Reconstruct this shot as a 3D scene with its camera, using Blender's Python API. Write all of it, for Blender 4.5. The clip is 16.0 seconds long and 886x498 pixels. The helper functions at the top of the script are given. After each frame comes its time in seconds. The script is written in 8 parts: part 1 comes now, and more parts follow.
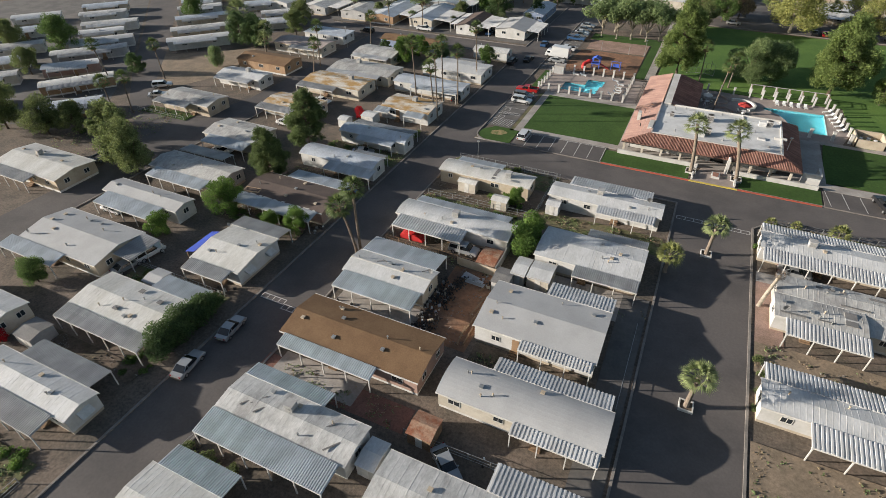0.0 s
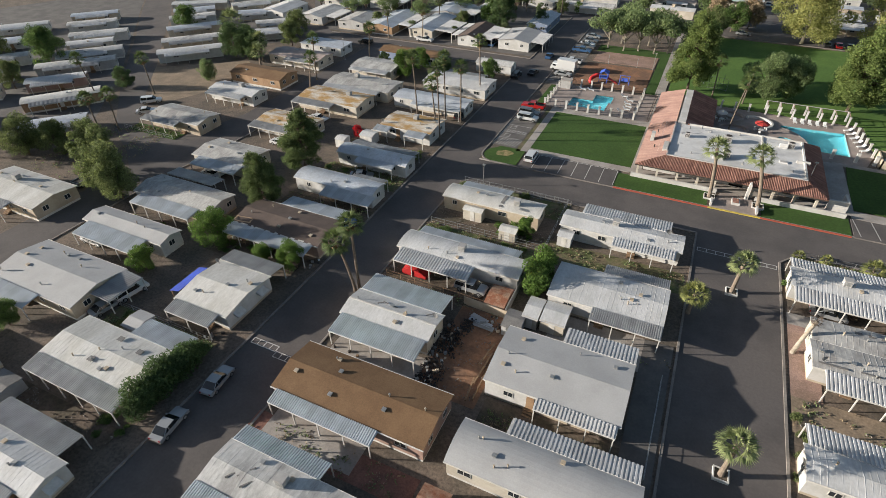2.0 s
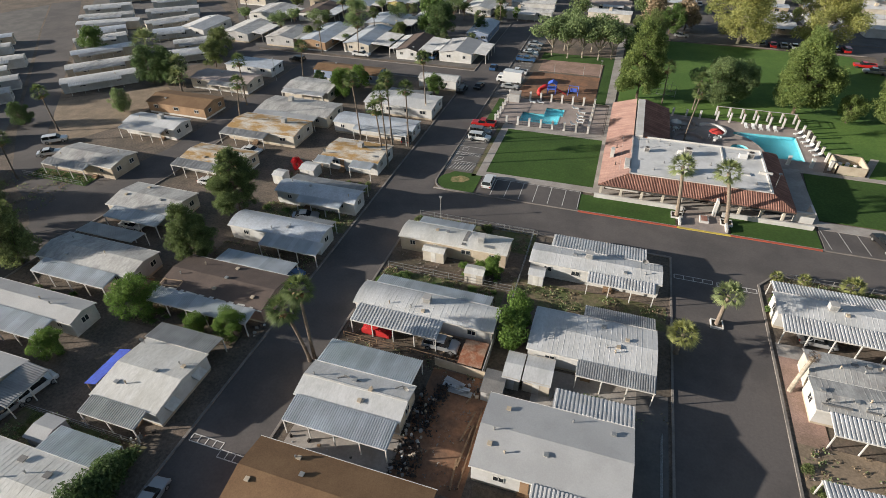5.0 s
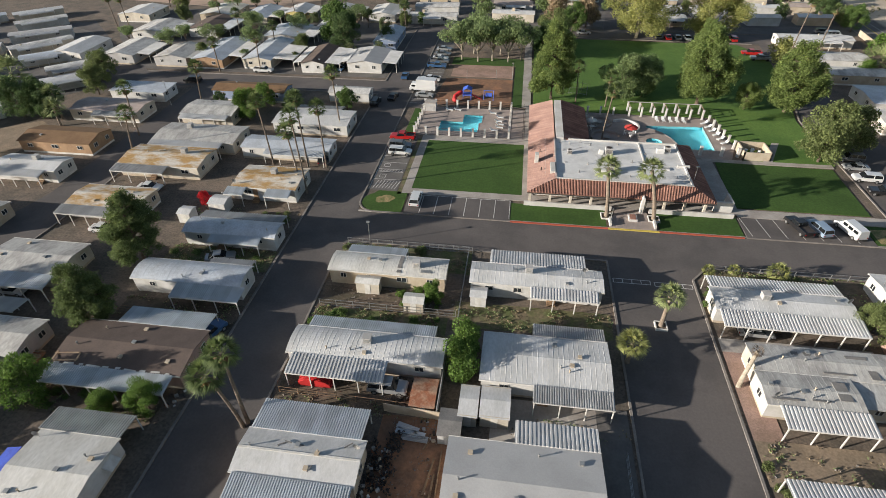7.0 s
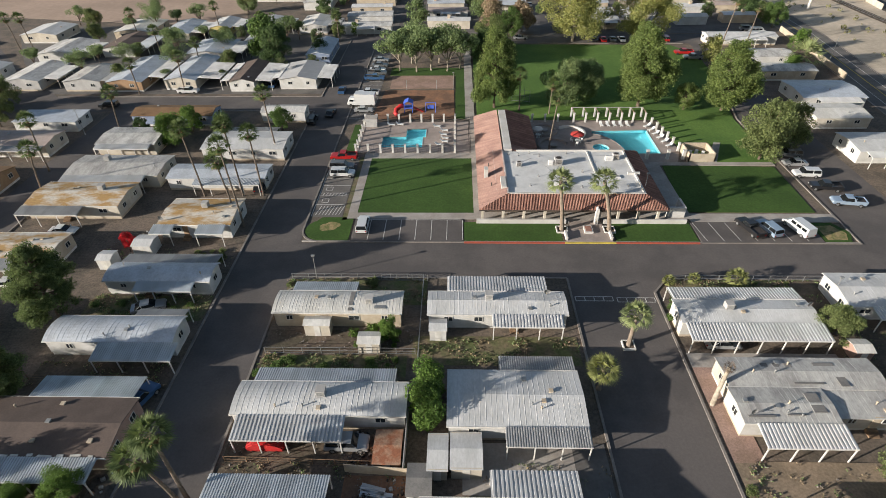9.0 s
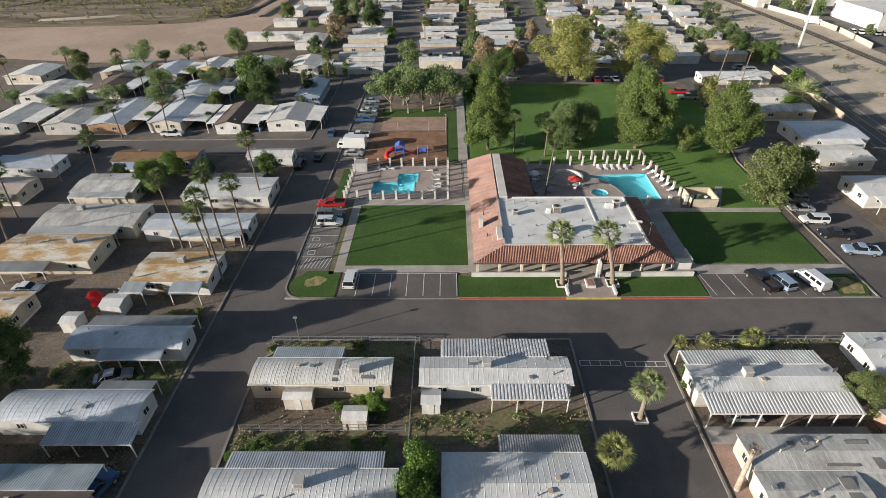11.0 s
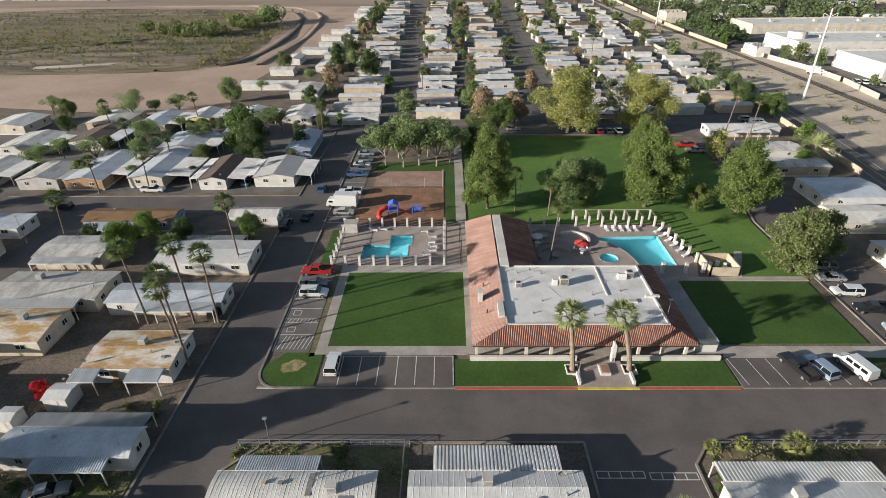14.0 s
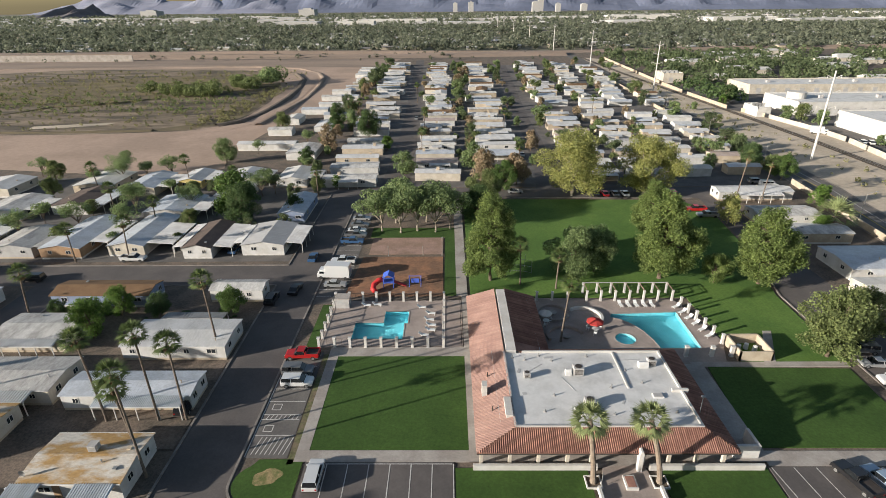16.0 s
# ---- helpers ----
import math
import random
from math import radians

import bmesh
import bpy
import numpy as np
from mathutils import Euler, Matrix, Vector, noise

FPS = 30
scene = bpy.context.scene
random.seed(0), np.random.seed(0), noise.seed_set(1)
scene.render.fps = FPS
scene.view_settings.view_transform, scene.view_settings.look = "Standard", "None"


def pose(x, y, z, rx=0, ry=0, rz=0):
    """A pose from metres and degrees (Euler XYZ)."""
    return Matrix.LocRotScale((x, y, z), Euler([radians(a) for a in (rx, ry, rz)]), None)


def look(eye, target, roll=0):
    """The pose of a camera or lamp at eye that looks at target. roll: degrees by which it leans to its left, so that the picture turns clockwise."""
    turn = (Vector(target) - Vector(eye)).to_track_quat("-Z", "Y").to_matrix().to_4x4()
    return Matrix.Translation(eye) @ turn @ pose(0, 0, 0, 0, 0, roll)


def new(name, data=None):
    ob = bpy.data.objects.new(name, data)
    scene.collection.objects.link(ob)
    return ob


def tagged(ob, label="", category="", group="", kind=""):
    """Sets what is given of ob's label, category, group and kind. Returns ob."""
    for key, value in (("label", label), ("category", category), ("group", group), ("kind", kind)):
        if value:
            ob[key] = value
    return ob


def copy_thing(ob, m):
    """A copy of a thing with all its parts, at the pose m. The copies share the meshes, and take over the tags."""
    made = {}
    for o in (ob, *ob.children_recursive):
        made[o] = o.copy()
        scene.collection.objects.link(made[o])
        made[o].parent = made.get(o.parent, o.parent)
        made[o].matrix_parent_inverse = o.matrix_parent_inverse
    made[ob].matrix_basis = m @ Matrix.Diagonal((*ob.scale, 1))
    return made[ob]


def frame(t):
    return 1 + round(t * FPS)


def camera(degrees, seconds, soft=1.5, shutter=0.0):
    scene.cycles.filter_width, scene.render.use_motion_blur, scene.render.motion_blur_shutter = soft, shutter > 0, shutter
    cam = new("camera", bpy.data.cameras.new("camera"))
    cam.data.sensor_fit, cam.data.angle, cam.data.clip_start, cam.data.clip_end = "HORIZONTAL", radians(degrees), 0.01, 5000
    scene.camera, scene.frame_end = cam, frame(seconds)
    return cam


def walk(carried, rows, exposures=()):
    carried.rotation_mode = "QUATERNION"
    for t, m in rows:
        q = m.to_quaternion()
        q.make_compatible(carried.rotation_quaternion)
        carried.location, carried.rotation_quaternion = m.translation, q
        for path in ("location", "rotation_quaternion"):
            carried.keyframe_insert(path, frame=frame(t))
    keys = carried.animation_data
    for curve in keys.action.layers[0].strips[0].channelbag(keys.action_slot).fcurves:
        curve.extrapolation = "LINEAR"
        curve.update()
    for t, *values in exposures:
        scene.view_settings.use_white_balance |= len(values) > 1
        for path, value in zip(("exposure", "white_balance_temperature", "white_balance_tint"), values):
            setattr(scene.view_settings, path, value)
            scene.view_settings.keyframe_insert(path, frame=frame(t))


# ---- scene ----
cam = camera(79.1, 16.0, soft=0.8)
PATH = [
    (0, (1.282, 2.135, 52.738), (0.597, 3.554, 51.506), -0.8),
    (0.5, (0.198, 3.805, 52.832), (-0.487, 5.226, 51.603), -0.8),
    (1, (-0.888, 5.467, 52.927), (-1.57, 6.89, 51.699), -0.8),
    (1.5, (-1.987, 7.219, 53.018), (-2.667, 8.644, 51.791), -0.7),
    (2, (-3.08, 8.893, 53.106), (-3.76, 10.32, 51.88), -0.7),
    (2.5, (-4.224, 10.536, 53.168), (-4.893, 11.969, 51.942), -0.7),
    (3, (-5.34, 12.168, 53.199), (-5.989, 13.61, 51.975), -0.7),
    (3.2, (-5.758, 12.816, 53.199), (-6.406, 14.258, 51.975), -0.7),
    (5.3, (-9.665, 19.089, 53.377), (-10.112, 20.606, 52.152), -0.7),
    (5.5, (-10.013, 19.639, 53.387), (-10.422, 21.167, 52.162), -0.7),
    (6, (-10.774, 20.982, 53.422), (-11.107, 22.527, 52.196), -0.7),
    (6.5, (-11.367, 22.348, 53.408), (-11.65, 23.903, 52.183), -0.6),
    (7, (-11.803, 23.698, 53.396), (-12.034, 25.263, 52.172), -0.7),
    (7.5, (-12.149, 25.113, 53.378), (-12.298, 26.688, 52.155), -0.7),
    (8, (-12.488, 26.636, 53.347), (-12.587, 28.215, 52.124), -0.7),
    (8.5, (-12.686, 28.195, 53.307), (-12.745, 29.777, 52.085), -0.8),
    (9, (-12.804, 29.847, 53.259), (-12.851, 31.434, 52.043), -0.8),
    (9.2, (-12.826, 30.544, 53.249), (-12.869, 32.134, 52.038), -0.8),
    (11.5, (-12.799, 38.401, 53.209), (-12.82, 40.075, 52.115), -0.6),
    (12, (-12.734, 40.134, 53.19), (-12.754, 41.827, 52.126), -0.5),
    (12.5, (-12.672, 41.85, 53.152), (-12.692, 43.562, 52.118), -0.5),
    (13, (-12.56, 43.62, 53.097), (-12.579, 45.35, 52.093), -0.5),
    (13.5, (-12.402, 45.498, 53.057), (-12.422, 47.229, 52.055), -0.5),
    (14, (-12.261, 47.503, 53.072), (-12.281, 49.233, 52.069), -0.5),
    (14.5, (-12.198, 49.763, 53.089), (-12.217, 51.501, 52.101), -0.5),
    (15, (-12.126, 52.167, 53.061), (-12.144, 53.933, 52.124), -0.5),
    (15.5, (-12.1, 54.665, 53.016), (-12.119, 56.459, 52.132), -0.5),
    (16, (-12.167, 57.286, 52.941), (-12.187, 59.105, 52.109), -0.5),
]
walk(cam, [(t, look(eye, target, roll)) for t, eye, target, roll in PATH])

# ---- light ----
SUN_AWAY = Vector((0.924, 0.383, 0.0))
SUN_UP = radians(14.0)
world = bpy.data.worlds.new("world")
scene.world = world
world.use_nodes = True
sky = world.node_tree.nodes.new("ShaderNodeTexSky")
sky.sky_type = "NISHITA"
sky.sun_disc = False
sky.sun_elevation = SUN_UP
sky.sun_rotation = math.atan2(-SUN_AWAY.x, -SUN_AWAY.y)
sky.air_density, sky.dust_density, sky.ozone_density = 1.0, 1.2, 1.0
world.node_tree.nodes["Background"].inputs["Strength"].default_value = 0.067
world.node_tree.links.new(sky.outputs[0], world.node_tree.nodes["Background"].inputs["Color"])
sun_data = bpy.data.lights.new("sun", "SUN")
sun_data.energy, sun_data.angle, sun_data.color = 5.0, radians(0.6), (1.0, 0.93, 0.83)
sun = new("sun", sun_data)
sun.matrix_world = look((0, 0, 60), Vector((0, 0, 60)) + SUN_AWAY * math.cos(SUN_UP) - Vector((0, 0, math.sin(SUN_UP))))
scene.view_settings.exposure = 0.89


# ---- materials ----
def mat(name, col, col2=None, rough=0.85, big=0.15, fine=4.0, var=0.35, bump=0.15, metal=0.0, rnd=0.0, island=0.0, edge=(0.4, 0.6), spec=0.3, stretch=None, trans=0.0):
    """Two-scale procedural surface in world metres: col and col2 blend in patches, a fine grain varies the value."""
    m = bpy.data.materials.new(name)
    m.use_nodes = True
    nt = m.node_tree
    n, l = nt.nodes, nt.links
    p = n["Principled BSDF"]
    p.inputs["Roughness"].default_value = rough
    p.inputs["Metallic"].default_value = metal
    p.inputs["Specular IOR Level"].default_value = spec
    geo = n.new("ShaderNodeNewGeometry")
    vec = geo.outputs["Position"]
    if stretch:
        mp = n.new("ShaderNodeMapping")
        mp.inputs["Scale"].default_value = stretch
        l.new(vec, mp.inputs["Vector"])
        vec = mp.outputs[0]
    a = n.new("ShaderNodeTexNoise")
    a.inputs["Scale"].default_value = big
    a.inputs["Detail"].default_value = 5.0
    a.inputs["Roughness"].default_value = 0.62
    l.new(vec, a.inputs["Vector"])
    ramp = n.new("ShaderNodeMapRange")
    ramp.inputs["From Min"].default_value, ramp.inputs["From Max"].default_value = edge
    l.new(a.outputs["Fac"], ramp.inputs["Value"])
    mix = n.new("ShaderNodeMix")
    mix.data_type = "RGBA"
    mix.inputs["A"].default_value = (*col, 1)
    mix.inputs["B"].default_value = (*(col2 or [c * 0.72 for c in col]), 1)
    l.new(ramp.outputs[0], mix.inputs["Factor"])
    b = n.new("ShaderNodeTexNoise")
    b.inputs["Scale"].default_value = fine
    b.inputs["Detail"].default_value = 6.0
    b.inputs["Roughness"].default_value = 0.7
    l.new(vec, b.inputs["Vector"])
    val = n.new("ShaderNodeMapRange")
    val.inputs["From Min"].default_value, val.inputs["From Max"].default_value = 0.25, 0.75
    val.inputs["To Min"].default_value, val.inputs["To Max"].default_value = 1 - var, 1 + var
    l.new(b.outputs["Fac"], val.inputs["Value"])
    out = val.outputs[0]
    for amount, source in ((rnd, "obj"), (island, "isl")):
        if amount:
            if source == "obj":
                r = n.new("ShaderNodeObjectInfo").outputs["Random"]
            else:
                r = geo.outputs["Random Per Island"]
            mr = n.new("ShaderNodeMapRange")
            mr.inputs["To Min"].default_value, mr.inputs["To Max"].default_value = 1 - amount, 1 + amount
            l.new(r, mr.inputs["Value"])
            mul = n.new("ShaderNodeMath")
            mul.operation = "MULTIPLY"
            l.new(out, mul.inputs[0])
            l.new(mr.outputs[0], mul.inputs[1])
            out = mul.outputs[0]
    sc = n.new("ShaderNodeVectorMath")
    sc.operation = "SCALE"
    l.new(mix.outputs["Result"], sc.inputs[0])
    l.new(out, sc.inputs["Scale"])
    l.new(sc.outputs[0], p.inputs["Base Color"])
    if bump:
        bp = n.new("ShaderNodeBump")
        bp.inputs["Strength"].default_value = bump
        bp.inputs["Distance"].default_value = 0.05
        l.new(b.outputs["Fac"], bp.inputs["Height"])
        l.new(bp.outputs[0], p.inputs["Normal"])
    if trans:
        t = n.new("ShaderNodeBsdfTranslucent")
        l.new(sc.outputs[0], t.inputs["Color"])
        ms = n.new("ShaderNodeMixShader")
        ms.inputs[0].default_value = trans
        l.new(p.outputs[0], ms.inputs[1])
        l.new(t.outputs[0], ms.inputs[2])
        l.new(ms.outputs[0], n["Material Output"].inputs["Surface"])
    return m


def plain(name, col, rough=0.5, metal=0.0, spec=0.5, coat=0.0):
    m = bpy.data.materials.new(name)
    m.use_nodes = True
    p = m.node_tree.nodes["Principled BSDF"]
    p.inputs["Base Color"].default_value = (*col, 1)
    p.inputs["Roughness"].default_value = rough
    p.inputs["Metallic"].default_value = metal
    p.inputs["Specular IOR Level"].default_value = spec
    p.inputs["Coat Weight"].default_value = coat
    return m


ASPHALT = mat("asphalt", (0.12, 0.106, 0.1), (0.09, 0.081, 0.078), 0.9, 0.12, 3.0, 0.14, 0.12)
ASPHALT_OLD = mat("asphalt_old", (0.145, 0.134, 0.124), (0.106, 0.098, 0.093), 0.9, 0.2, 3.0, 0.16, 0.12)
CONCRETE = mat("concrete", (0.36, 0.33, 0.3), (0.28, 0.25, 0.225), 0.9, 0.25, 3.0, 0.16, 0.1)
KERB = mat("kerb_concrete", (0.255, 0.225, 0.2), (0.175, 0.157, 0.142), 0.9, 0.4, 3.0, 0.2, 0.1)
DIRT = mat("dirt", (0.168, 0.13, 0.102), (0.108, 0.09, 0.072), 0.95, 0.22, 2.6, 0.55, 0.7)
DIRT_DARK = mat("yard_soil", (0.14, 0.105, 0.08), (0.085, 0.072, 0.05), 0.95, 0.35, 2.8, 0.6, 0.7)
DIRT_TAN = mat("tan_soil", (0.27, 0.205, 0.145), (0.2, 0.155, 0.11), 0.95, 0.3, 3.0, 0.35, 0.5)
DIRT_RED = mat("red_soil", (0.27, 0.14, 0.08), (0.17, 0.1, 0.065), 0.95, 0.3, 2.0, 0.3, 0.4)
SAND = mat("sand", (0.4, 0.292, 0.226), (0.32, 0.236, 0.182), 0.95, 0.03, 0.5, 0.14, 0.3)
VERGE = mat("verge_sand", (0.5, 0.42, 0.33), (0.38, 0.32, 0.245), 0.95, 0.04, 0.6, 0.2, 0.3)
SAND_DULL = mat("dull_sand", (0.28, 0.212, 0.167), (0.215, 0.166, 0.13), 0.95, 0.02, 0.4, 0.18, 0.3, stretch=(0.4, 1.4, 1))
BASIN_OLIVE = mat("basin_weeds", (0.185, 0.146, 0.08), (0.12, 0.096, 0.058), 0.95, 0.05, 0.4, 0.45, 0.5, stretch=(0.35, 1.5, 1))
GRAVEL = mat("pink_gravel", (0.33, 0.22, 0.18), (0.25, 0.17, 0.13), 0.95, 0.3, 6.0, 0.35, 0.4)
BRICKPAVE = mat("red_brick_gravel", (0.24, 0.12, 0.09), (0.17, 0.09, 0.07), 0.95, 0.4, 5.0, 0.35, 0.4)
LAWN = mat("lawn", (0.045, 0.09, 0.016), (0.034, 0.072, 0.012), 0.95, 0.12, 2.5, 0.35, 0.5)
# Brighter copy of the lawn colour that carries the park's sunlit look.
LAWN_PARK_LIT = mat("park_lawn", (0.096, 0.168, 0.034), (0.066, 0.13, 0.025), 0.95, 0.08, 2.5, 0.3, 0.5)
STRAW = mat("dry_straw_grass", (0.3, 0.225, 0.115), (0.13, 0.14, 0.05), 0.95, 0.9, 5.0, 0.4, 0.5)
WEEDS = mat("weedy_ground", (0.1, 0.115, 0.045), (0.16, 0.125, 0.08), 0.95, 0.35, 2.2, 0.45, 0.6)
BASIN = mat("dry_basin", (0.24, 0.185, 0.13), (0.085, 0.07, 0.05), 0.95, 0.06, 0.45, 0.6, 0.5, edge=(0.4, 0.6), stretch=(0.35, 1.5, 1))
FARLAND = mat("far_land", (0.2, 0.175, 0.13), (0.1, 0.11, 0.07), 0.95, 0.012, 0.1, 0.35, 0.0)
ROOF_WHITE = mat("white_coated_roof", (0.53, 0.528, 0.525), (0.44, 0.438, 0.43), 0.75, 0.35, 4.2, 0.16, 0.3, stretch=(1.0, 0.4, 1))
ROOF_CREAM = mat("cream_coated_roof", (0.56, 0.548, 0.52), (0.47, 0.455, 0.42), 0.78, 0.4, 4.2, 0.18, 0.3, stretch=(1.0, 0.35, 1))
ROOF_WORN = mat("weathered_white_roof", (0.51, 0.5, 0.48), (0.3, 0.29, 0.277), 0.8, 0.5, 3.0, 0.24, 0.3, edge=(0.42, 0.66), stretch=(1.0, 0.45, 1))
ROOF_BLUE = mat("pale_metal_roof", (0.5, 0.53, 0.57), (0.42, 0.44, 0.47), 0.5, 0.4, 3.0, 0.2, 0.2, metal=0.2)
ROOF_GREY = mat("grey_shingle_roof", (0.4, 0.397, 0.395), (0.36, 0.357, 0.355), 0.9, 0.3, 6.0, 0.09, 0.2)
ROOF_DARK = mat("dark_grey_roof", (0.2, 0.19, 0.18), (0.15, 0.145, 0.14), 0.9, 0.4, 5.0, 0.2, 0.2)
ROOF_BROWN = mat("brown_shingle_roof", (0.185, 0.112, 0.06), (0.15, 0.088, 0.047), 0.92, 0.3, 6.0, 0.2, 0.25)
ROOF_UMBER = mat("dark_brown_roof", (0.125, 0.094, 0.08), (0.1, 0.076, 0.066), 0.92, 0.3, 6.0, 0.2, 0.25)
ROOF_TARRED = mat("tarred_grey_roof", (0.42, 0.41, 0.39), (0.27, 0.26, 0.25), 0.85, 0.5, 3.0, 0.26, 0.3, edge=(0.42, 0.66), stretch=(1.0, 0.45, 1))
ROOF_PINK = mat("faded_pinkish_roof", (0.4, 0.33, 0.3), (0.33, 0.27, 0.24), 0.85, 0.4, 4.0, 0.16, 0.15)
ROOF_RUST = mat("rust_stained_roof", (0.5, 0.47, 0.42), (0.35, 0.22, 0.09), 0.85, 0.34, 2.4, 0.26, 0.15, edge=(0.4, 0.56), stretch=(0.6, 1.2, 1))
METAL_WHITE = mat("white_ribbed_metal", (0.53, 0.53, 0.53), (0.44, 0.435, 0.43), 0.45, 0.5, 2.0, 0.1, 0.03, rnd=0.07)
METAL_PALE = mat("pale_blue_ribbed_metal", (0.48, 0.51, 0.54), (0.4, 0.42, 0.44), 0.45, 0.5, 2.0, 0.12, 0.03, rnd=0.1)
METAL_DULL = mat("dull_grey_ribbed_metal", (0.36, 0.36, 0.36), (0.28, 0.28, 0.28), 0.5, 0.5, 2.0, 0.14, 0.03, rnd=0.1)
METAL_RUST = mat("rusty_sheet", (0.25, 0.1, 0.055), (0.34, 0.22, 0.15), 0.8, 0.9, 4.0, 0.3, 0.1)
WALL_WHITE = mat("white_siding", (0.54, 0.53, 0.515), (0.45, 0.437, 0.41), 0.7, 0.4, 3.0, 0.07, 0.05)
WALL_CREAM = mat("cream_siding", (0.5, 0.455, 0.385), (0.41, 0.365, 0.3), 0.75, 0.4, 3.0, 0.07, 0.05)
WALL_BEIGE = mat("beige_siding", (0.46, 0.39, 0.3), (0.38, 0.31, 0.23), 0.75, 0.4, 3.0, 0.08, 0.05)
WALL_TAN = mat("tan_siding", (0.34, 0.22, 0.13), (0.27, 0.17, 0.1), 0.8, 0.4, 3.0, 0.1, 0.05)
WALL_GREY = mat("grey_siding", (0.4, 0.39, 0.38), (0.33, 0.32, 0.31), 0.75, 0.4, 3.0, 0.08, 0.05)
WALL_BLUE = mat("blue_siding", (0.22, 0.27, 0.38), (0.19, 0.23, 0.32), 0.75, 0.4, 3.0, 0.08, 0.05)
WALL_YELLOW = mat("yellow_siding", (0.55, 0.45, 0.18), (0.48, 0.38, 0.15), 0.75, 0.4, 3.0, 0.08, 0.05)
WALL_ROSE = mat("rose_siding", (0.36, 0.24, 0.2), (0.3, 0.2, 0.16), 0.75, 0.4, 3.0, 0.08, 0.05)
TRIM = mat("white_trim", (0.6, 0.585, 0.555), (0.5, 0.48, 0.44), 0.6, 1.0, 5.0, 0.06, 0.0)
DARKTRIM = mat("dark_trim", (0.06, 0.05, 0.045), None, 0.7, 1.0, 5.0, 0.15, 0.0)
WOOD = mat("weathered_wood", (0.26, 0.17, 0.1), (0.17, 0.11, 0.07), 0.85, 1.2, 6.0, 0.25, 0.1)
WOOD_PALE = mat("bleached_wood", (0.36, 0.27, 0.18), (0.27, 0.19, 0.13), 0.85, 1.2, 6.0, 0.2, 0.1)
GALV = mat("galvanised_steel", (0.4, 0.4, 0.39), (0.32, 0.32, 0.31), 0.45, 1.0, 6.0, 0.15, 0.0, metal=0.6)
PANE = plain("window_glass", (0.025, 0.03, 0.035), 0.08, 0.0, 0.6)
STUCCO = mat("white_stucco", (0.53, 0.515, 0.49), (0.45, 0.43, 0.4), 0.85, 0.3, 3.0, 0.06, 0.08)
FLATROOF = mat("white_flat_roof", (0.575, 0.57, 0.56), (0.46, 0.455, 0.445), 0.8, 0.22, 1.6, 0.08, 0.08, edge=(0.45, 0.62))
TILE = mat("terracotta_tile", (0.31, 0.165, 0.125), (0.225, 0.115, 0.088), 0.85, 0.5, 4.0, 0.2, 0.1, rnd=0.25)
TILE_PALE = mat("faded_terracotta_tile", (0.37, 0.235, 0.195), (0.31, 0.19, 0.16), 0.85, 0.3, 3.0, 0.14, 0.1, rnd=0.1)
DECK = mat("pool_deck", (0.33, 0.275, 0.245), (0.27, 0.225, 0.2), 0.9, 0.3, 3.0, 0.12, 0.08)
POOLTILE = mat("pool_plaster", (0.165, 0.52, 0.6), (0.14, 0.47, 0.54), 0.7, 0.4, 2.0, 0.06, 0.0)
BARK = mat("bark", (0.16, 0.12, 0.09), (0.1, 0.075, 0.055), 0.95, 2.0, 8.0, 0.3, 0.3)
BARK_PALE = mat("pale_bark", (0.36, 0.32, 0.26), (0.26, 0.22, 0.17), 0.95, 2.0, 8.0, 0.25, 0.3)
PALMBARK_GREY = mat("grey_palm_bark", (0.17, 0.135, 0.105), (0.12, 0.095, 0.075), 0.95, 2.0, 8.0, 0.25, 0.3)
PALMBARK = mat("palm_bark", (0.23, 0.185, 0.145), (0.165, 0.13, 0.1), 0.95, 2.0, 8.0, 0.25, 0.3)
THATCH = mat("dry_palm_thatch", (0.27, 0.19, 0.1), (0.2, 0.14, 0.08), 0.95, 2.0, 6.0, 0.25, 0.0, island=0.3)
LEAF = mat("leaf_green", (0.135, 0.205, 0.058), (0.09, 0.148, 0.042), 0.7, 0.5, 3.0, 0.2, 0, island=0.4, trans=0.45)
LEAF_BRIGHT = mat("leaf_bright_green", (0.14, 0.225, 0.048), (0.1, 0.17, 0.037), 0.7, 0.5, 3.0, 0.2, 0, island=0.4, trans=0.45)
LEAF_DARK = mat("leaf_dark_green", (0.1, 0.152, 0.055), (0.07, 0.112, 0.042), 0.7, 0.5, 3.0, 0.2, 0, island=0.4, trans=0.4)
LEAF_PINE = mat("leaf_pine", (0.205, 0.265, 0.083), (0.15, 0.2, 0.065), 0.75, 0.4, 3.0, 0.15, 0, island=0.4, trans=0.5)
LEAF_OLIVE = mat("leaf_olive", (0.185, 0.222, 0.085), (0.14, 0.172, 0.066), 0.75, 0.5, 3.0, 0.2, 0, island=0.4, trans=0.45)
LEAF_CONIFER = mat("leaf_dark_conifer", (0.14, 0.185, 0.068), (0.1, 0.135, 0.05), 0.75, 0.5, 3.0, 0.15, 0, island=0.32, trans=0.45)
LEAF_YELLOW = mat("leaf_yellow_green", (0.355, 0.352, 0.122), (0.265, 0.285, 0.1), 0.75, 0.4, 3.0, 0.15, 0, island=0.3, trans=0.45)
LEAF_BROWN = mat("leaf_sparse_brown", (0.310, 0.232, 0.155), (0.232, 0.186, 0.109), 0.85, 0.5, 3.0, 0.2, 0, island=0.35, trans=0.2)
LEAF_PALM = mat("palm_frond", (0.25, 0.285, 0.125), (0.19, 0.225, 0.1), 0.6, 0.7, 3.0, 0.2, 0, island=0.35, trans=0.2)
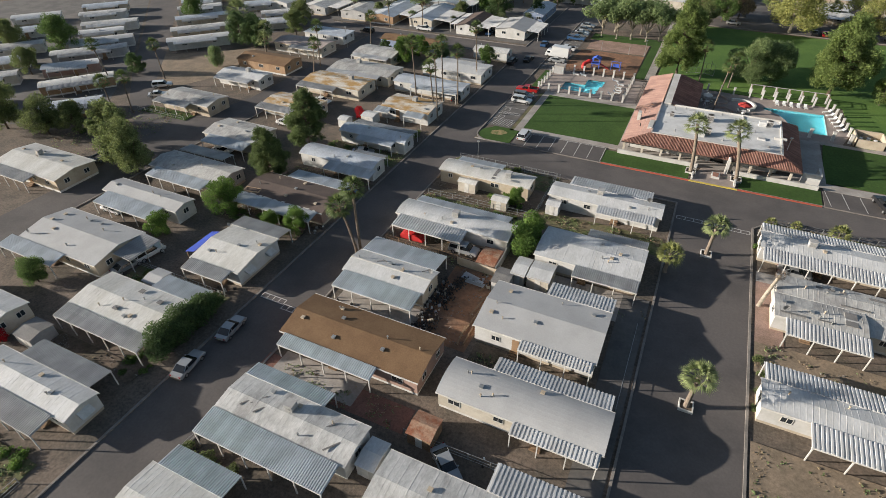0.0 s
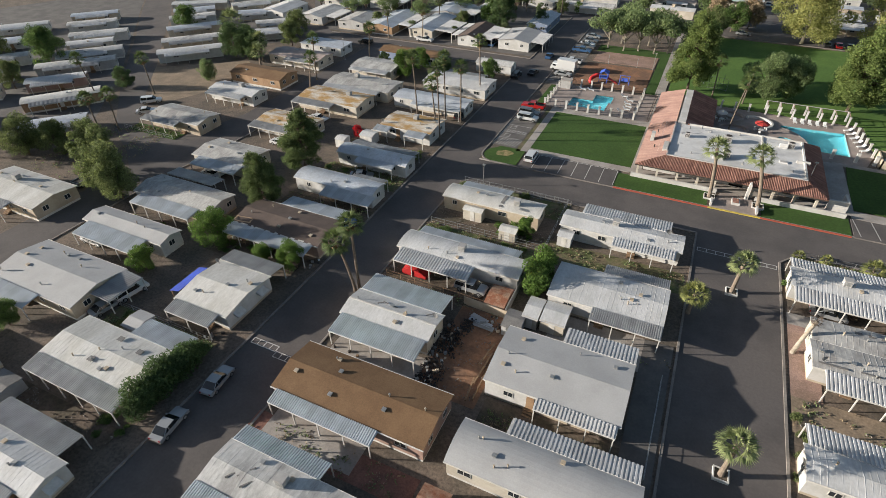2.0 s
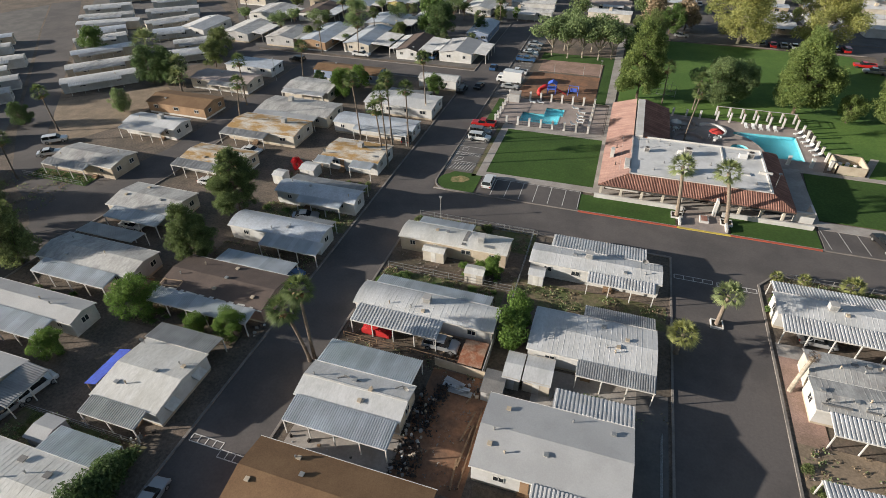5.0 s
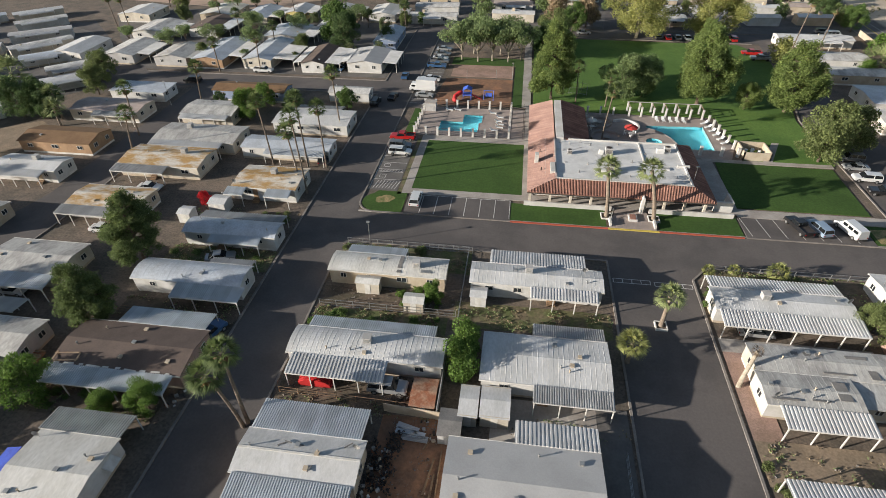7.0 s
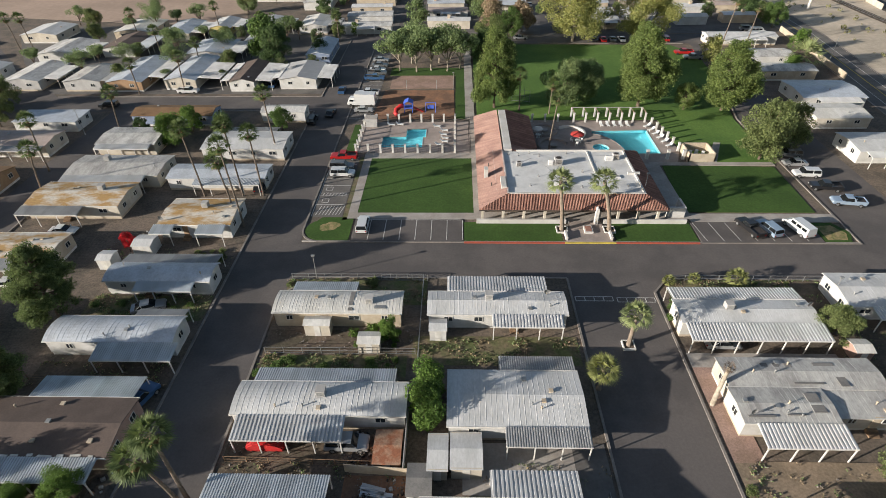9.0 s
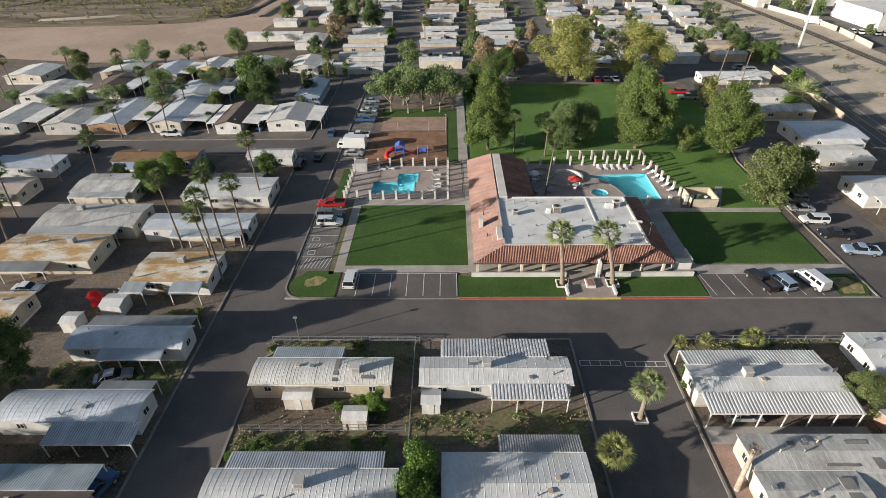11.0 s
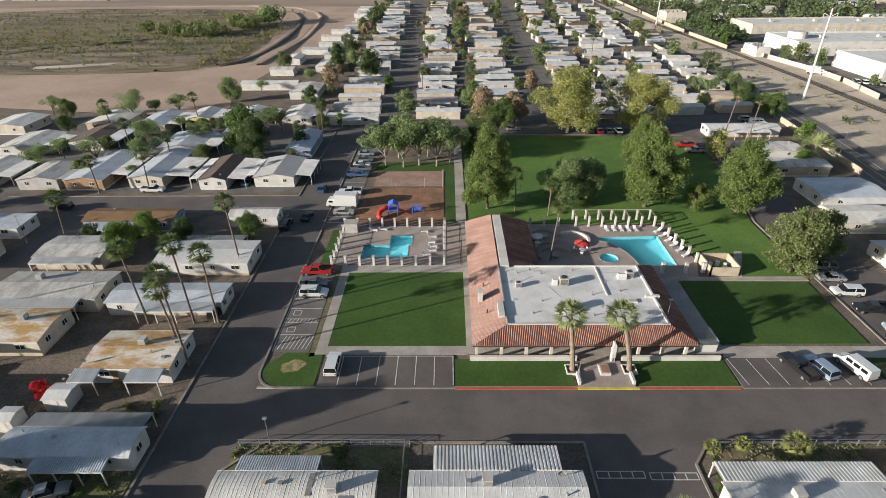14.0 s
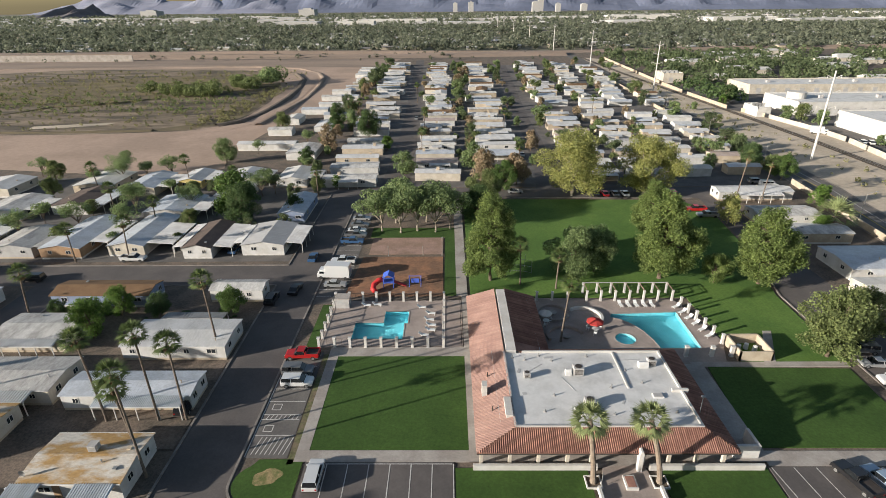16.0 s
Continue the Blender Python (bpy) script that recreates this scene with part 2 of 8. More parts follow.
# Haze is put into these two far foliage colours by greying and paling.
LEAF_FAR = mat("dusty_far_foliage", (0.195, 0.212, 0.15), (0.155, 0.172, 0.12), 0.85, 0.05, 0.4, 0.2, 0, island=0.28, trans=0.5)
LEAF_FAR_DARK = mat("dusty_far_foliage_dark", (0.115, 0.125, 0.088), (0.085, 0.095, 0.066), 0.85, 0.05, 0.4, 0.2, 0, island=0.28, trans=0.5)
LEAF_FAR_GREEN = mat("dusty_green_foliage", (0.15, 0.185, 0.09), (0.115, 0.15, 0.075), 0.85, 0.05, 0.4, 0.2, 0, island=0.3, trans=0.5)
LEAF_SCRUB = mat("dry_scrub_foliage", (0.23, 0.225, 0.1), (0.185, 0.175, 0.085), 0.85, 0.3, 3.0, 0.2, 0, island=0.35, trans=0.3)
LEAF_PALM_DARK = mat("palm_frond_dark", (0.13, 0.17, 0.06), (0.095, 0.13, 0.048), 0.6, 0.7, 3.0, 0.2, 0, island=0.35, trans=0.3)
LEAF_SHADE = mat("leaf_shade_tree", (0.215, 0.28, 0.122), (0.165, 0.22, 0.095), 0.75, 0.4, 3.0, 0.2, 0, island=0.4, trans=0.45)
LEAF_GOLD = mat("palm_frond_gold", (0.25, 0.26, 0.09), (0.19, 0.205, 0.075), 0.6, 0.7, 3.0, 0.2, 0, island=0.35, trans=0.2)
FLOWER = mat("red_blossom", (0.5, 0.02, 0.03), (0.36, 0.015, 0.02), 0.8, 0.7, 3.0, 0.2, 0, island=0.3, trans=0.2)
TYRE = plain("tyre_rubber", (0.02, 0.02, 0.02), 0.8)
RIM = plain("rim_alloy", (0.45, 0.45, 0.45), 0.35, 0.8)
CARGLASS = plain("car_glass", (0.012, 0.014, 0.016), 0.06, 0.0, 0.6)
LAMPGLASS = plain("headlamp_glass", (0.7, 0.7, 0.68), 0.15)
TAILLAMP = plain("tail_lamp_red", (0.35, 0.01, 0.01), 0.25)
REDPAINT = mat("red_paint", (0.5, 0.03, 0.03), (0.4, 0.03, 0.03), 0.5, 1.0, 4.0, 0.1, 0)
PAINTLINE = mat("white_road_paint", (0.6, 0.58, 0.55), (0.42, 0.4, 0.38), 0.8, 1.5, 8.0, 0.15, 0)
YELLOWLINE = mat("yellow_road_paint", (0.55, 0.42, 0.08), (0.42, 0.32, 0.08), 0.8, 1.5, 8.0, 0.15, 0)
REDLINE = mat("red_kerb_paint", (0.42, 0.09, 0.05), (0.32, 0.08, 0.05), 0.8, 1.5, 8.0, 0.15, 0)
CANVAS_RED = mat("red_canvas", (0.45, 0.05, 0.04), (0.36, 0.04, 0.035), 0.9, 1.0, 5.0, 0.1, 0)
TARP = mat("blue_tarp", (0.04, 0.08, 0.42), (0.035, 0.06, 0.3), 0.6, 1.0, 3.0, 0.2, 0.3)
BLUEPLASTIC = plain("blue_plastic", (0.06, 0.12, 0.5), 0.5)
WHITEPLASTIC = plain("white_plastic", (0.7, 0.7, 0.68), 0.5)


def water_material():
    m = plain("pool_water", (0.75, 0.97, 1.0), 0.03, 0.0, 0.5)
    n, l = m.node_tree.nodes, m.node_tree.links
    p = n["Principled BSDF"]
    p.inputs["Transmission Weight"].default_value = 1.0
    p.inputs["IOR"].default_value = 1.33
    w = n.new("ShaderNodeTexNoise")
    w.inputs["Scale"].default_value = 1.6
    l.new(n.new("ShaderNodeNewGeometry").outputs["Position"], w.inputs["Vector"])
    b = n.new("ShaderNodeBump")
    b.inputs["Strength"].default_value = 0.06
    l.new(w.outputs["Fac"], b.inputs["Height"])
    l.new(b.outputs[0], p.inputs["Normal"])
    return m


WATER = water_material()


# ---- building helpers ----
def link(name, mesh, material, parent=None):
    ob = new(name, mesh)
    if material and not mesh.materials:
        mesh.materials.append(material)
    if parent:
        ob.parent = parent
    return ob


def to_mesh(name, bm, smooth=False):
    bmesh.ops.recalc_face_normals(bm, faces=bm.faces)
    mesh = bpy.data.meshes.new(name)
    bm.to_mesh(mesh)
    bm.free()
    if smooth:
        mesh.polygons.foreach_set("use_smooth", [True] * len(mesh.polygons))
    return mesh


def part(name, bm, material, parent, label="", smooth=False):
    ob = link(name, to_mesh(name, bm, smooth), material, parent)
    return tagged(ob, label) if label else ob


def thing(name, x, y, label, category, group="", z=0.0, rot=0.0):
    ob = new(name)
    ob.empty_display_size = 0.3
    ob.matrix_world = pose(x, y, z, 0, 0, rot)
    return tagged(ob, label, category, group)


def bx(bm, x0, x1, y0, y1, z0, z1):
    v = [bm.verts.new(p) for p in ((x0, y0, z0), (x1, y0, z0), (x1, y1, z0), (x0, y1, z0), (x0, y0, z1), (x1, y0, z1), (x1, y1, z1), (x0, y1, z1))]
    for f in ((0, 3, 2, 1), (4, 5, 6, 7), (0, 1, 5, 4), (1, 2, 6, 5), (2, 3, 7, 6), (3, 0, 4, 7)):
        bm.faces.new([v[i] for i in f])
    return bm


def box(x0, x1, y0, y1, z0, z1):
    return bx(bmesh.new(), x0, x1, y0, y1, z0, z1)


def prism(bm, pts, axis, a0, a1):
    """A closed outline of (u, z) points drawn out along x or y from a0 to a1."""
    put = (lambda a, u, z: (a, u, z)) if axis == "x" else (lambda a, u, z: (u, a, z))
    e0 = [bm.verts.new(put(a0, u, z)) for u, z in pts]
    e1 = [bm.verts.new(put(a1, u, z)) for u, z in pts]
    bm.faces.new(e0)
    bm.faces.new(e1)
    for i in range(len(pts)):
        k = (i + 1) % len(pts)
        bm.faces.new((e0[i], e0[k], e1[k], e1[i]))
    return bm


def tube(bm, p0, p1, r0, r1=None, n=8):
    p0, p1 = Vector(p0), Vector(p1)
    r1 = r0 if r1 is None else r1
    q = (p1 - p0).to_track_quat("Z", "Y")
    rings = []
    for p, r in ((p0, r0), (p1, r1)):
        rings.append([bm.verts.new(p + q @ Vector((r * math.cos(6.28319 * i / n), r * math.sin(6.28319 * i / n), 0))) for i in range(n)])
    for i in range(n):
        k = (i + 1) % n
        bm.faces.new((rings[0][i], rings[0][k], rings[1][k], rings[1][i]))
    bm.faces.new(rings[0])
    bm.faces.new(rings[1])
    return bm


def bent_tube(bm, pts, radii, n=8):
    rings = []
    for i, (p, r) in enumerate(zip(pts, radii)):
        ahead = Vector(pts[min(i + 1, len(pts) - 1)]) - Vector(pts[max(i - 1, 0)])
        q = ahead.to_track_quat("Z", "Y")
        rings.append([bm.verts.new(Vector(p) + q @ Vector((r * math.cos(6.28319 * k / n), r * math.sin(6.28319 * k / n), 0))) for k in range(n)])
    for a, b in zip(rings, rings[1:]):
        for k in range(n):
            j = (k + 1) % n
            bm.faces.new((a[k], a[j], b[j], b[k]))
    bm.faces.new(rings[0])
    bm.faces.new(rings[-1])
    return bm


def outline(bm, pts, z):
    v = [bm.verts.new((x, y, z)) for x, y in pts]
    return [bm.edges.new((v[i], v[(i + 1) % len(v)])) for i in range(len(v))]


def rect(x0, x1, y0, y1):
    return [(x0, y0), (x1, y0), (x1, y1), (x0, y1)]


def arc(cx, cy, r, a0, a1, n=8):
    return [(cx + r * math.cos(radians(a0 + (a1 - a0) * i / n)), cy + r * math.sin(radians(a0 + (a1 - a0) * i / n))) for i in range(n + 1)]


def sheet(name, pts, z, material, label="", holes=(), category="ground", thick=0.0, kind="structure"):
    """A level sheet of any outline, with holes; thick gives it a real edge."""
    bm = bmesh.new()
    edges = outline(bm, pts, z)
    for h in holes:
        edges += outline(bm, h, z)
    bmesh.ops.triangle_fill(bm, use_beauty=True, edges=edges)
    bmesh.ops.recalc_face_normals(bm, faces=bm.faces)
    if bm.faces and sum(f.normal.z for f in bm.faces) < 0:
        bmesh.ops.reverse_faces(bm, faces=bm.faces)
    if thick:
        made = bmesh.ops.extrude_face_region(bm, geom=bm.faces[:])
        bmesh.ops.translate(bm, verts=[g for g in made["geom"] if isinstance(g, bmesh.types.BMVert)], vec=(0, 0, -thick))
        bmesh.ops.recalc_face_normals(bm, faces=bm.faces)
    mesh = bpy.data.meshes.new(name)
    bm.to_mesh(mesh)
    bm.free()
    return tagged(link(name, mesh, material), label, category, kind=kind)


# ---- ground, roads, lawns ----
POOL_WEST = [(-29.1, 135.3), (-20.2, 135.3), (-20.2, 140.3), (-19.6, 140.3), (-19.6, 144.5), (-24.0, 144.5), (-24.0, 140.5), (-29.1, 140.5)]
POOL_EAST = [(30.2, 132.4), (30.3, 144.0), (18.0, 143.4), (17.6, 142.2), (19.4, 141.4), (21.0, 139.8), (22.2, 137.6), (23.0, 135.0), (23.4, 132.4)]
SPA = arc(18.3, 135.2, 1.7, 0, 345, 23)
sheet("ground", rect(-4600, 4600, -1500, 4780), 0.0, DIRT, "bare brown desert soil with dry weeds", [POOL_WEST, POOL_EAST, SPA])
sheet("far_land", rect(-4500, 4500, 738, 4700), 0.05, FARLAND, "distant built-up valley floor")


def strip(name, pts, width, z, material, label, category="road"):
    """A road along a line of points."""
    left, right = [], []
    for i, p in enumerate(pts):
        d = (Vector(pts[min(i + 1, len(pts) - 1)]) - Vector(pts[max(i - 1, 0)])).normalized()
        nx, ny = -d.y * width / 2, d.x * width / 2
        left.append((p[0] + nx, p[1] + ny))
        right.append((p[0] - nx, p[1] - ny))
    return sheet(name, left + right[::-1], z, material, label, category=category)


sheet("road_main", [(-47.8, -60), (-38.7, -60), (-38.7, 88), (-34.5, 92.2), (4.0, 92.2), (4.0, -60), (16.3, -60), (16.3, 89), (19, 92.2), (66, 92.2), (66, 208), (75, 212), (75, 219), (-24.8, 219), (-25.3, 283), (-27.1, 348), (-29.6, 430), (-33.1, 527), (-36, 640), (-44, 640), (-41, 527), (-37.6, 430), (-34.7, 348), (-33.2, 283), (-33.6, 219), (-50, 219), (-50, 215),
       (-47.8, 212), (-47.8, 164.5), (-118, 164.5), (-145, 188.5), (-168, 212), (-175, 206), (-159.8, 199), (-134, 165), (-127, 155.2), (-98.5, 155.2), (-98.5, 100), (-101.6, 86.5), (-105.6, 83.8), (-116.9, 83.8), (-133.0, 100.4), (-147.0, 116.4), (-166.5, 136.8), (-184, 156), (-203, 175.5), (-226, 199), (-234, 192), (-207, 164), (-197, 154), (-179.4, 137), (-163, 120.6), (-151, 108.7), (-141.1, 99.0), (-119.9, 79.9), (-108.1, 73.5), (-102.1, 68.8), (-103.5, 21.2), (-99, -60), (-90.5, -60), (-93.9, 21.2), (-92.6, 68.5), (-90.2, 90), (-89.8, 155.2), (-47.8, 155.2)], 0.02, ASPHALT, "dark asphalt park road in long tree and roof shadows",
      [[(-38.7, 101.0)] + [(53.0, 101.0), (53.0, 150), (59, 176), (62, 208.5), (-36.5, 210.5), (-38.7, 207)]], "road")
sheet("yard_ground", [(-52, 220), (98, 220), (101, 300), (105, 400), (112, 590), (-72, 590), (-62, 400), (-55, 300)], 0.012, ASPHALT_OLD, "worn asphalt yards between northern homes")
sheet("yard_ground", [(-262, 130), (-222, 84), (-150, 56), (-124, 75.6), (-150, 106.4), (-206, 162), (-233, 190)], 0.012, ASPHALT_OLD, "worn asphalt between rows of trailers")
sheet("yard_ground", [(-151, 122), (-132, 142), (-124, 152), (-146, 186), (-170, 210), (-222, 202), (-186, 160)], 0.012, ASPHALT_OLD, "worn asphalt between rows of trailers")
sheet("bare_lot", [(-146, 114), (-124, 129.6), (-118.4, 126), (-117.4, 106), (-123, 94.6), (-134, 102.4)], 0.014, DIRT_TAN, "bare tan lot beside the lane")
# the far northern lanes
sheet("road_north", [(15.5, 219), (18.0, 240), (20.3, 282), (21.6, 331), (23.8, 382), (27.5, 450), (35, 590), (42.5, 590), (35, 450), (31, 382), (28.6, 331), (27.4, 282), (26, 240), (24, 219)], 0.03, ASPHALT, "asphalt lane between rows of homes", category="road")
for pts in ([(-66, 281), (-33.0, 281), (-33.0, 288), (-66, 288)], [(-62, 372), (-30, 374), (-30, 382), (-62, 380)], [(24, 344), (102, 349), (102, 356), (24, 351)]):
    sheet("road_cross", pts, 0.034, ASPHALT, "asphalt cross lane between northern homes", category="road")
AVENUE = [(86, -40), (94.5, 150), (99.5, 190), (103.2, 218), (105.6, 265), (106.6, 300), (107.8, 345), (110, 400), (113, 460), (118, 560), (122, 660), (128, 1500)]
RAILWAY = [(143, -40), (140, 180), (138.6, 237), (139, 279), (137.2, 342), (134.4, 410), (130.6, 517), (129, 660)]
strip("road_arterial", AVENUE, 11.5, 0.03, ASPHALT_OLD, "wide grey asphalt avenue with lane lines")
sheet("verge_arterial", [(92, -40), (100.3, 150), (105.3, 190), (109, 218), (111.4, 265), (112.3, 300), (113.5, 345), (115.7, 400), (118.7, 460), (123.7, 560), (127, 660), (146, 640), (141, 512), (138, 455), (137.4, 405), (138.4, 355), (147, 328), (151.6, 296), (151.4, 276), (147.4, 249), (147, 100), (147, -40)], 0.015, VERGE, "bare tan strip beside the avenue", category="ground")
strip("rail_bed", RAILWAY, 4.0, 0.12, DIRT_DARK, "dark gravel railway bed", "ground")
for off in (-0.72, 0.72):
    strip("rail", [(x + off, y) for x, y in RAILWAY], 0.14, 0.28, GALV, "long steel rail on the gravel bed", "rail")
for off, w, m, lab in ((-2.7, 0.16, PAINTLINE, "painted lane line on the avenue"), (0.0, 0.3, YELLOWLINE, "painted lane line on the avenue"), (2.7, 0.16, PAINTLINE, "painted lane line on the avenue")):
    strip("lane_line", [(x + off, y) for x, y in AVENUE[:10]], w, 0.05, m, lab, "road marking")
for off in (-5.9, 5.9):
    strip("kerb", [(x + off, y) for x, y in AVENUE[:10]], 0.45, 0.14, KERB, "pale concrete kerb along the avenue", "kerb")
sheet("sand_field", [(-700, 246), (-190, 246), (-150, 239), (-120, 234), (-97, 232), (-92, 243), (-98, 262), (-95, 300), (-90, 330), (-80, 420), (-82, 545), (-88, 640), (-700, 640)], 0.03, SAND, "smooth tan graded sand field")
sheet("sand_field_north", [(-800, 572), (-200, 590), (-88, 575), (-70, 600), (-60, 660), (-800, 660)], 0.045, SAND_DULL, "dull graded sand beyond the basin")
sheet("dry_basin", [(-460, 299), (-216, 299), (-190, 299), (-165, 301), (-134, 306), (-120, 319), (-117, 343), (-119, 388), (-127, 430), (-135, 465), (-150, 515), (-170, 545), (-198, 563), (-258, 572), (-346, 574), (-460, 520)], 0.06, BASIN, "dry retention basin floor with brown scrub")
sheet("basin_weeds", [(-330, 372), (-240, 375), (-211, 384), (-194, 403), (-172, 402), (-155, 430), (-145, 470), (-165, 515), (-250, 515), (-340, 460)], 0.075, BASIN_OLIVE, "olive weeds over the basin floor")
sheet("basin_weeds", [(-160, 303), (-136, 308), (-121, 322), (-119, 345), (-121, 388), (-129, 430), (-137, 432), (-130, 390), (-131, 350), (-136, 322)], 0.08, BASIN_OLIVE, "olive weeds on the basin slope")
sheet("dry_pond", [(-212, 312), (-196, 315), (-180, 321), (-178, 326), (-196, 323), (-214, 318)], 0.085, VERGE, "pale dried pond bed in the basin")
TRACK = [(-260, 295), (-165, 297), (-134, 301), (-118, 307), (-110, 322), (-107, 350), (-106, 400), (-110, 448), (-117, 495), (-128, 525), (-150, 553), (-180, 570), (-258, 580), (-350, 585), (-520, 560)]
strip("basin_track", TRACK, 5.5, 0.1, SAND, "pale dirt track round the basin", "ground")


def bank(pts, width, h, material, label, top=0.25):
    """A low earth bank along a line of points."""
    bm = bmesh.new()
    rows = []
    for i, p in enumerate(pts):
        d = (Vector(pts[min(i + 1, len(pts) - 1)]) - Vector(pts[max(i - 1, 0)])).normalized()
        n = Vector((-d.y, d.x))
        hh = h * (0.75 + 0.4 * math.sin(i * 2.1))
        rows.append([bm.verts.new((p[0] + n.x * u * width, p[1] + n.y * u * width, z)) for u, z in ((-0.5, -0.1), (-top / 2, hh), (top / 2, hh), (0.5, -0.1))])
    for r, q in zip(rows, rows[1:]):
        for i in range(3):
            bm.faces.new((r[i], q[i], q[i + 1], r[i + 1]))
    return tagged(link("earth_bank", to_mesh("earth_bank", bm), material), label, "bank", kind="structure")


bank([(-124, 317), (-115.5, 325), (-113, 345), (-111.5, 368), (-111.5, 400), (-116.5, 448), (-124, 490), (-138, 525), (-180, 560)], 6.0, 1.3, DIRT, "brown earth bank between basin and track")
bank([(-104, 318), (-101, 350), (-100, 400), (-103.5, 450), (-110, 498), (-121, 534), (-145, 566), (-190, 582), (-300, 592), (-520, 572)], 5.0, 1.2, SAND_DULL, "low dull bank outside the track")
bank([(-330, 344), (-270, 347), (-253, 350), (-240, 372), (-211, 382), (-194, 402)], 5.0, 1.1, BASIN_OLIVE, "low weedy ridge across the basin")
bank([(-460, 305), (-240, 304), (-197, 304), (-150, 307)], 5.0, 0.8, BASIN_OLIVE, "weedy edge of the basin")
bank([(-900, 690), (-400, 688), (-100, 684), (118, 700)], 40.0, 5.0, SAND_DULL, "long flat-topped earth bank beyond the park", 0.3)
bank([(-900, 724), (-200, 722), (118, 728), (300, 752), (700, 770)], 24.0, 4.0, SAND_DULL, "dull far canal bank", 0.3)
tagged(link("far_wall", to_mesh("far_wall", box(-600, -344, 652, 653, 0, 6.5)), CONCRETE), "pale far concrete wall beyond the sand", "wall", kind="structure")

# community lawns, walks and lots; all stand a kerb's height over the road
Z = 0.14
sheet("lawn_entry_west", rect(-11.4, 5.0, 101.4, 106.9), Z, LAWN, "mown green lawn beside the entry", category="lawn", thick=0.13)
sheet("lawn_entry_east", rect(13.8, 27.3, 101.4, 106.9), Z, LAWN, "mown green lawn beside the entry", category="lawn", thick=0.13)
sheet("lawn_west", rect(-30.4, -9.6, 109.8, 130.3), Z, LAWN, "square mown green lawn", category="lawn", thick=0.13)
sheet("lawn_east", [(27.8, 110.3), (50.6, 110.3), (51.0, 126.8), (29.0, 127.3)], Z, LAWN, "mown green lawn with long shadows", category="lawn", thick=0.13)
sheet("lawn_park", [(-7.8, 149.6), (34.5, 149.6), (35, 128.5), (52, 128.3), (52.4, 150), (58.2, 176), (60.5, 197), (55, 206.8), (-7.8, 208.2)], Z, LAWN_PARK_LIT, "wide mown park lawn under trees", category="lawn", thick=0.13)
sheet("lawn_play", rect(-13.0, -10.6, 150.6, 180), Z, LAWN, "narrow grass strip beside the path", category="lawn", thick=0.13)
sheet("lawn_trees", rect(-31.5, -8.4, 180, 186), Z, LAWN, "grass under the shade trees", category="lawn", thick=0.13)
sheet("lawn_tip", [(-30.8, 101.4), (-30.8, 108.3), (-36.4, 108.3)] + arc(-35.6, 104.6, 3.0, 120, 270, 10), Z, LAWN, "grass corner island with a dry patch", category="lawn", thick=0.13)
sheet("bare_patch", [(-34.6 + (1 + 0.16 * math.sin(2 * a) + 0.08 * math.sin(5 * a)) * 1.7 * math.cos(a), 105.5 + (1 + 0.16 * math.sin(2 * a) + 0.08 * math.sin(5 * a)) * 1.3 * math.sin(a)) for a in [0.2618 * k for k in range(24)]], Z + 0.01, STRAW, "dry straw patch in the grass")
sheet("lawn_gate", rect(-36.4, -34.6, 133, 147), Z, LAWN, "grass strip beside the pool fence", category="lawn", thick=0.13)
sheet("lawn_far_west", [(-32.8, 107.4), (-32.0, 107.6), (-31.9, 131), (-32.8, 131)], Z, WEEDS, "narrow grass verge", category="lawn", thick=0.13)
sheet("lawn_east_tip", [(47.8, 101.4), (52, 101.4), (53.2, 104), (51.5, 107), (47.8, 107)], Z, LAWN, "grass corner island with a bare patch", category="lawn", thick=0.13)
sheet("straw_patch", [(48.4, 102.0), (51.6, 102.0), (52.4, 104), (51.0, 106.2), (48.4, 106.0)], Z + 0.012, STRAW, "dry straw patch in the corner island")
sheet("yard_ground", [(-122, 166.6), (-48.4, 166.6), (-48.4, 236), (-96, 236), (-120, 232), (-150, 232), (-166, 222), (-145, 192)], 0.016, ASPHALT_OLD, "worn asphalt yards of the northern homes")
sheet("dirt_lot_north", rect(-31.5, -8.4, 186, 209), 0.1, DIRT, "bare shaded soil beyond the trees")
WALKS = (("lots", rect(-38.5, 53, 101.1, 101.4)), ("lot", rect(-31.9, 27.8, 107.9, 109.8)), ("side", rect(-32.0, -30.4, 107.9, 132.6)), ("pool", rect(-32.0, -9.6, 130.3, 132.8)), ("club", rect(-9.6, -7.6, 107.9, 150.4)), ("park", rect(-10.6, -8.4, 150.4, 210)),
         ("east", rect(26.6, 51.5, 127.3, 128.6)), ("east2", rect(27.8, 53, 107.2, 109.7)), ("patio", rect(22.6, 28.4, 107.9, 128)), ("front", rect(-7.6, 22.6, 107.0, 110)), ("park2", [(38.6, 128.6), (40.4, 128.6), (44.5, 137.5), (43, 137.5)]))
for i, (tag, pts) in enumerate(WALKS):
    tagged(sheet("pavement", pts, Z + 0.012 + 0.004 * i, CONCRETE, "pale worn concrete walk", thick=0.14), category="pavement")
sheet("entry_walk", [(5.4, 101.25), (13.2, 101.25), (12.2, 107.2), (7.0, 107.2)], Z + 0.07, DECK, "grey-brown entry walk to the clubhouse", category="pavement", thick=0.14)
sheet("deck_west", rect(-34.4, -9.7, 132.84, 148.6), Z + 0.003, DECK, "pinkish concrete pool deck", [POOL_WEST], "pavement", 0.13)
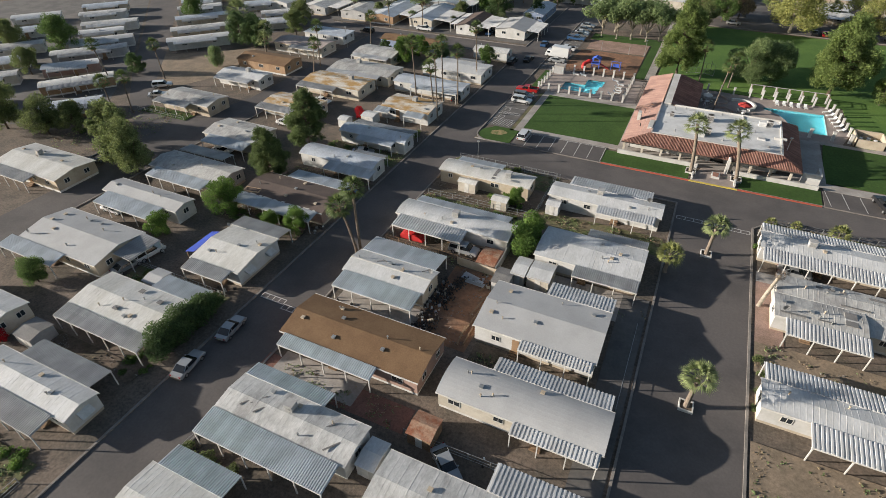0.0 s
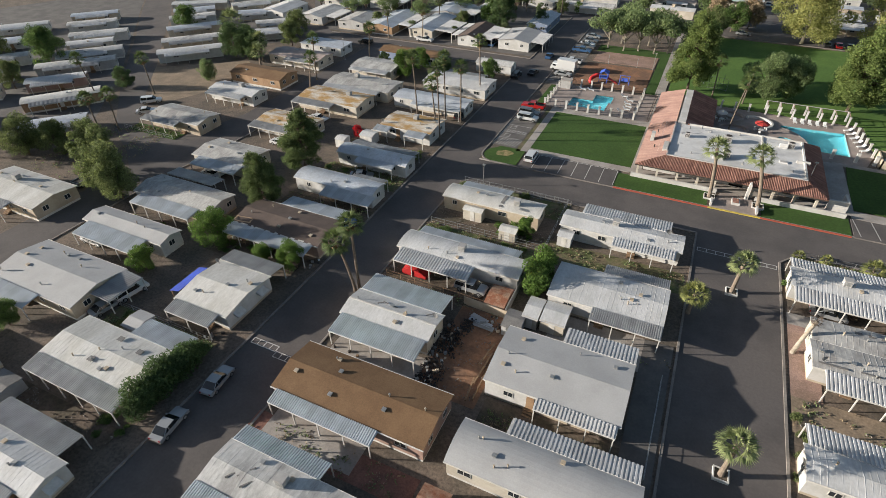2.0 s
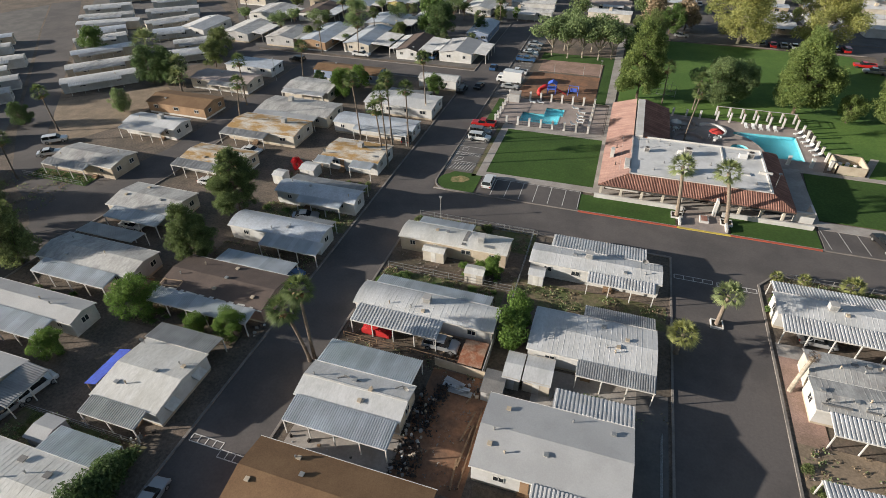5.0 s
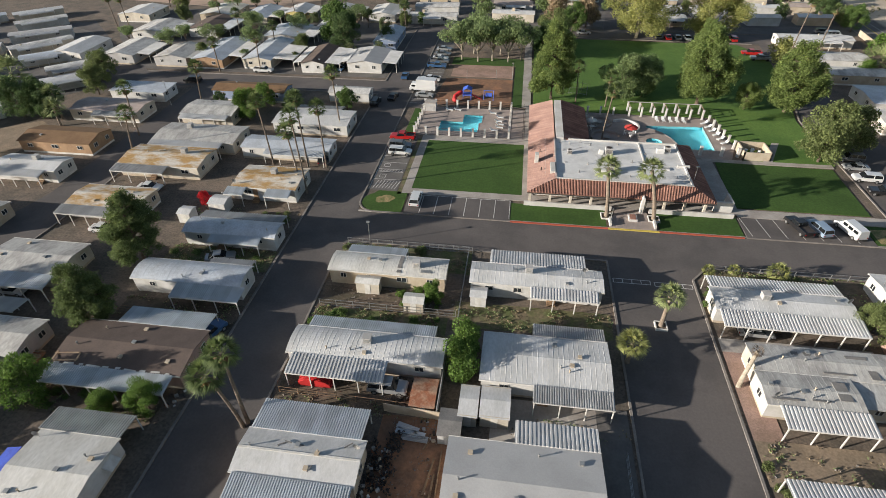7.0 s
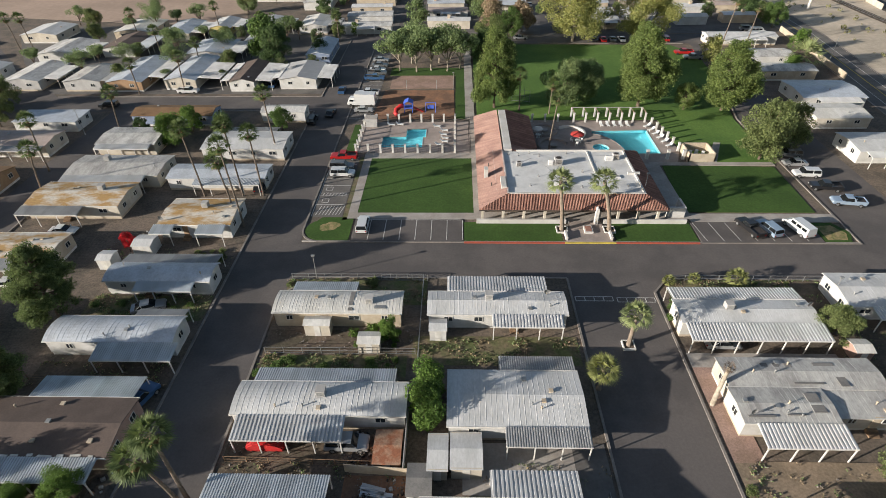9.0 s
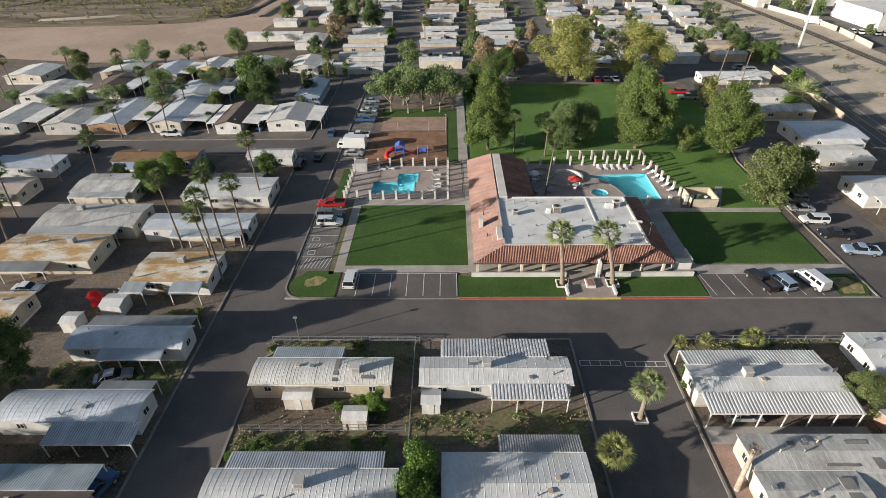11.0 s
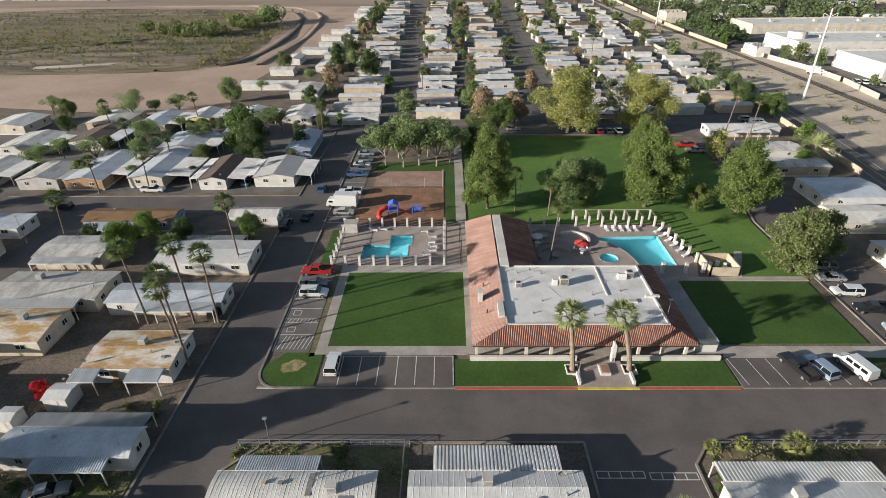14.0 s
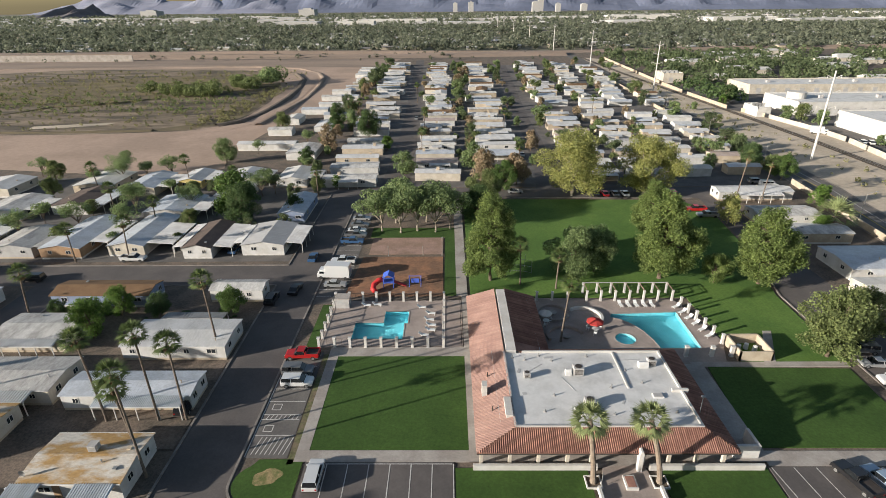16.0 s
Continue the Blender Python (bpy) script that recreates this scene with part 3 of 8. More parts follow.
sheet("deck_east", [(3.6, 128), (32.4, 128), (34.6, 134.4), (31.6, 148.6), (3.6, 149.4)], Z + 0.006, DECK, "pinkish concrete pool deck", [POOL_EAST, SPA], "pavement", 0.13)
sheet("play_soil", [(-33, 150.2), (-13.2, 150.2), (-13.4, 168.6), (-31.6, 168.6)], 0.1, DIRT_RED, "reddish soil of the playground")
sheet("court_soil", rect(-30.6, -13.4, 170, 179.4), 0.16, GRAVEL, "pinkish sand ball court with a timber border", thick=0.12)
# kerbs
for pts in (arc(-35.6, 104.6, 3.4, 180, 270, 8) + [(53, 101.15)], [(-39.0, 104.6), (-38.9, 209)], [(-36.5, 210.5), (60, 208.4)], [(53.2, 101), (53.2, 150), (59.2, 176)],
            [(-38.6, -60), (-38.6, 88), (-34.5, 92.1), (4.1, 92.1), (4.1, 60), (4.1, -60)], [(16.4, -60), (16.4, 89), (19, 92.1), (66, 92.1)], [(-47.9, -60), (-47.9, 155.2), (-89.7, 155.2), (-90.1, 90), (-92.5, 68.5), (-93.8, 21.2)], [(-47.9, 214), (-47.9, 164.6), (-118, 164.6)]):
    bm = bmesh.new()
    for p, q in zip(pts, pts[1:]):
        d = (Vector(q) - Vector(p)).normalized() * 0.15
        s = [(p[0] - d.y, p[1] + d.x), (q[0] - d.y, q[1] + d.x), (q[0] + d.y, q[1] - d.x), (p[0] + d.y, p[1] - d.x)]
        lo, hi = [bm.verts.new((x, y, 0)) for x, y in s], [bm.verts.new((x, y, 0.16)) for x, y in s]
        bm.faces.new(hi)
        for i in range(4):
            k = (i + 1) % 4
            bm.faces.new((lo[i], lo[k], hi[k], hi[i]))
    tagged(link("kerb", to_mesh("kerb", bm), KERB), "pale concrete kerb along the road", "kerb", kind="structure")
for x0, x1, m in ((-11.4, 5.2, REDLINE), (13.6, 27.2, REDLINE), (5.2, 13.6, YELLOWLINE)):
    tagged(link("kerb", to_mesh("kerb", box(x0, x1, 100.88, 101.23, 0, 0.172)), m), "painted kerb in front of the clubhouse", "kerb", kind="structure")
# parking lots
sheet("lot_west", rect(-30.4, -11.7, 101.2, 107.8), 0.17, ASPHALT, "asphalt parking bay with white lines", category="parking", thick=0.15)
sheet("lot_east", rect(27.6, 47.6, 101.2, 107.1), 0.17, ASPHALT, "asphalt parking bay with white lines", category="parking", thick=0.15)
sheet("lot_main_road", [(-38.6, 108.6), (-33.0, 108.6), (-33.0, 131.5), (-36.6, 133), (-38.6, 133)], 0.03, ASPHALT_OLD, "grey parking bay along the road", category="parking")
sheet("lot_north", rect(-38.6, -32.9, 147.6, 205), 0.03, ASPHALT_OLD, "grey parking bay along the road", category="parking")


def line(x0, y0, x1, y1, w=0.12, z=0.19, m=PAINTLINE):
    d = (Vector((x1, y1)) - Vector((x0, y0))).normalized() * w / 2
    sheet("road_marking", [(x0 - d.y, y0 + d.x), (x1 - d.y, y1 + d.x), (x1 + d.y, y1 - d.x), (x0 + d.y, y0 - d.x)], z, m, "painted line on asphalt", category="road marking")


for i in range(7):
    line(-27.6 + 2.66 * i, 101.6, -27.6 + 2.66 * i, 107.5)
line(-28, 107.5, -11.8, 107.5)
for i in range(7):
    line(28.6 + 2.75 * i, 101.6, 27.9 + 2.75 * i, 106.9)
for y in (112.6, 115.6, 116.6, 119.4, 122.2, 125, 127.8, 130.8, 150.5, 153.3, 156, 158.8, 161.5, 164.3, 167, 169.8, 172.5, 175.3, 178, 181, 184):
    line(-38.5, y, -33.2, y, z=0.05)
for i in range(8):
    line(-37.9 + 0.6 * i, 109.2, -37.3 + 0.6 * i, 112.2, z=0.05)
    line(-37.9 + 0.6 * i, 115.6, -37.6 + 0.6 * i, 116.6, z=0.05)
line(-38.55, 108.8, -38.55, 131, z=0.055)
for y in (113.9, 118.2):
    for a, b in (((-37.6, y - 0.6), (-36.4, y - 0.6)), ((-37.6, y + 0.6), (-36.4, y + 0.6)), ((-37.6, y - 0.6), (-37.6, y + 0.6)), ((-36.4, y - 0.6), (-36.4, y + 0.6))):
        line(*a, *b, z=0.05)
# speed humps: painted ladders across the lanes
for x0, x1, y in ((4.6, 10.0, 87.6), (10.6, 16.0, 87.4), (-47.2, -43.2, 42.4), (-43.0, -39.2, 41.6)):
    line(x0, y - 0.45, x1, y - 0.45, z=0.05)
    line(x0, y + 0.45, x1, y + 0.45, z=0.05)
    for i in range(5):
        u = x0 + (x1 - x0) * i / 4
        line(u, y - 0.45, u, y + 0.45, z=0.055)
# yards between the homes
YARDS = ((-24.4, -16.4, 44.5, 60, DIRT_RED, "bare reddish yard"), (-38, -18, 74, 81, DIRT_DARK, "dark bare yard"), (-37.6, -19, 72.6, 76.5, WEEDS, "weedy yard"), (-18.4, 3.4, 75, 80, WEEDS, "dry weedy yard"), (-38, -17, 86, 91.6, WEEDS, "weedy strip beside the road"),
         (-39.0, -18.0, 30.8, 34.2, BRICKPAVE, "red gravel yard"), (-37.1, -25.1, 31.5, 35.3, CONCRETE, "pale concrete patio"), (17, 36, 56.6, 62.2, DIRT_TAN, "bare tan soil yard"), (17, 20.4, 62, 77, GRAVEL, "pink gravel strip"), (17, 40, 75, 77.4, CONCRETE, "concrete carport slab"),
         (-37, -24.5, 43, 49, CONCRETE, "concrete carport slab"), (-12, 3.6, 58, 64, CONCRETE, "concrete patio slab"), (-15.6, 3.6, 43, 46.5, DIRT_DARK, "dark bare yard"), (0, 3.6, 30, 64, ASPHALT_OLD, "worn asphalt driveway"), (-38, -24, 60, 64.5, DIRT_DARK, "cluttered soil yard"),
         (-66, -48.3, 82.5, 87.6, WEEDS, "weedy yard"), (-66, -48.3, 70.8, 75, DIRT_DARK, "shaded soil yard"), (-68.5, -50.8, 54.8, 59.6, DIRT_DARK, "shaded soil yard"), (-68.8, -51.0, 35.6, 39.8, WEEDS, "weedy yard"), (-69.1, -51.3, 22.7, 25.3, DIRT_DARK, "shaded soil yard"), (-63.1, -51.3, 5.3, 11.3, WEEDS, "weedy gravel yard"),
         (-117.7, -103.2, 81.7, 85.1, LAWN, "grass island edge"), (-70, -48.3, 124, 128.6, DIRT, "bare soil yard"), (-70, -48.3, 110, 115.6, DIRT, "bare soil yard"), (19, 40, 88, 91.8, WEEDS, "planted strip beside the road"), (36, 66, 66, 91.6, DIRT_DARK, "bare yard"), (16.8, 40, 30, 46, DIRT_TAN, "bare tan soil yard"))
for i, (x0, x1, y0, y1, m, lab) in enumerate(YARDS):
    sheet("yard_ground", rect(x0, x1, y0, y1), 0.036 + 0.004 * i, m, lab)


# ---- mobile homes ----
def window_at(home, x, y, z, side, w=1.1, h=0.9):
    """A framed window just proud of a wall. side: s, n, e, w."""
    fr, pn = bmesh.new(), bmesh.new()
    t = 0.06
    for u0, u1, v0, v1 in ((-w / 2, w / 2, -h / 2, -h / 2 + t), (-w / 2, w / 2, h / 2 - t, h / 2), (-w / 2, -w / 2 + t, -h / 2, h / 2), (w / 2 - t, w / 2, -h / 2, h / 2), (-t / 2, t / 2, -h / 2, h / 2)):
        bx(fr, u0, u1, -0.06, 0.02, v0, v1)
    bx(pn, -w / 2 + 0.02, w / 2 - 0.02, -0.03, 0.01, -h / 2 + 0.02, h / 2 - 0.02)
    f = part("window", fr, TRIM, home, "white framed window")
    f.matrix_local = pose(x, y, z, 0, 0, {"s": 0, "n": 180, "e": 90, "w": -90}[side])
    part("pane", pn, PANE, f)


def roof_profile(half, eave, rise, shape, over):
    """Points across the roof from one eave to the other."""
    if shape == "arch":
        return [(-half - over + (2 * half + 2 * over) * i / 10, eave + rise * (1 - abs(i / 5 - 1) ** 2)) for i in range(11)]
    if shape == "flat":
        return [(-half - over, eave + 0.05), (half + over, eave + rise)]
    s = rise / half
    return [(-half - over, eave - s * over), (0, eave + rise), (half + over, eave - s * over)]


def roof_shell(bm, prof, ridge, cuts):
    """One roof skin over a profile; at each cut along the ridge the skin is raised by that much, which makes lapped seams."""
    put = (lambda a, u, z: (a, u, z)) if ridge == "x" else (lambda a, u, z: (u, a, z))
    rings = [[bm.verts.new(put(a, u, z + up)) for u, z in prof] + [bm.verts.new(put(a, u, z - 0.1)) for u, z in prof[::-1]] for a, up in cuts]
    for r, q in zip(rings, rings[1:]):
        for i in range(len(r)):
            k = (i + 1) % len(r)
            bm.faces.new((r[i], r[k], q[k], q[i]))
    bm.faces.new(rings[0])
    bm.faces.new(rings[-1])


def awning(home, cx, cy, a, eave, pitch=0.42):
    x0, x1, y0, y1, side, m = a[:6]
    x0, x1, y0, y1 = x0 - cx, x1 - cx, y0 - cy, y1 - cy
    hi, lo = eave + 0.02, eave - 0.3
    along_y = side in "sn"
    length, run = ((x1 - x0), (y1 - y0)) if along_y else ((y1 - y0), (x1 - x0))
    n = max(2, round(length / pitch))
    p = length / n
    # one pan: a flat trough with a raised rib, running down the slope
    bm = bmesh.new()
    rib = [(0, 0)]
    ribs = max(2, round(p / (0.4 if m is METAL_WHITE else 0.28)))
    for k in range(ribs):
        q = p / ribs
        rib += [(q * (k + u), w) for u, w in ((0.42, 0), (0.48, 0.11), (0.94, 0.11), (1.0, 0))]
    rib += [(p, -0.03), (0, -0.03)]
    prism(bm, rib, "y", 0, run)
    for v in bm.verts:
        v.co.z += hi - (hi - lo) * v.co.y / run
    pan = to_mesh("panel", bm)
    pan.materials.append(m)
    beam = bmesh.new()
    bx(beam, 0, length, run - 0.12, run + 0.02, lo - 0.16, lo - 0.035)
    bx(beam, 0, length, 0.02, 0.12, hi - 0.14, hi - 0.035)
    turn = {"n": pose(x0, y0, 0), "s": pose(x1, y1, 0, 0, 0, 180), "e": pose(x0, y1, 0, 0, 0, -90), "w": pose(x1, y0, 0, 0, 0, 90)}[side]
    awn = part("awning", beam, TRIM, home, a[6] if len(a) > 6 else "ribbed metal awning on posts")
    awn.matrix_local = turn
    for i in range(n):
        ob = new("panel", pan)
        ob.parent = awn
        ob.location = (i * p, 0, 0)
    k = max(2, round(length / 3.2) + 1)
    pm = bmesh.new()
    bx(pm, -0.06, 0.06, -0.06, 0.06, 0, lo - 0.16)
    post = to_mesh("post", pm)
    post.materials.append(TRIM)
    for i in range(k):
        ob = new("post", post)
        ob.parent = home
        ob.matrix_local = turn @ pose(0.15 + (length - 0.3) * i / (k - 1), run - 0.06, 0)


def home(x0, x1, y0, y1, roof, wall, label, eave=2.75, rise=0.55, ridge="x", shape="gable", awn=(), vents=3, cooler=None, seam=0.62, over=0.22, detail=2, group="mobile homes", rot=0.0, trim=TRIM):
    cx, cy = (x0 + x1) / 2, (y0 + y1) / 2
    rng = random.Random(round(cx * 31 + cy * 17))
    h = thing("mobile_home", cx, cy, label, "mobile home", group, rot=rot)
    hx, hy = (x1 - x0) / 2, (y1 - y0) / 2
    half, long = (hy, hx) if ridge == "x" else (hx, hy)
    prof = roof_profile(half, eave, rise, shape, over)
    # body up to the underside of the roof
    bm = bmesh.new()
    inner = [(u, z - 0.02) for u, z in roof_profile(half, eave, rise, shape, 0.0)]
    prism(bm, [(-half, 0.45)] + inner + [(half, 0.45)], ridge, -long, long)
    part("body", bm, wall, h)
    bm = bmesh.new()
    bx(bm, -hx + 0.06, hx - 0.06, -hy + 0.06, hy - 0.06, 0.0, 0.46)
    part("skirting", bm, trim if rng.random() < 0.6 else WALL_BEIGE, h)
    # roof shell with lapped seams
    bm = bmesh.new()
    e = long + over
    cuts = [(-e, 0.0)]
    if seam:
        n = round(2 * e / seam)
        for i in range(1, n):
            a = -e + 2 * e * i / n + rng.uniform(-0.03, 0.03)
            up = rng.uniform(0.4, 1.3) * (0.018 if shape == "arch" else 0.013)
            cuts += [(a - 0.04, 0.0), (a - 0.02, up), (a + 0.02, up), (a + 0.04, 0.0)]
    roof_shell(bm, prof, ridge, cuts + [(e, 0.0)])
    part("roof", bm, roof, h)
    if detail > 1 and cy < 112:
        for s in (-1, 1):
            bm = bmesh.new()
            u, z = prof[0] if s < 0 else prof[-1]
            if ridge == "x":
                bx(bm, -e - 0.02, e + 0.02, u - 0.03, u + 0.03, z - 0.17, z + 0.03)
            else:
                bx(bm, u - 0.03, u + 0.03, -e - 0.02, e + 0.02, z - 0.17, z + 0.03)
            part("eaves_trim", bm, trim, h)
    for a in awn:
        awning(h, cx, cy, a, eave, 0.84 if cy < 112 and cx > -67 else 1.6 if cx > -118 and cy < 190 else 3.2)

    def roof_z(u):
        for (u0, z0), (u1, z1) in zip(prof, prof[1:]):
            if u0 <= u <= u1:
                return z0 + (z1 - z0) * (u - u0) / (u1 - u0)
        return eave

    for i in range(vents if cy < 112 else 1):
        a, u = rng.uniform(-0.85, 0.85) * long, rng.uniform(-0.75, 0.75) * half
        z = roof_z(u)
        bm = bmesh.new()
        if rng.random() < 0.5:
            tube(bm, (0, 0, -0.1), (0, 0, 0.42), 0.07, n=7)
            tube(bm, (0, 0, 0.36), (0, 0, 0.48), 0.13, 0.1, n=7)
        else:
            bx(bm, -0.2, 0.2, -0.2, 0.2, -0.1, 0.16)
            bx(bm, -0.25, 0.25, -0.25, 0.25, 0.16, 0.22)
        v = part("roof_vent", bm, WALL_BEIGE if rng.random() < 0.5 else GALV, h)
        v.location = (a, u, z) if ridge == "x" else (u, a, z)
    if cooler:
        a, u = cooler[0] - cx, cooler[1] - cy
        z = roof_z(u if ridge == "x" else a)
        bm = bmesh.new()
        bx(bm, -0.5, 0.5, -0.5, 0.5, 0.12, 0.95)
        bx(bm, -0.54, 0.54, -0.54, 0.54, 0.95, 1.0)
        for sx in (-0.42, 0.42):
            for sy in (-0.42, 0.42):
                bx(bm, sx - 0.04, sx + 0.04, sy - 0.04, sy + 0.04, -0.15, 0.12)
        c = part("roof_cooler", bm, WALL_GREY, h, "boxy evaporative cooler on the roof")
        c.location = (a, u, z)
        bm = bmesh.new()
        for i in range(6):
            bx(bm, -0.4, 0.4, -0.53, -0.5, 0.22 + 0.11 * i, 0.27 + 0.11 * i)
        part("louvre", bm, GALV, c)
    # windows and a door on the sides that face the lanes
    if detail:
        n = max(2, int(2 * hx / 4.2)) if detail > 1 and cy < 160 else 2
        for i in range(n):
            x = -hx + 2 * hx * (i + 0.5) / n + rng.uniform(-0.4, 0.4)
            if abs(x) < hx - 0.8:
                window_at(h, x, -hy, 1.75, "s", rng.choice((0.9, 1.2, 1.5)), 0.85)
        for x, s in (((hx, "e"),) if cx < 8 else ((-hx, "w"),)):
            for y in ((0,) if hy < 2.6 else (-hy * 0.5, hy * 0.5)):
                window_at(h, x, y, 1.75, s, 1.1, 0.95)
        if cy < 112:
            bm = bmesh.new()
            bx(bm, -0.45, 0.45, -0.06, 0.02, 0, 2.0)
            d = part("door", bm, rng.choice((TRIM, WALL_BEIGE, WALL_TAN)), h, "house door up wooden steps")
            d.location = (rng.uniform(-0.3, 0.5) * hx, -hy, 0.5)
            bm = bmesh.new()
            for i in range(3):
                bx(bm, -0.6, 0.6, -1.0 + 0.3 * i, 0, 0.16 * i, 0.16 * (i + 1))
            part("steps", bm, WOOD, h).location = (d.location.x, -hy, 0)
    return h


def patch(h, x, y, w, d, z, material, label, rot=0.0):
    """A thin repair sheet lying on a roof of the home h, placed in world metres."""
    o = part("roof_patch", box(-w / 2, w / 2, -d / 2, d / 2, -0.05, 0.02), material, h, label)
    o.matrix_local = pose(x - h.location.x, y - h.location.y, z, 0, 0, rot)


W, P, D = METAL_WHITE, METAL_PALE, METAL_DULL
# block between the main road and the palm lane
h = home(-37.4, -20.2, 81.7, 85.8, ROOF_CREAM, WALL_BEIGE, "beige mobile home with a ribbed cream roof", 2.75, 0.4, shape="arch", awn=[(-35.8, -26.7, 86.0, 88.2, "n", P)], cooler=(-24.5, 83.4), seam=0.45)
for y, z in ((82.3, 2.99), (83.2, 3.13), (84.1, 3.16), (85.0, 3.06)):
    patch(h, -27.0, y, 0.6, 0.95, z, ROOF_DARK, "dark tar strip across the roof")
patch(h, -23.0, 82.6, 1.6, 0.9, 3.06, GALV, "grey metal repair sheet")
home(-16.4, 2.1, 81.6, 85.9, ROOF_WHITE, WALL_WHITE, "white mobile home with ribbed awnings on both sides", 2.75, 0.45, awn=[(-14.0, 0.1, 86.1, 89.6, "n", W), (-7.9, 1.5, 79.4, 81.4, "s", W)], cooler=(-8.2, 84.3))
home(-37.7, -18.4, 65.6, 69.9, ROOF_WHITE, WALL_WHITE, "white mobile home with a white ribbed arched roof", 2.75, 0.42, shape="arch", awn=[(-36.5, -19.8, 70.1, 72.3, "n", P), (-37.0, -24.9, 62.4, 65.4, "s", W)], cooler=(-28.0, 68.0))
home(-13.5, 1.5, 64.4, 71.8, ROOF_WHITE, WALL_WHITE, "wide white mobile home with a smooth white roof", 2.8, 0.5, awn=[(-7.5, 1.5, 72.0, 74.4, "n", D), (-7.4, 1.7, 62.0, 64.2, "s", D)], vents=5)
h = home(-37.6, -24.9, 49.6, 54.4, ROOF_WHITE, WALL_BEIGE, "worn mobile home with a patched white roof", 2.8, 0.5, awn=[(-37.6, -25.3, 54.6, 58.6, "n", P), (-37.4, -24.9, 46.1, 49.4, "s", P)], vents=5, seam=0)
part("ridge_cap", box(-6.5, 6.5, -0.13, 0.13, 3.27, 3.33), TRIM, h, "white ridge cap")
for x, y, w, r in ((-33.4, 52.9, 0.9, 30), (-32.8, 53.2, 0.8, -10), (-33.7, 52.3, 0.7, 80), (-31.4, 53.0, 1.0, 0), (-26.4, 53.6, 1.0, 40), (-29.6, 50.6, 0.8, 70)):
    patch(h, x, y, w, 0.12, 3.18, ROOF_DARK, "dark tar smear on the roof", r)
home(-16.0, -0.7, 47.0, 56.0, ROOF_GREY, WALL_WHITE, "white double-wide home with a plain grey roof", 3.1, 0.7, awn=[(-9.3, -0.5, 56.2, 59.2, "n", W), (-9.8, -0.8, 45.4, 46.8, "s", W)], vents=7, seam=0)
home(-38.1, -18.7, 36.1, 43.4, ROOF_BROWN, WALL_ROSE, "wide home with a brown shingle roof", 2.7, 0.75, awn=[(-37.4, -23.9, 34.1, 35.9, "s", P)], vents=8, seam=0)
home(-15.9, 2.6, 35.9, 41.2, ROOF_GREY, WALL_CREAM, "cream mobile home with a curved grey roof", 2.7, 0.6, shape="arch", awn=[(-11.4, 2.4, 41.4, 43.8, "n", W), (-6.9, 2.5, 34.3, 35.7, "s", W)], vents=6, seam=0)
h = home(-37.3, -20.5, 23.8, 28.5, ROOF_WORN, WALL_WHITE, "mobile home with a patched cream roof and ribbed awnings", 2.85, 0.35, awn=[(-37.4, -26.3, 28.7, 30.8, "n", P), (-37.5, -20.9, 20.4, 23.6, "s", P)], vents=4, cooler=(-29.3, 26.9))
for x, y in ((-34.3, 25.7), (-33.3, 26.3), (-32.3, 25.5), (-24.5, 26.5), (-22.7, 24.9)):
    patch(h, x, y, 0.18, 1.9, 3.12, ROOF_DARK, "dark tar streak on the roof", -38)
home(-38.2, -22.2, 10.1, 15.9, ROOF_CREAM, WALL_WHITE, "mobile home with a pale worn roof", 2.75, 0.4, awn=[(-37.7, -29.2, 16.1, 18.7, "n", P)], vents=3)
home(-16.9, -1.8, 21.2, 27.2, ROOF_WORN, WALL_WHITE, "mobile home with a pale weathered roof", 2.75, 0.4, awn=[(-6.7, 2.1, 27.4, 30.8, "n", W)], vents=3)
# east of the palm lane
home(17.0, 34.6, 80.3, 84.5, ROOF_WHITE, WALL_WHITE, "white mobile home with full-length ribbed awnings", 2.8, 0.4, awn=[(17.0, 34.5, 84.7, 87.4, "n", W), (17.2, 35.0, 77.3, 80.1, "s", W)], vents=4, cooler=(23.5, 82.6))
h = home(18.7, 28.8, 65.2, 69.7, ROOF_TARRED, WALL_WHITE, "white home with a weathered streaked roof", 2.8, 0.3, awn=[(19.8, 29.2, 62.2, 65.0, "s", W)], vents=5)
for x, y, w, d in ((27.2, 67.6, 1.4, 2.6), (20.6, 65.8, 3.0, 0.25), (24.4, 66.0, 2.0, 0.2)):
    patch(h, x, y, w, d, 3.06, ROOF_DARK, "dark tar repair patch")
h = home(19.0, 36.8, 69.9, 74.2, ROOF_TARRED, WALL_CREAM, "cream rear wing with a dark-streaked roof", 2.75, 0.3, vents=4, detail=1)
for x, y, w, d in ((24.0, 73.0, 0.8, 0.7), (25.4, 73.0, 0.7, 0.7), (26.8, 73.0, 0.8, 0.7), (31.0, 73.2, 2.4, 0.5), (32.0, 70.8, 1.0, 1.6), (28.0, 70.4, 3.4, 0.25)):
    patch(h, x, y, w, d, 2.93, ROOF_DARK, "dark tar repair patch")
home(29.2, 36.8, 66.2, 69.5, ROOF_TARRED, WALL_CREAM, "low rear extension with a patched roof", 2.4, 0.2, shape="flat", vents=2, detail=1)
home(17.2, 33.0, 49.0, 53.0, ROOF_WHITE, WALL_WHITE, "white mobile home with broad ribbed awnings", 2.8, 0.35, awn=[(17.4, 33.0, 53.2, 56.2, "n", W), (21.8, 33.0, 45.8, 48.8, "s", W)], vents=3)
home(40.4, 55.0, 83.6, 90.2, ROOF_WHITE, WALL_WHITE, "white mobile home with a pale roof", 2.8, 0.5, awn=[(43, 55, 81.2, 83.4, "s", W)])
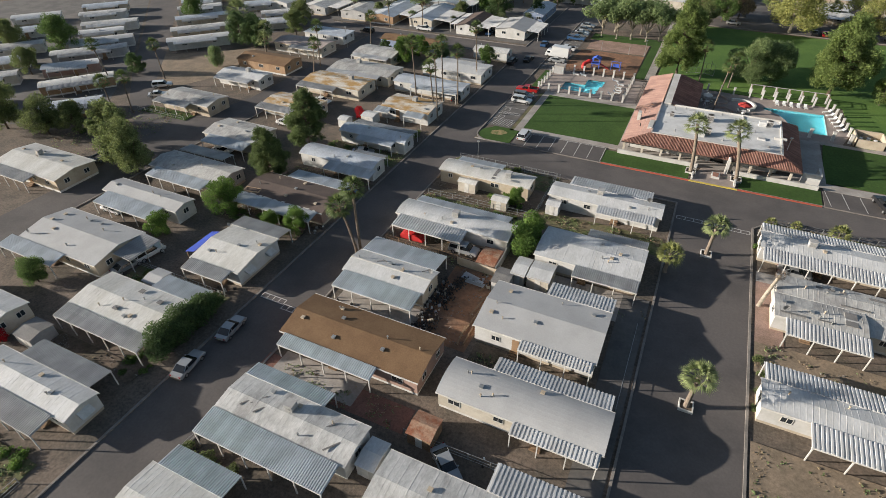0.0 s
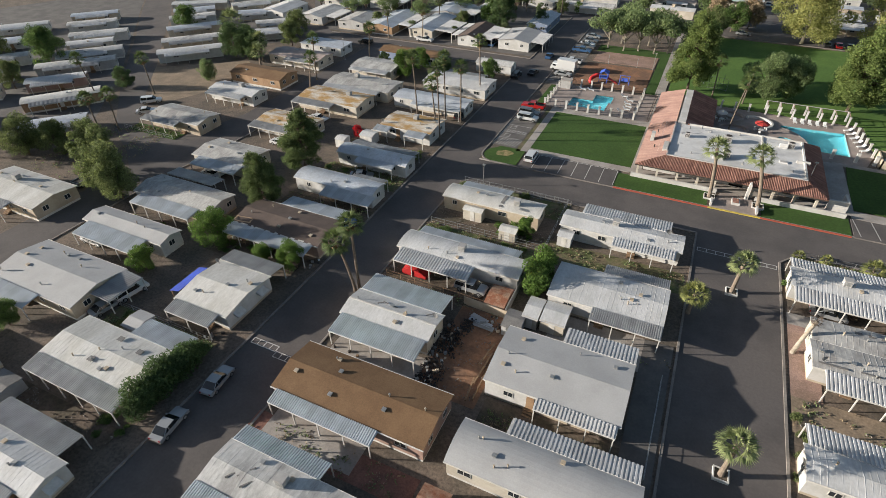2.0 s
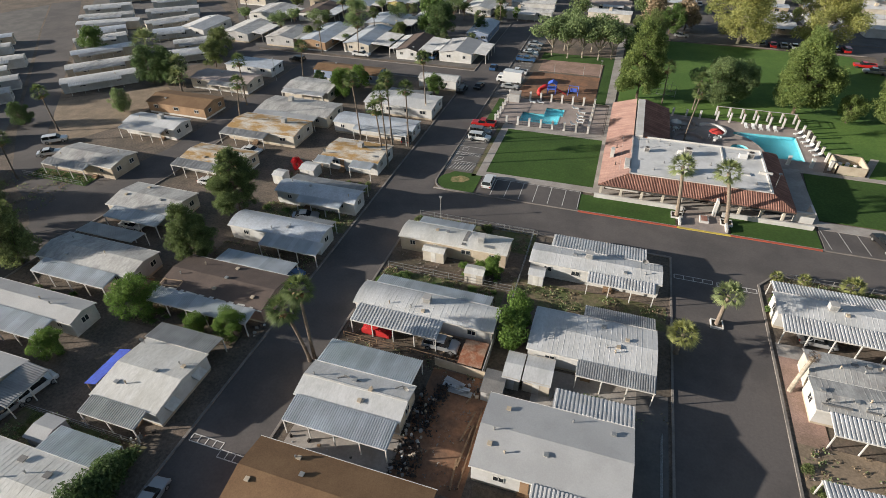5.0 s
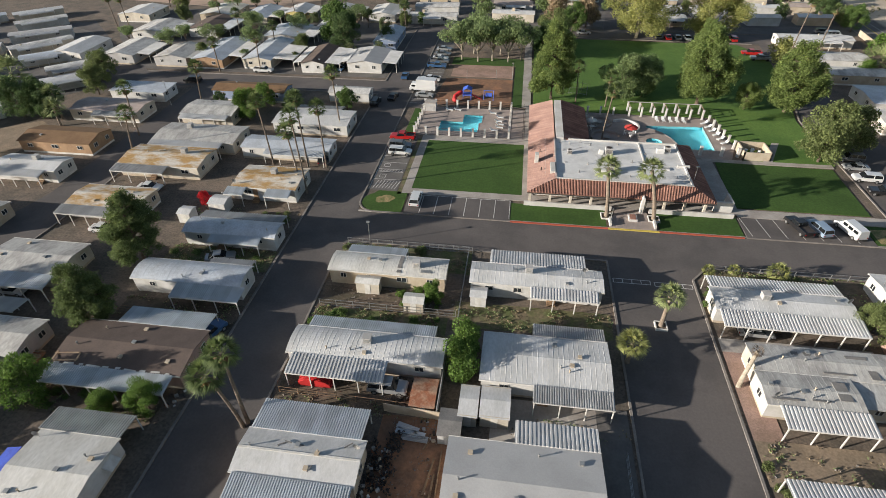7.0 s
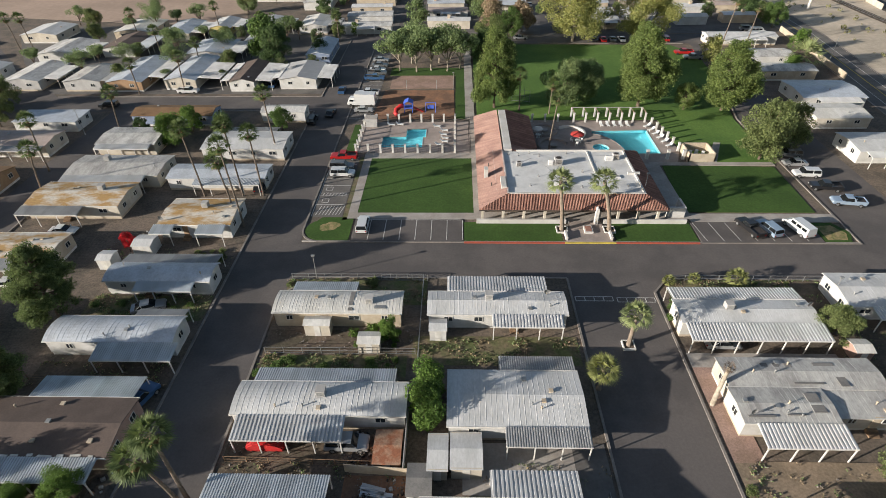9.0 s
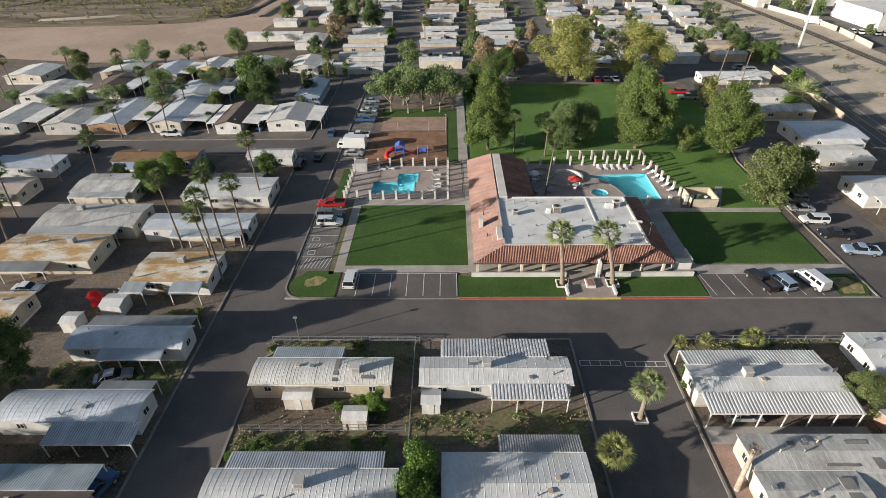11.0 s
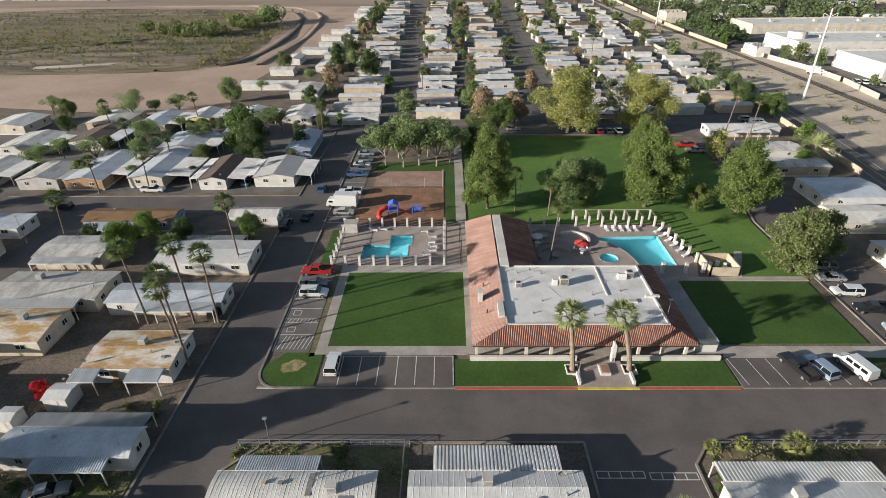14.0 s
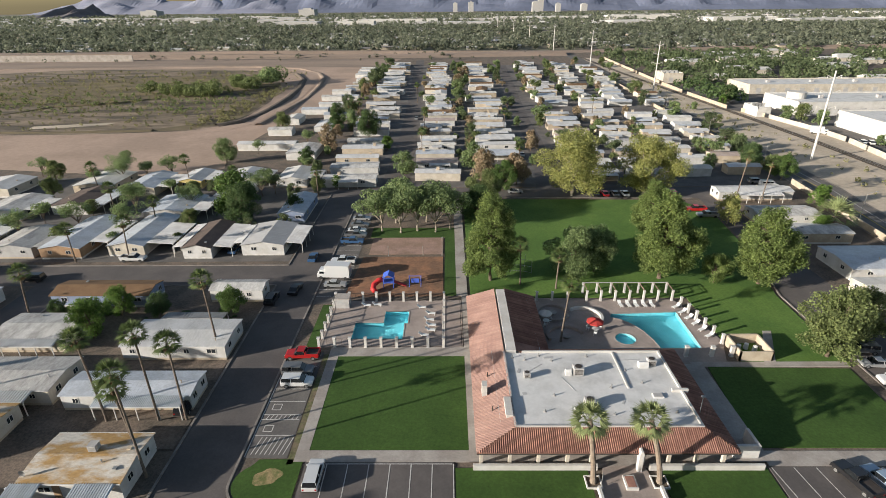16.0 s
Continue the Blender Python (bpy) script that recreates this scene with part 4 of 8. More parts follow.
home(40.0, 55.0, 66.0, 72.0, ROOF_WHITE, WALL_CREAM, "cream mobile home with a pale roof", 2.8, 0.5, awn=[(41, 55, 72.2, 74.6, "n", W)])
home(38.0, 55.0, 50.0, 55.5, ROOF_CREAM, WALL_CREAM, "cream mobile home with a pale roof", 2.8, 0.5, awn=[(40, 55, 47.4, 49.8, "s", W)])
# west of the main road, front row
home(-62.4, -50.4, 102.2, 110.0, ROOF_RUST, WALL_WHITE, "white home with a rust-stained roof", 2.8, 0.5, awn=[(-63.0, -59.4, 99.8, 102.0, "s", P), (-55.4, -50.8, 99.8, 102.0, "s", P)], cooler=(-55.9, 106.9), seam=0)
home(-64.0, -48.6, 88.0, 92.0, ROOF_BLUE, WALL_WHITE, "rounded white trailer with a pale metal roof", 2.7, 0.6, shape="arch", awn=[(-63.6, -48.9, 92.2, 94.6, "n", D), (-59.0, -50.5, 86.0, 87.8, "s", P)])
home(-65.5, -49.0, 76.2, 80.6, ROOF_BLUE, WALL_WHITE, "rounded white trailer with a pale blue-grey roof", 2.7, 0.6, shape="arch", awn=[(-56.0, -49.2, 80.8, 82.4, "n", D), (-58.2, -48.0, 73.2, 76.0, "s", P)])
h = home(-66.0, -49.2, 60.2, 67.4, ROOF_UMBER, WALL_ROSE, "wide home with a dark brown roof", 2.7, 0.6, awn=[(-62, -49.7, 67.6, 70.8, "n", P), (-66.0, -49.8, 57.4, 60.0, "s", P)], vents=6, seam=0)
for i, w in enumerate((0.7, 1.3, 0.5, 1.9, 0.8, 0.6, 1.5, 0.7, 1.1, 0.5)):
    patch(h, -65.2 + 1.62 * i, 60.12 + 0.06 * (i % 3), w, 0.22 + 0.06 * (i % 2), 2.74, TRIM, "ragged white flashing along the eave", 3 * (i % 3) - 3)
for x, y, w, d in ((-64.6, 61.5, 3.0, 0.16), (-64.2, 60.5, 3.0, 0.16), (-65.9, 61.0, 0.16, 1.3), (-62.9, 61.1, 0.16, 1.4)):
    patch(h, x, y, w, d, 2.84 + (y - 60) * 0.13, WOOD_PALE, "weathered board of a frame lying on the roof", 8)
home(-60.0, -51.1, 42.4, 51.2, ROOF_CREAM, WALL_WHITE, "white double-wide with a cream gabled roof", 2.8, 0.6, awn=[(-60.6, -51.0, 51.4, 54.4, "n", D), (-59.8, -52.0, 40.0, 42.2, "s", D)], vents=5, seam=0)
h = home(-67.7, -51.7, 28.2, 34.8, ROOF_CREAM, WALL_WHITE, "wide home with a streaked cream roof", 2.8, 0.5, awn=[(-60.1, -51.7, 35.0, 38.1, "n", P), (-67.7, -52.1, 25.6, 28.0, "s", D)], vents=6)
for x, y in ((-60.5, 29.8), (-59.9, 33.6), (-55.9, 33.0)):
    patch(h, x, y, 0.8, 0.7, 3.2, ROOF_DARK, "dark square roof patch")
for x in (-65.5, -63.7):
    patch(h, x, 27.2, 1.6, 0.3, 2.72, TRIM, "pale skylight strip")
home(-68.1, -51.0, 15.4, 19.3, ROOF_WHITE, WALL_WHITE, "white mobile home with a coated white roof", 2.8, 0.5, awn=[(-64.7, -52.4, 19.5, 22.4, "n", D), (-64.1, -52.7, 12.6, 15.2, "s", D)], vents=4)
# second row west
home(-89.1, -71.8, 35.0, 43.8, ROOF_GREY, WALL_BEIGE, "wide beige home with a grey shingle roof", 2.7, 0.8, awn=[(-90.6, -78.0, 32.2, 34.8, "s", P), (-71.6, -68.2, 38.0, 43.8, "e", D)], vents=8, seam=0)
home(-89.0, -73.0, 20.4, 25.6, ROOF_WHITE, WALL_CREAM, "cream mobile home with a white roof", awn=[(-87.0, -75.0, 18.0, 20.2, "s", W)])
home(-89.4, -73.4, 4.5, 9.7, ROOF_CREAM, WALL_CREAM, "cream mobile home with a pale roof")
home(-89.3, -71.9, 50.4, 54.4, ROOF_GREY, WALL_WHITE, "white home with a grey roof and panelled awning", 2.75, 0.5, awn=[(-87.8, -74.5, 46.9, 50.2, "s", P)], seam=0)
home(-89.1, -71.5, 60.4, 66.4, ROOF_TARRED, WALL_GREY, "grey home with a weathered tan roof", 2.75, 0.6, awn=[(-88.6, -77.3, 67.2, 70.2, "n", D), (-87.1, -73.5, 57.4, 60.2, "s", P)], seam=0)
home(-90.0, -77.0, 75.2, 82.6, ROOF_TARRED, WALL_CREAM, "home with a grey roof and open red carport", 2.75, 0.6, awn=[(-88.0, -77.0, 72.2, 75.0, "s", P)], seam=0)
home(-118.0, -100.2, 48.6, 56.8, ROOF_CREAM, WALL_BEIGE, "wide home with a cream gabled roof", 2.8, 0.6, awn=[(-117.4, -105.4, 46.0, 48.4, "s", D)], cooler=(-111.4, 53.7), vents=4)
home(-89.0, -75.6, 93.0, 99.6, ROOF_RUST, WALL_BEIGE, "home with a rust-stained roof and carport", 2.75, 0.5, awn=[(-89.4, -78, 90.4, 92.8, "s", D)], seam=0)
home(-88.8, -72.2, 107.8, 115.8, ROOF_RUST, WALL_CREAM, "cream home with an orange-stained roof", 2.8, 0.6, awn=[(-89, -78, 105.2, 107.6, "s", D)], cooler=(-77, 112.5), seam=0)
home(-67.6, -49.0, 117.6, 123.0, ROOF_BLUE, WALL_WHITE, "white home with a pale metal roof", 2.75, 0.45, awn=[(-62, -49.4, 115.4, 117.4, "s", P)])
home(-88.0, -70.0, 118.6, 126.6, ROOF_TARRED, WALL_CREAM, "cream home with a pale grey roof and carport", 2.8, 0.5, awn=[(-88, -72, 116.4, 118.4, "s", W)], cooler=(-82, 124))
home(-65.6, -48.6, 129.6, 137.6, ROOF_WHITE, WALL_WHITE, "wide white home with a ribbed white roof", 2.8, 0.5, awn=[(-63, -52, 137.8, 140.4, "n", D)], vents=4)
home(-89.0, -76.6, 131.8, 139.8, ROOF_WORN, WALL_CREAM, "pale green home with a worn white roof", 2.8, 0.5, awn=[(-88.6, -77, 129.8, 131.6, "s", W)])
home(-88.6, -69.8, 146.6, 152.6, ROOF_BROWN, WALL_BLUE, "blue-sided home with a brown shingle roof", 2.7, 0.7, vents=5, seam=0)
home(-58.6, -48.4, 148.4, 152.6, ROOF_WORN, WALL_WHITE, "small home with a worn grey roof")
home(-116.8, -99.6, 131.0, 138.4, ROOF_PINK, WALL_CREAM, "cream home with a worn pinkish roof", awn=[(-110, -99.6, 129.0, 130.8, "s", D)])
home(-115.0, -100.4, 143.6, 149.8, ROOF_BLUE, WALL_WHITE, "white home with a pale flat carport roof", 2.5, 0.25, shape="flat")
home(-114.1, -99.3, 85.6, 92.2, ROOF_TARRED, WALL_BEIGE, "beige corner home with a worn grey roof", 2.75, 0.6, awn=[(-114.7, -104.1, 83.4, 85.4, "s", D)])
home(-113.0, -99.4, 103.4, 108.8, ROOF_WHITE, WALL_WHITE, "white home with a white roof and open porch", 2.75, 0.5, awn=[(-112.4, -101, 101.0, 103.2, "s", W)], cooler=(-105, 106.5))
home(-116.4, -100.0, 114.6, 122.0, ROOF_BROWN, WALL_TAN, "brown manufactured home with a brown roof", 2.8, 0.8, vents=5, seam=0)
# rows north of the side street: ridges run away from it
for x0, x1, y0, y1, rf, wl, lab, aw in (
        (-60.0, -50.2, 169.8, 183.0, ROOF_GREY, WALL_WHITE, "white gabled home with a grey roof", [(-50.0, -46.2, 171, 182, "e", W), (-62.6, -60.2, 171, 182, "w", W)]),
        (-73.0, -66.4, 168.2, 184.0, ROOF_UMBER, WALL_WHITE, "white gabled home with a brown roof", [(-66.2, -62.0, 169, 183, "e", W), (-75.6, -73.2, 169, 183, "w", W)]),
        (-91.0, -82.6, 169.6, 189.0, ROOF_BLUE, WALL_CREAM, "cream gabled home with a pale roof", [(-82.4, -76.4, 171, 184, "e", W)]),
        (-106.0, -96.6, 168.2, 188.0, ROOF_BLUE, WALL_TAN, "home with a pale roof and brick porch", [(-96.4, -92.4, 172, 186, "e", W)]),
        # Grey on the next two homes stands in for porch and tree shade.
        (-118.0, -108.0, 168.6, 181.0, ROOF_TARRED, WALL_GREY, "home greyed to stand for shade, worn roof", [(-107.8, -104, 169, 178, "e", D)]),
        (-135.0, -125.0, 169.0, 184.0, ROOF_WORN, WALL_GREY, "home greyed to stand for shade, coated roof", [(-124.8, -121, 171, 182, "e", W)]),
        (-152.0, -142.0, 169.0, 184.0, ROOF_WHITE, WALL_WHITE, "white home with a coated roof", []),
        (-94.0, -82.0, 191.6, 205.4, ROOF_BLUE, WALL_GREY, "grey home with a pale blue roof", [(-81.8, -77.6, 193, 204, "e", W)]),
        (-122.6, -113.0, 197.0, 213.0, ROOF_UMBER, WALL_WHITE, "white home with a brown roof", [(-112.8, -108.6, 198, 211, "e", P)]),
        (-80.2, -71.4, 204.6, 217.0, ROOF_WHITE, WALL_WHITE, "white home with a pale roof", []),
        (-57.4, -50.4, 190.0, 206.0, ROOF_BLUE, WALL_BLUE, "blue-grey home with a pale roof", []),
        (-66.6, -57.0, 220.4, 234.0, ROOF_CREAM, WALL_WHITE, "white gabled home with a cream roof", [(-56.8, -53.0, 222, 232, "e", D)]),
        (-83.0, -73.4, 221.0, 233.0, ROOF_WHITE, WALL_CREAM, "cream home with a pale roof", [(-73.2, -69.4, 222, 232, "e", W)]),
        (-97.6, -90.0, 219.4, 231.6, ROOF_WHITE, WALL_YELLOW, "yellow gabled home with a white roof", [(-89.8, -86.8, 221, 231, "e", W)]),
        (-111.0, -101.6, 212.6, 228.6, ROOF_BLUE, WALL_CREAM, "cream home with a pale blue roof", [(-101.4, -97.0, 214, 227, "e", W)]),
        (-128.0, -116.0, 215.0, 230.0, ROOF_CREAM, WALL_BEIGE, "beige home with a cream roof", []),
        (-158.0, -146.0, 212.0, 225.0, ROOF_WHITE, WALL_CREAM, "cream home with a white roof and carport", []),
        (-140.0, -128.0, 192.0, 206.0, ROOF_WORN, WALL_WHITE, "white home with a worn roof", [(-127.8, -124, 194, 204, "e", W)])):
    home(x0, x1, y0, y1, rf, wl, lab, 2.8, 0.8, ridge="y", awn=aw, seam=0.9)
# long trailers standing askew along the north-west lane
rng = random.Random(5)
for x, y, n, rot, rf, wl in ((-131.0, 74.2, 13, 46, ROOF_BLUE, WALL_BEIGE), (-143.8, 85.2, 17, 51, ROOF_CREAM, WALL_TAN), (-156.2, 92.6, 14, 46, ROOF_WHITE, WALL_ROSE), (-163.0, 103.4, 20, 47, ROOF_WORN, WALL_GREY), (-169.2, 111.2, 19.5, 48, ROOF_GREY, WALL_GREY), (-182.8, 126.2, 17, 44, ROOF_WORN, WALL_WHITE), (-203.6, 107.6, 18, 50, ROOF_BLUE, WALL_WHITE), (-196.0, 134.0, 15, 46, ROOF_WORN, WALL_WHITE), (-176.6, 118.2, 13, 47, ROOF_WHITE, WALL_CREAM),
                            (-188.0, 97.1, 15, 48, ROOF_WORN, WALL_WHITE), (-178.5, 86.9, 13, 50, ROOF_BLUE, WALL_BEIGE), (-168.1, 76.9, 14, 49, ROOF_WORN, WALL_CREAM), (-156.6, 66.3, 14, 47, ROOF_CREAM, WALL_WHITE), (-205.0, 142.0, 15, 46, ROOF_BLUE, WALL_BEIGE), (-215.0, 122.0, 15, 48, ROOF_WHITE, WALL_WHITE),
                            (-141.8, 125.2, 18, 45.5, ROOF_WHITE, WALL_WHITE), (-149.6, 134.4, 18.5, 46.5, ROOF_WORN, WALL_BEIGE), (-159.4, 144.4, 17, 50, ROOF_BLUE, WALL_CREAM), (-169.6, 153.6, 15, 48, ROOF_WORN, WALL_WHITE), (-181.4, 169.4, 20, 33, ROOF_WHITE, WALL_CREAM), (-189.0, 176.2, 17.5, 36, ROOF_WORN, WALL_WHITE), (-176.0, 161.0, 14, 44, ROOF_BLUE, WALL_GREY),
                            (-132.4, 150.8, 12, 43, ROOF_WHITE, WALL_WHITE), (-138.0, 159.6, 12, 42, ROOF_WORN, WALL_CREAM), (-152.6, 167.4, 12, 39, ROOF_BLUE, WALL_WHITE), (-162.0, 178.0, 17.5, 50, ROOF_WORN, WALL_CREAM), (-171.4, 189.8, 18, 36, ROOF_GREY, WALL_WHITE), (-199.0, 187.0, 16, 38, ROOF_WHITE, WALL_WHITE)):
    home(x - n / 2, x + n / 2, y - 2.3, y + 2.3, rf, wl, "long trailer home with a pale worn roof", 2.7, 0.4, shape="arch", rot=rot, detail=1, seam=0.9, vents=2, awn=[(x - n * 0.4, x + n * 0.3, y - 4.4, y - 2.5, "s", rng.choice((W, D)))])
# trailers along the second slanting lane
for x, y, n, rot, rf, wl in ((-182.0, 203.0, 16, 45, ROOF_WORN, WALL_WHITE), (-192.0, 214.0, 16, 45, ROOF_WHITE, WALL_CREAM), (-206.0, 204.0, 14, 45, ROOF_BLUE, WALL_WHITE)):
    home(x - n / 2, x + n / 2, y - 2.3, y + 2.3, rf, wl, "long pale trailer home along a lane", 2.7, 0.4, rot=rot, detail=0, seam=0.9, vents=2, awn=[(x - n * 0.4, x + n * 0.3, y - 4.2, y - 2.5, "s", rng.choice((W, D)))])
# homes at the edge of the sand field
for x0, x1, y0, y1, rg, rf in ((-96, -73, 268, 273.6, "x", ROOF_WHITE), (-72.6, -62.0, 253.4, 268.6, "y", ROOF_WORN), (-92, -81.4, 294.6, 301, "x", ROOF_WORN), (-91, -84.0, 318, 331, "y", ROOF_CREAM), (-89.6, -75.6, 345, 352, "x", ROOF_BLUE), (-72.6, -64.6, 300, 316, "y", ROOF_WHITE), (-74.6, -60.6, 330, 336, "x", ROOF_BLUE), (-84.0, -70.0, 362, 368, "x", ROOF_WHITE), (-88.0, -76.0, 388, 394, "x", ROOF_WORN), (-86.0, -74.0, 410, 416, "x", ROOF_CREAM)):
    home(x0, x1, y0, y1, rf, WALL_WHITE, "white home with a pale roof by the sand", 2.8, 0.6, ridge=rg, seam=0, vents=1, detail=0)


# rows of homes north of the park, plainer with distance
def far_home(x0, x1, y0, y1, rf, wl, awn_m, label, rng):
    cx, cy = (x0 + x1) / 2, (y0 + y1) / 2
    h = thing("mobile_home", cx, cy, label, "mobile home", "northern homes", rot=rng.uniform(-3, 3) * (1 if cy < 320 else 3) + (180 if rng.random() < 0.35 else 0) + (90 if cy > 350 and rng.random() < 0.18 else 0))
    hx, hy = (x1 - x0) / 2, (y1 - y0) / 2
    prof = roof_profile(hy, 2.8, 0.5, "gable", 0.2)
    bm = prism(bmesh.new(), [(-hy, 0)] + [(u, z - 0.02) for u, z in roof_profile(hy, 2.8, 0.5, "gable", 0)] + [(hy, 0)], "x", -hx, hx)
    part("body", bm, wl, h)
    part("roof", prism(bmesh.new(), prof + [(u, z - 0.1) for u, z in prof[::-1]], "x", -hx - 0.2, hx + 0.2), rf, h)
    for k in range(2 if cy < 275 else 0):
        window_at(h, -hx + 2 * hx * (k + 0.5) / 2, -hy, 1.7, "s", 1.4, 0.9)
    if awn_m:
        a0, a1 = rng.uniform(-hx, 0), rng.uniform(0.2 * hx, hx)
        bm = prism(bmesh.new(), [(-hy - 2.4, 2.35), (-hy, 2.68), (-hy, 2.74), (-hy - 2.4, 2.41)], "x", a0, a1)
        part("awning", bm, awn_m, h)
        pm = to_mesh("post", box(-0.06, 0.06, -0.06, 0.06, 0, 2.36))
        pm.materials.append(TRIM)
        for k in range(3 if cy < 270 else 0):
            ob = new("post", pm)
            ob.parent = h
            ob.location = (a0 + 0.1 + (a1 - a0 - 0.2) * k / 2, -hy - 2.3, 0)
    if rng.random() < 0.5 and cy < 340:
        part("roof_cooler", box(-0.5, 0.5, -0.5, 0.5, 0, 0.95), WALL_BEIGE, h).location = (rng.uniform(-0.6, 0.6) * hx, 0.3, 3.2)
    return h


def fan(x, y):
    """The northern rows spread apart with distance."""
    return (x + 10) * (0.0008 if x < -10 else 0.0016) * max(0, y - 225)


def on_lane(y, x0):
    """Cross lanes keep the rows open."""
    return 279 < y < 288 and x0 < -33 or 366 < y < 382 and x0 < -33 or 338 < y < 357 and x0 > 20


rng = random.Random(11)
for x0, x1, ys, ye, step in ((-52.0, -35.6, 220.6, 590, 12.6), (-23.2, -8.8, 226.6, 592, 12.4), (-1.4, 14.4, 252, 592, 12.6), (29.0, 44.0, 226, 592, 13.2), (47.5, 60.5, 226, 592, 13.6), (64, 76, 230, 560, 13.8), (80, 92, 232, 400, 14.2), (-70, -58, 372, 560, 14.6)):
    y = ys
    while y < ye:
        d = rng.uniform(4.6, 6.6) if y < 330 else rng.uniform(4.6, 7.2)
        dx = rng.uniform(-0.8, 0.8) if y < 320 else rng.uniform(-2.8, 2.8)
        if on_lane(y, x0) or y > 300 and rng.random() < 0.08:
            y += step * 0.6
            continue
        dx += fan(x0, y)
        far_home(x0 + dx, x1 + dx + rng.uniform(-1.5, 0.5), y, y + d, rng.choice((ROOF_WHITE, ROOF_WHITE, ROOF_CREAM, ROOF_WORN, ROOF_BLUE, ROOF_PINK if y < 330 else ROOF_BROWN)), rng.choice((WALL_WHITE, WALL_CREAM, WALL_BEIGE, WALL_WHITE)), rng.choice((METAL_WHITE, METAL_WHITE, METAL_PALE, None)), rng.choice(("white mobile home with a pale roof", "pale mobile home with a front awning")), rng)
        y += step + (rng.uniform(-1, 1) if y < 320 else rng.uniform(-2.5, 3.5))
# homes beside the avenue, east of the park
home(66.6, 88.0, 206.2, 211.8, ROOF_WHITE, WALL_WHITE, "long white mobile home beside the avenue", awn=[(70, 84, 203.6, 205.8, "s", W)])
home(68.0, 84.0, 187.0, 194.4, ROOF_WORN, WALL_WHITE, "white home with a weathered roof")
home(69.0, 84.0, 175.0, 181.4, ROOF_WORN, WALL_BEIGE, "beige home with a weathered roof")
home(71.0, 86.0, 156.4, 167.8, ROOF_BLUE, WALL_WHITE, "wide white home with a pale blue roof", awn=[(74, 84, 154, 156.2, "s", W)])
home(68.0, 80.0, 144.6, 152.6, ROOF_CREAM, WALL_CREAM, "cream home with a pale roof")
home(68.0, 84.0, 128.4, 137.0, ROOF_WHITE, WALL_WHITE, "white home with a white roof", awn=[(69, 82, 126, 128.2, "s", W)])
home(69.0, 85.0, 110.0, 118.0, ROOF_WHITE, WALL_CREAM, "cream home with a white roof")


# ---- clubhouse ----
def tiled_slope(parent, name, p0, p1, q0, q1, material, cap=0.26, rows=True):
    """A tiled roof slope: an under-sheet between the eave p0-p1 and the top q0-q1, with barrel tile runs laid down it."""
    p0, p1, q0, q1 = (Vector(v) for v in (p0, p1, q0, q1))
    bm = bmesh.new()
    up = Vector((0, 0, -0.12))
    lo = [bm.verts.new(v) for v in (p0, p1, q1, q0)]
    un = [bm.verts.new(v + up) for v in (p0, p1, q1, q0)]
    bm.faces.new(lo)
    bm.faces.new(un[::-1])
    for i in range(4):
        k = (i + 1) % 4
        bm.faces.new((lo[i], un[i], un[k], lo[k]))
    slope = part(name, bm, material, parent)
    if not rows:
        return slope
    n = int((p1 - p0).length / cap)
    nrm = (p1 - p0).cross(q0 - p0).normalized()
    if nrm.z < 0:
        nrm = -nrm
    side = (p1 - p0).normalized()
    for i in range(n):
        f = (i + 0.5) / n
        a, b = p0.lerp(p1, f), None
        # tiles run straight up the slope: find where the run meets the hip or the top
        rise_dir = nrm.cross(side).normalized()
        if rise_dir.z < 0:
            rise_dir = -rise_dir
        t0 = (q0 - p0).dot(side)
        t1 = (q1 - p0).dot(side)
        s = (a - p0).dot(side)
        full = (q0 - p0).dot(rise_dir)
        length = full
        if t0 > 1e-3 and s < t0:
            length = full * s / t0
        end = (p1 - p0).length
        if t1 < end - 1e-3 and s > t1:
            length = full * (end - s) / (end - t1)
        if length < 0.25:
            continue
        b = a + rise_dir * length
        bm = bmesh.new()
        w = cap * 0.30
        ring = []
        for c in (a - rise_dir * 0.06, b):
            ring.append([bm.verts.new(c + side * (w * math.cos(math.pi * k / 4)) + nrm * (0.02 + w * 1.1 * math.sin(math.pi * k / 4))) for k in range(5)])
        for k in range(4):
            bm.faces.new((ring[0][k], ring[0][k + 1], ring[1][k + 1], ring[1][k]))
        bm.faces.new(ring[0])
        bm.faces.new(ring[1])
        part("tile_run", bm, material, slope)
    return slope


club = thing("clubhouse", 8, 118, "white stucco clubhouse with terracotta tile skirts and flat roof", "clubhouse")


def cl(bm):
    for v in bm.verts:
        v.co.x -= 8
        v.co.y -= 118
    return bm


def cpart(name, bm, m, label=""):
    return part(name, cl(bm), m, club, label)


def cslope(name, *pts, material=TILE, rows=True):
    return tiled_slope(club, name, *[(x - 8, y - 118, z) for x, y, z in pts], material, rows=rows)


cpart("wall", box(-5.6, 20.0, 110.6, 126.2, 0, 4.0), STUCCO)
cpart("wing_wall", box(-7.4, 2.2, 126.2, 144.8, 0, 3.4), STUCCO)
cpart("west_wall", box(-7.4, -5.6, 110.6, 126.2, 0, 3.2), STUCCO)
cpart("flat_roof", box(-3.6, 19.6, 109.7, 125.4, 4.0, 4.25), FLATROOF, "white coated flat roof")
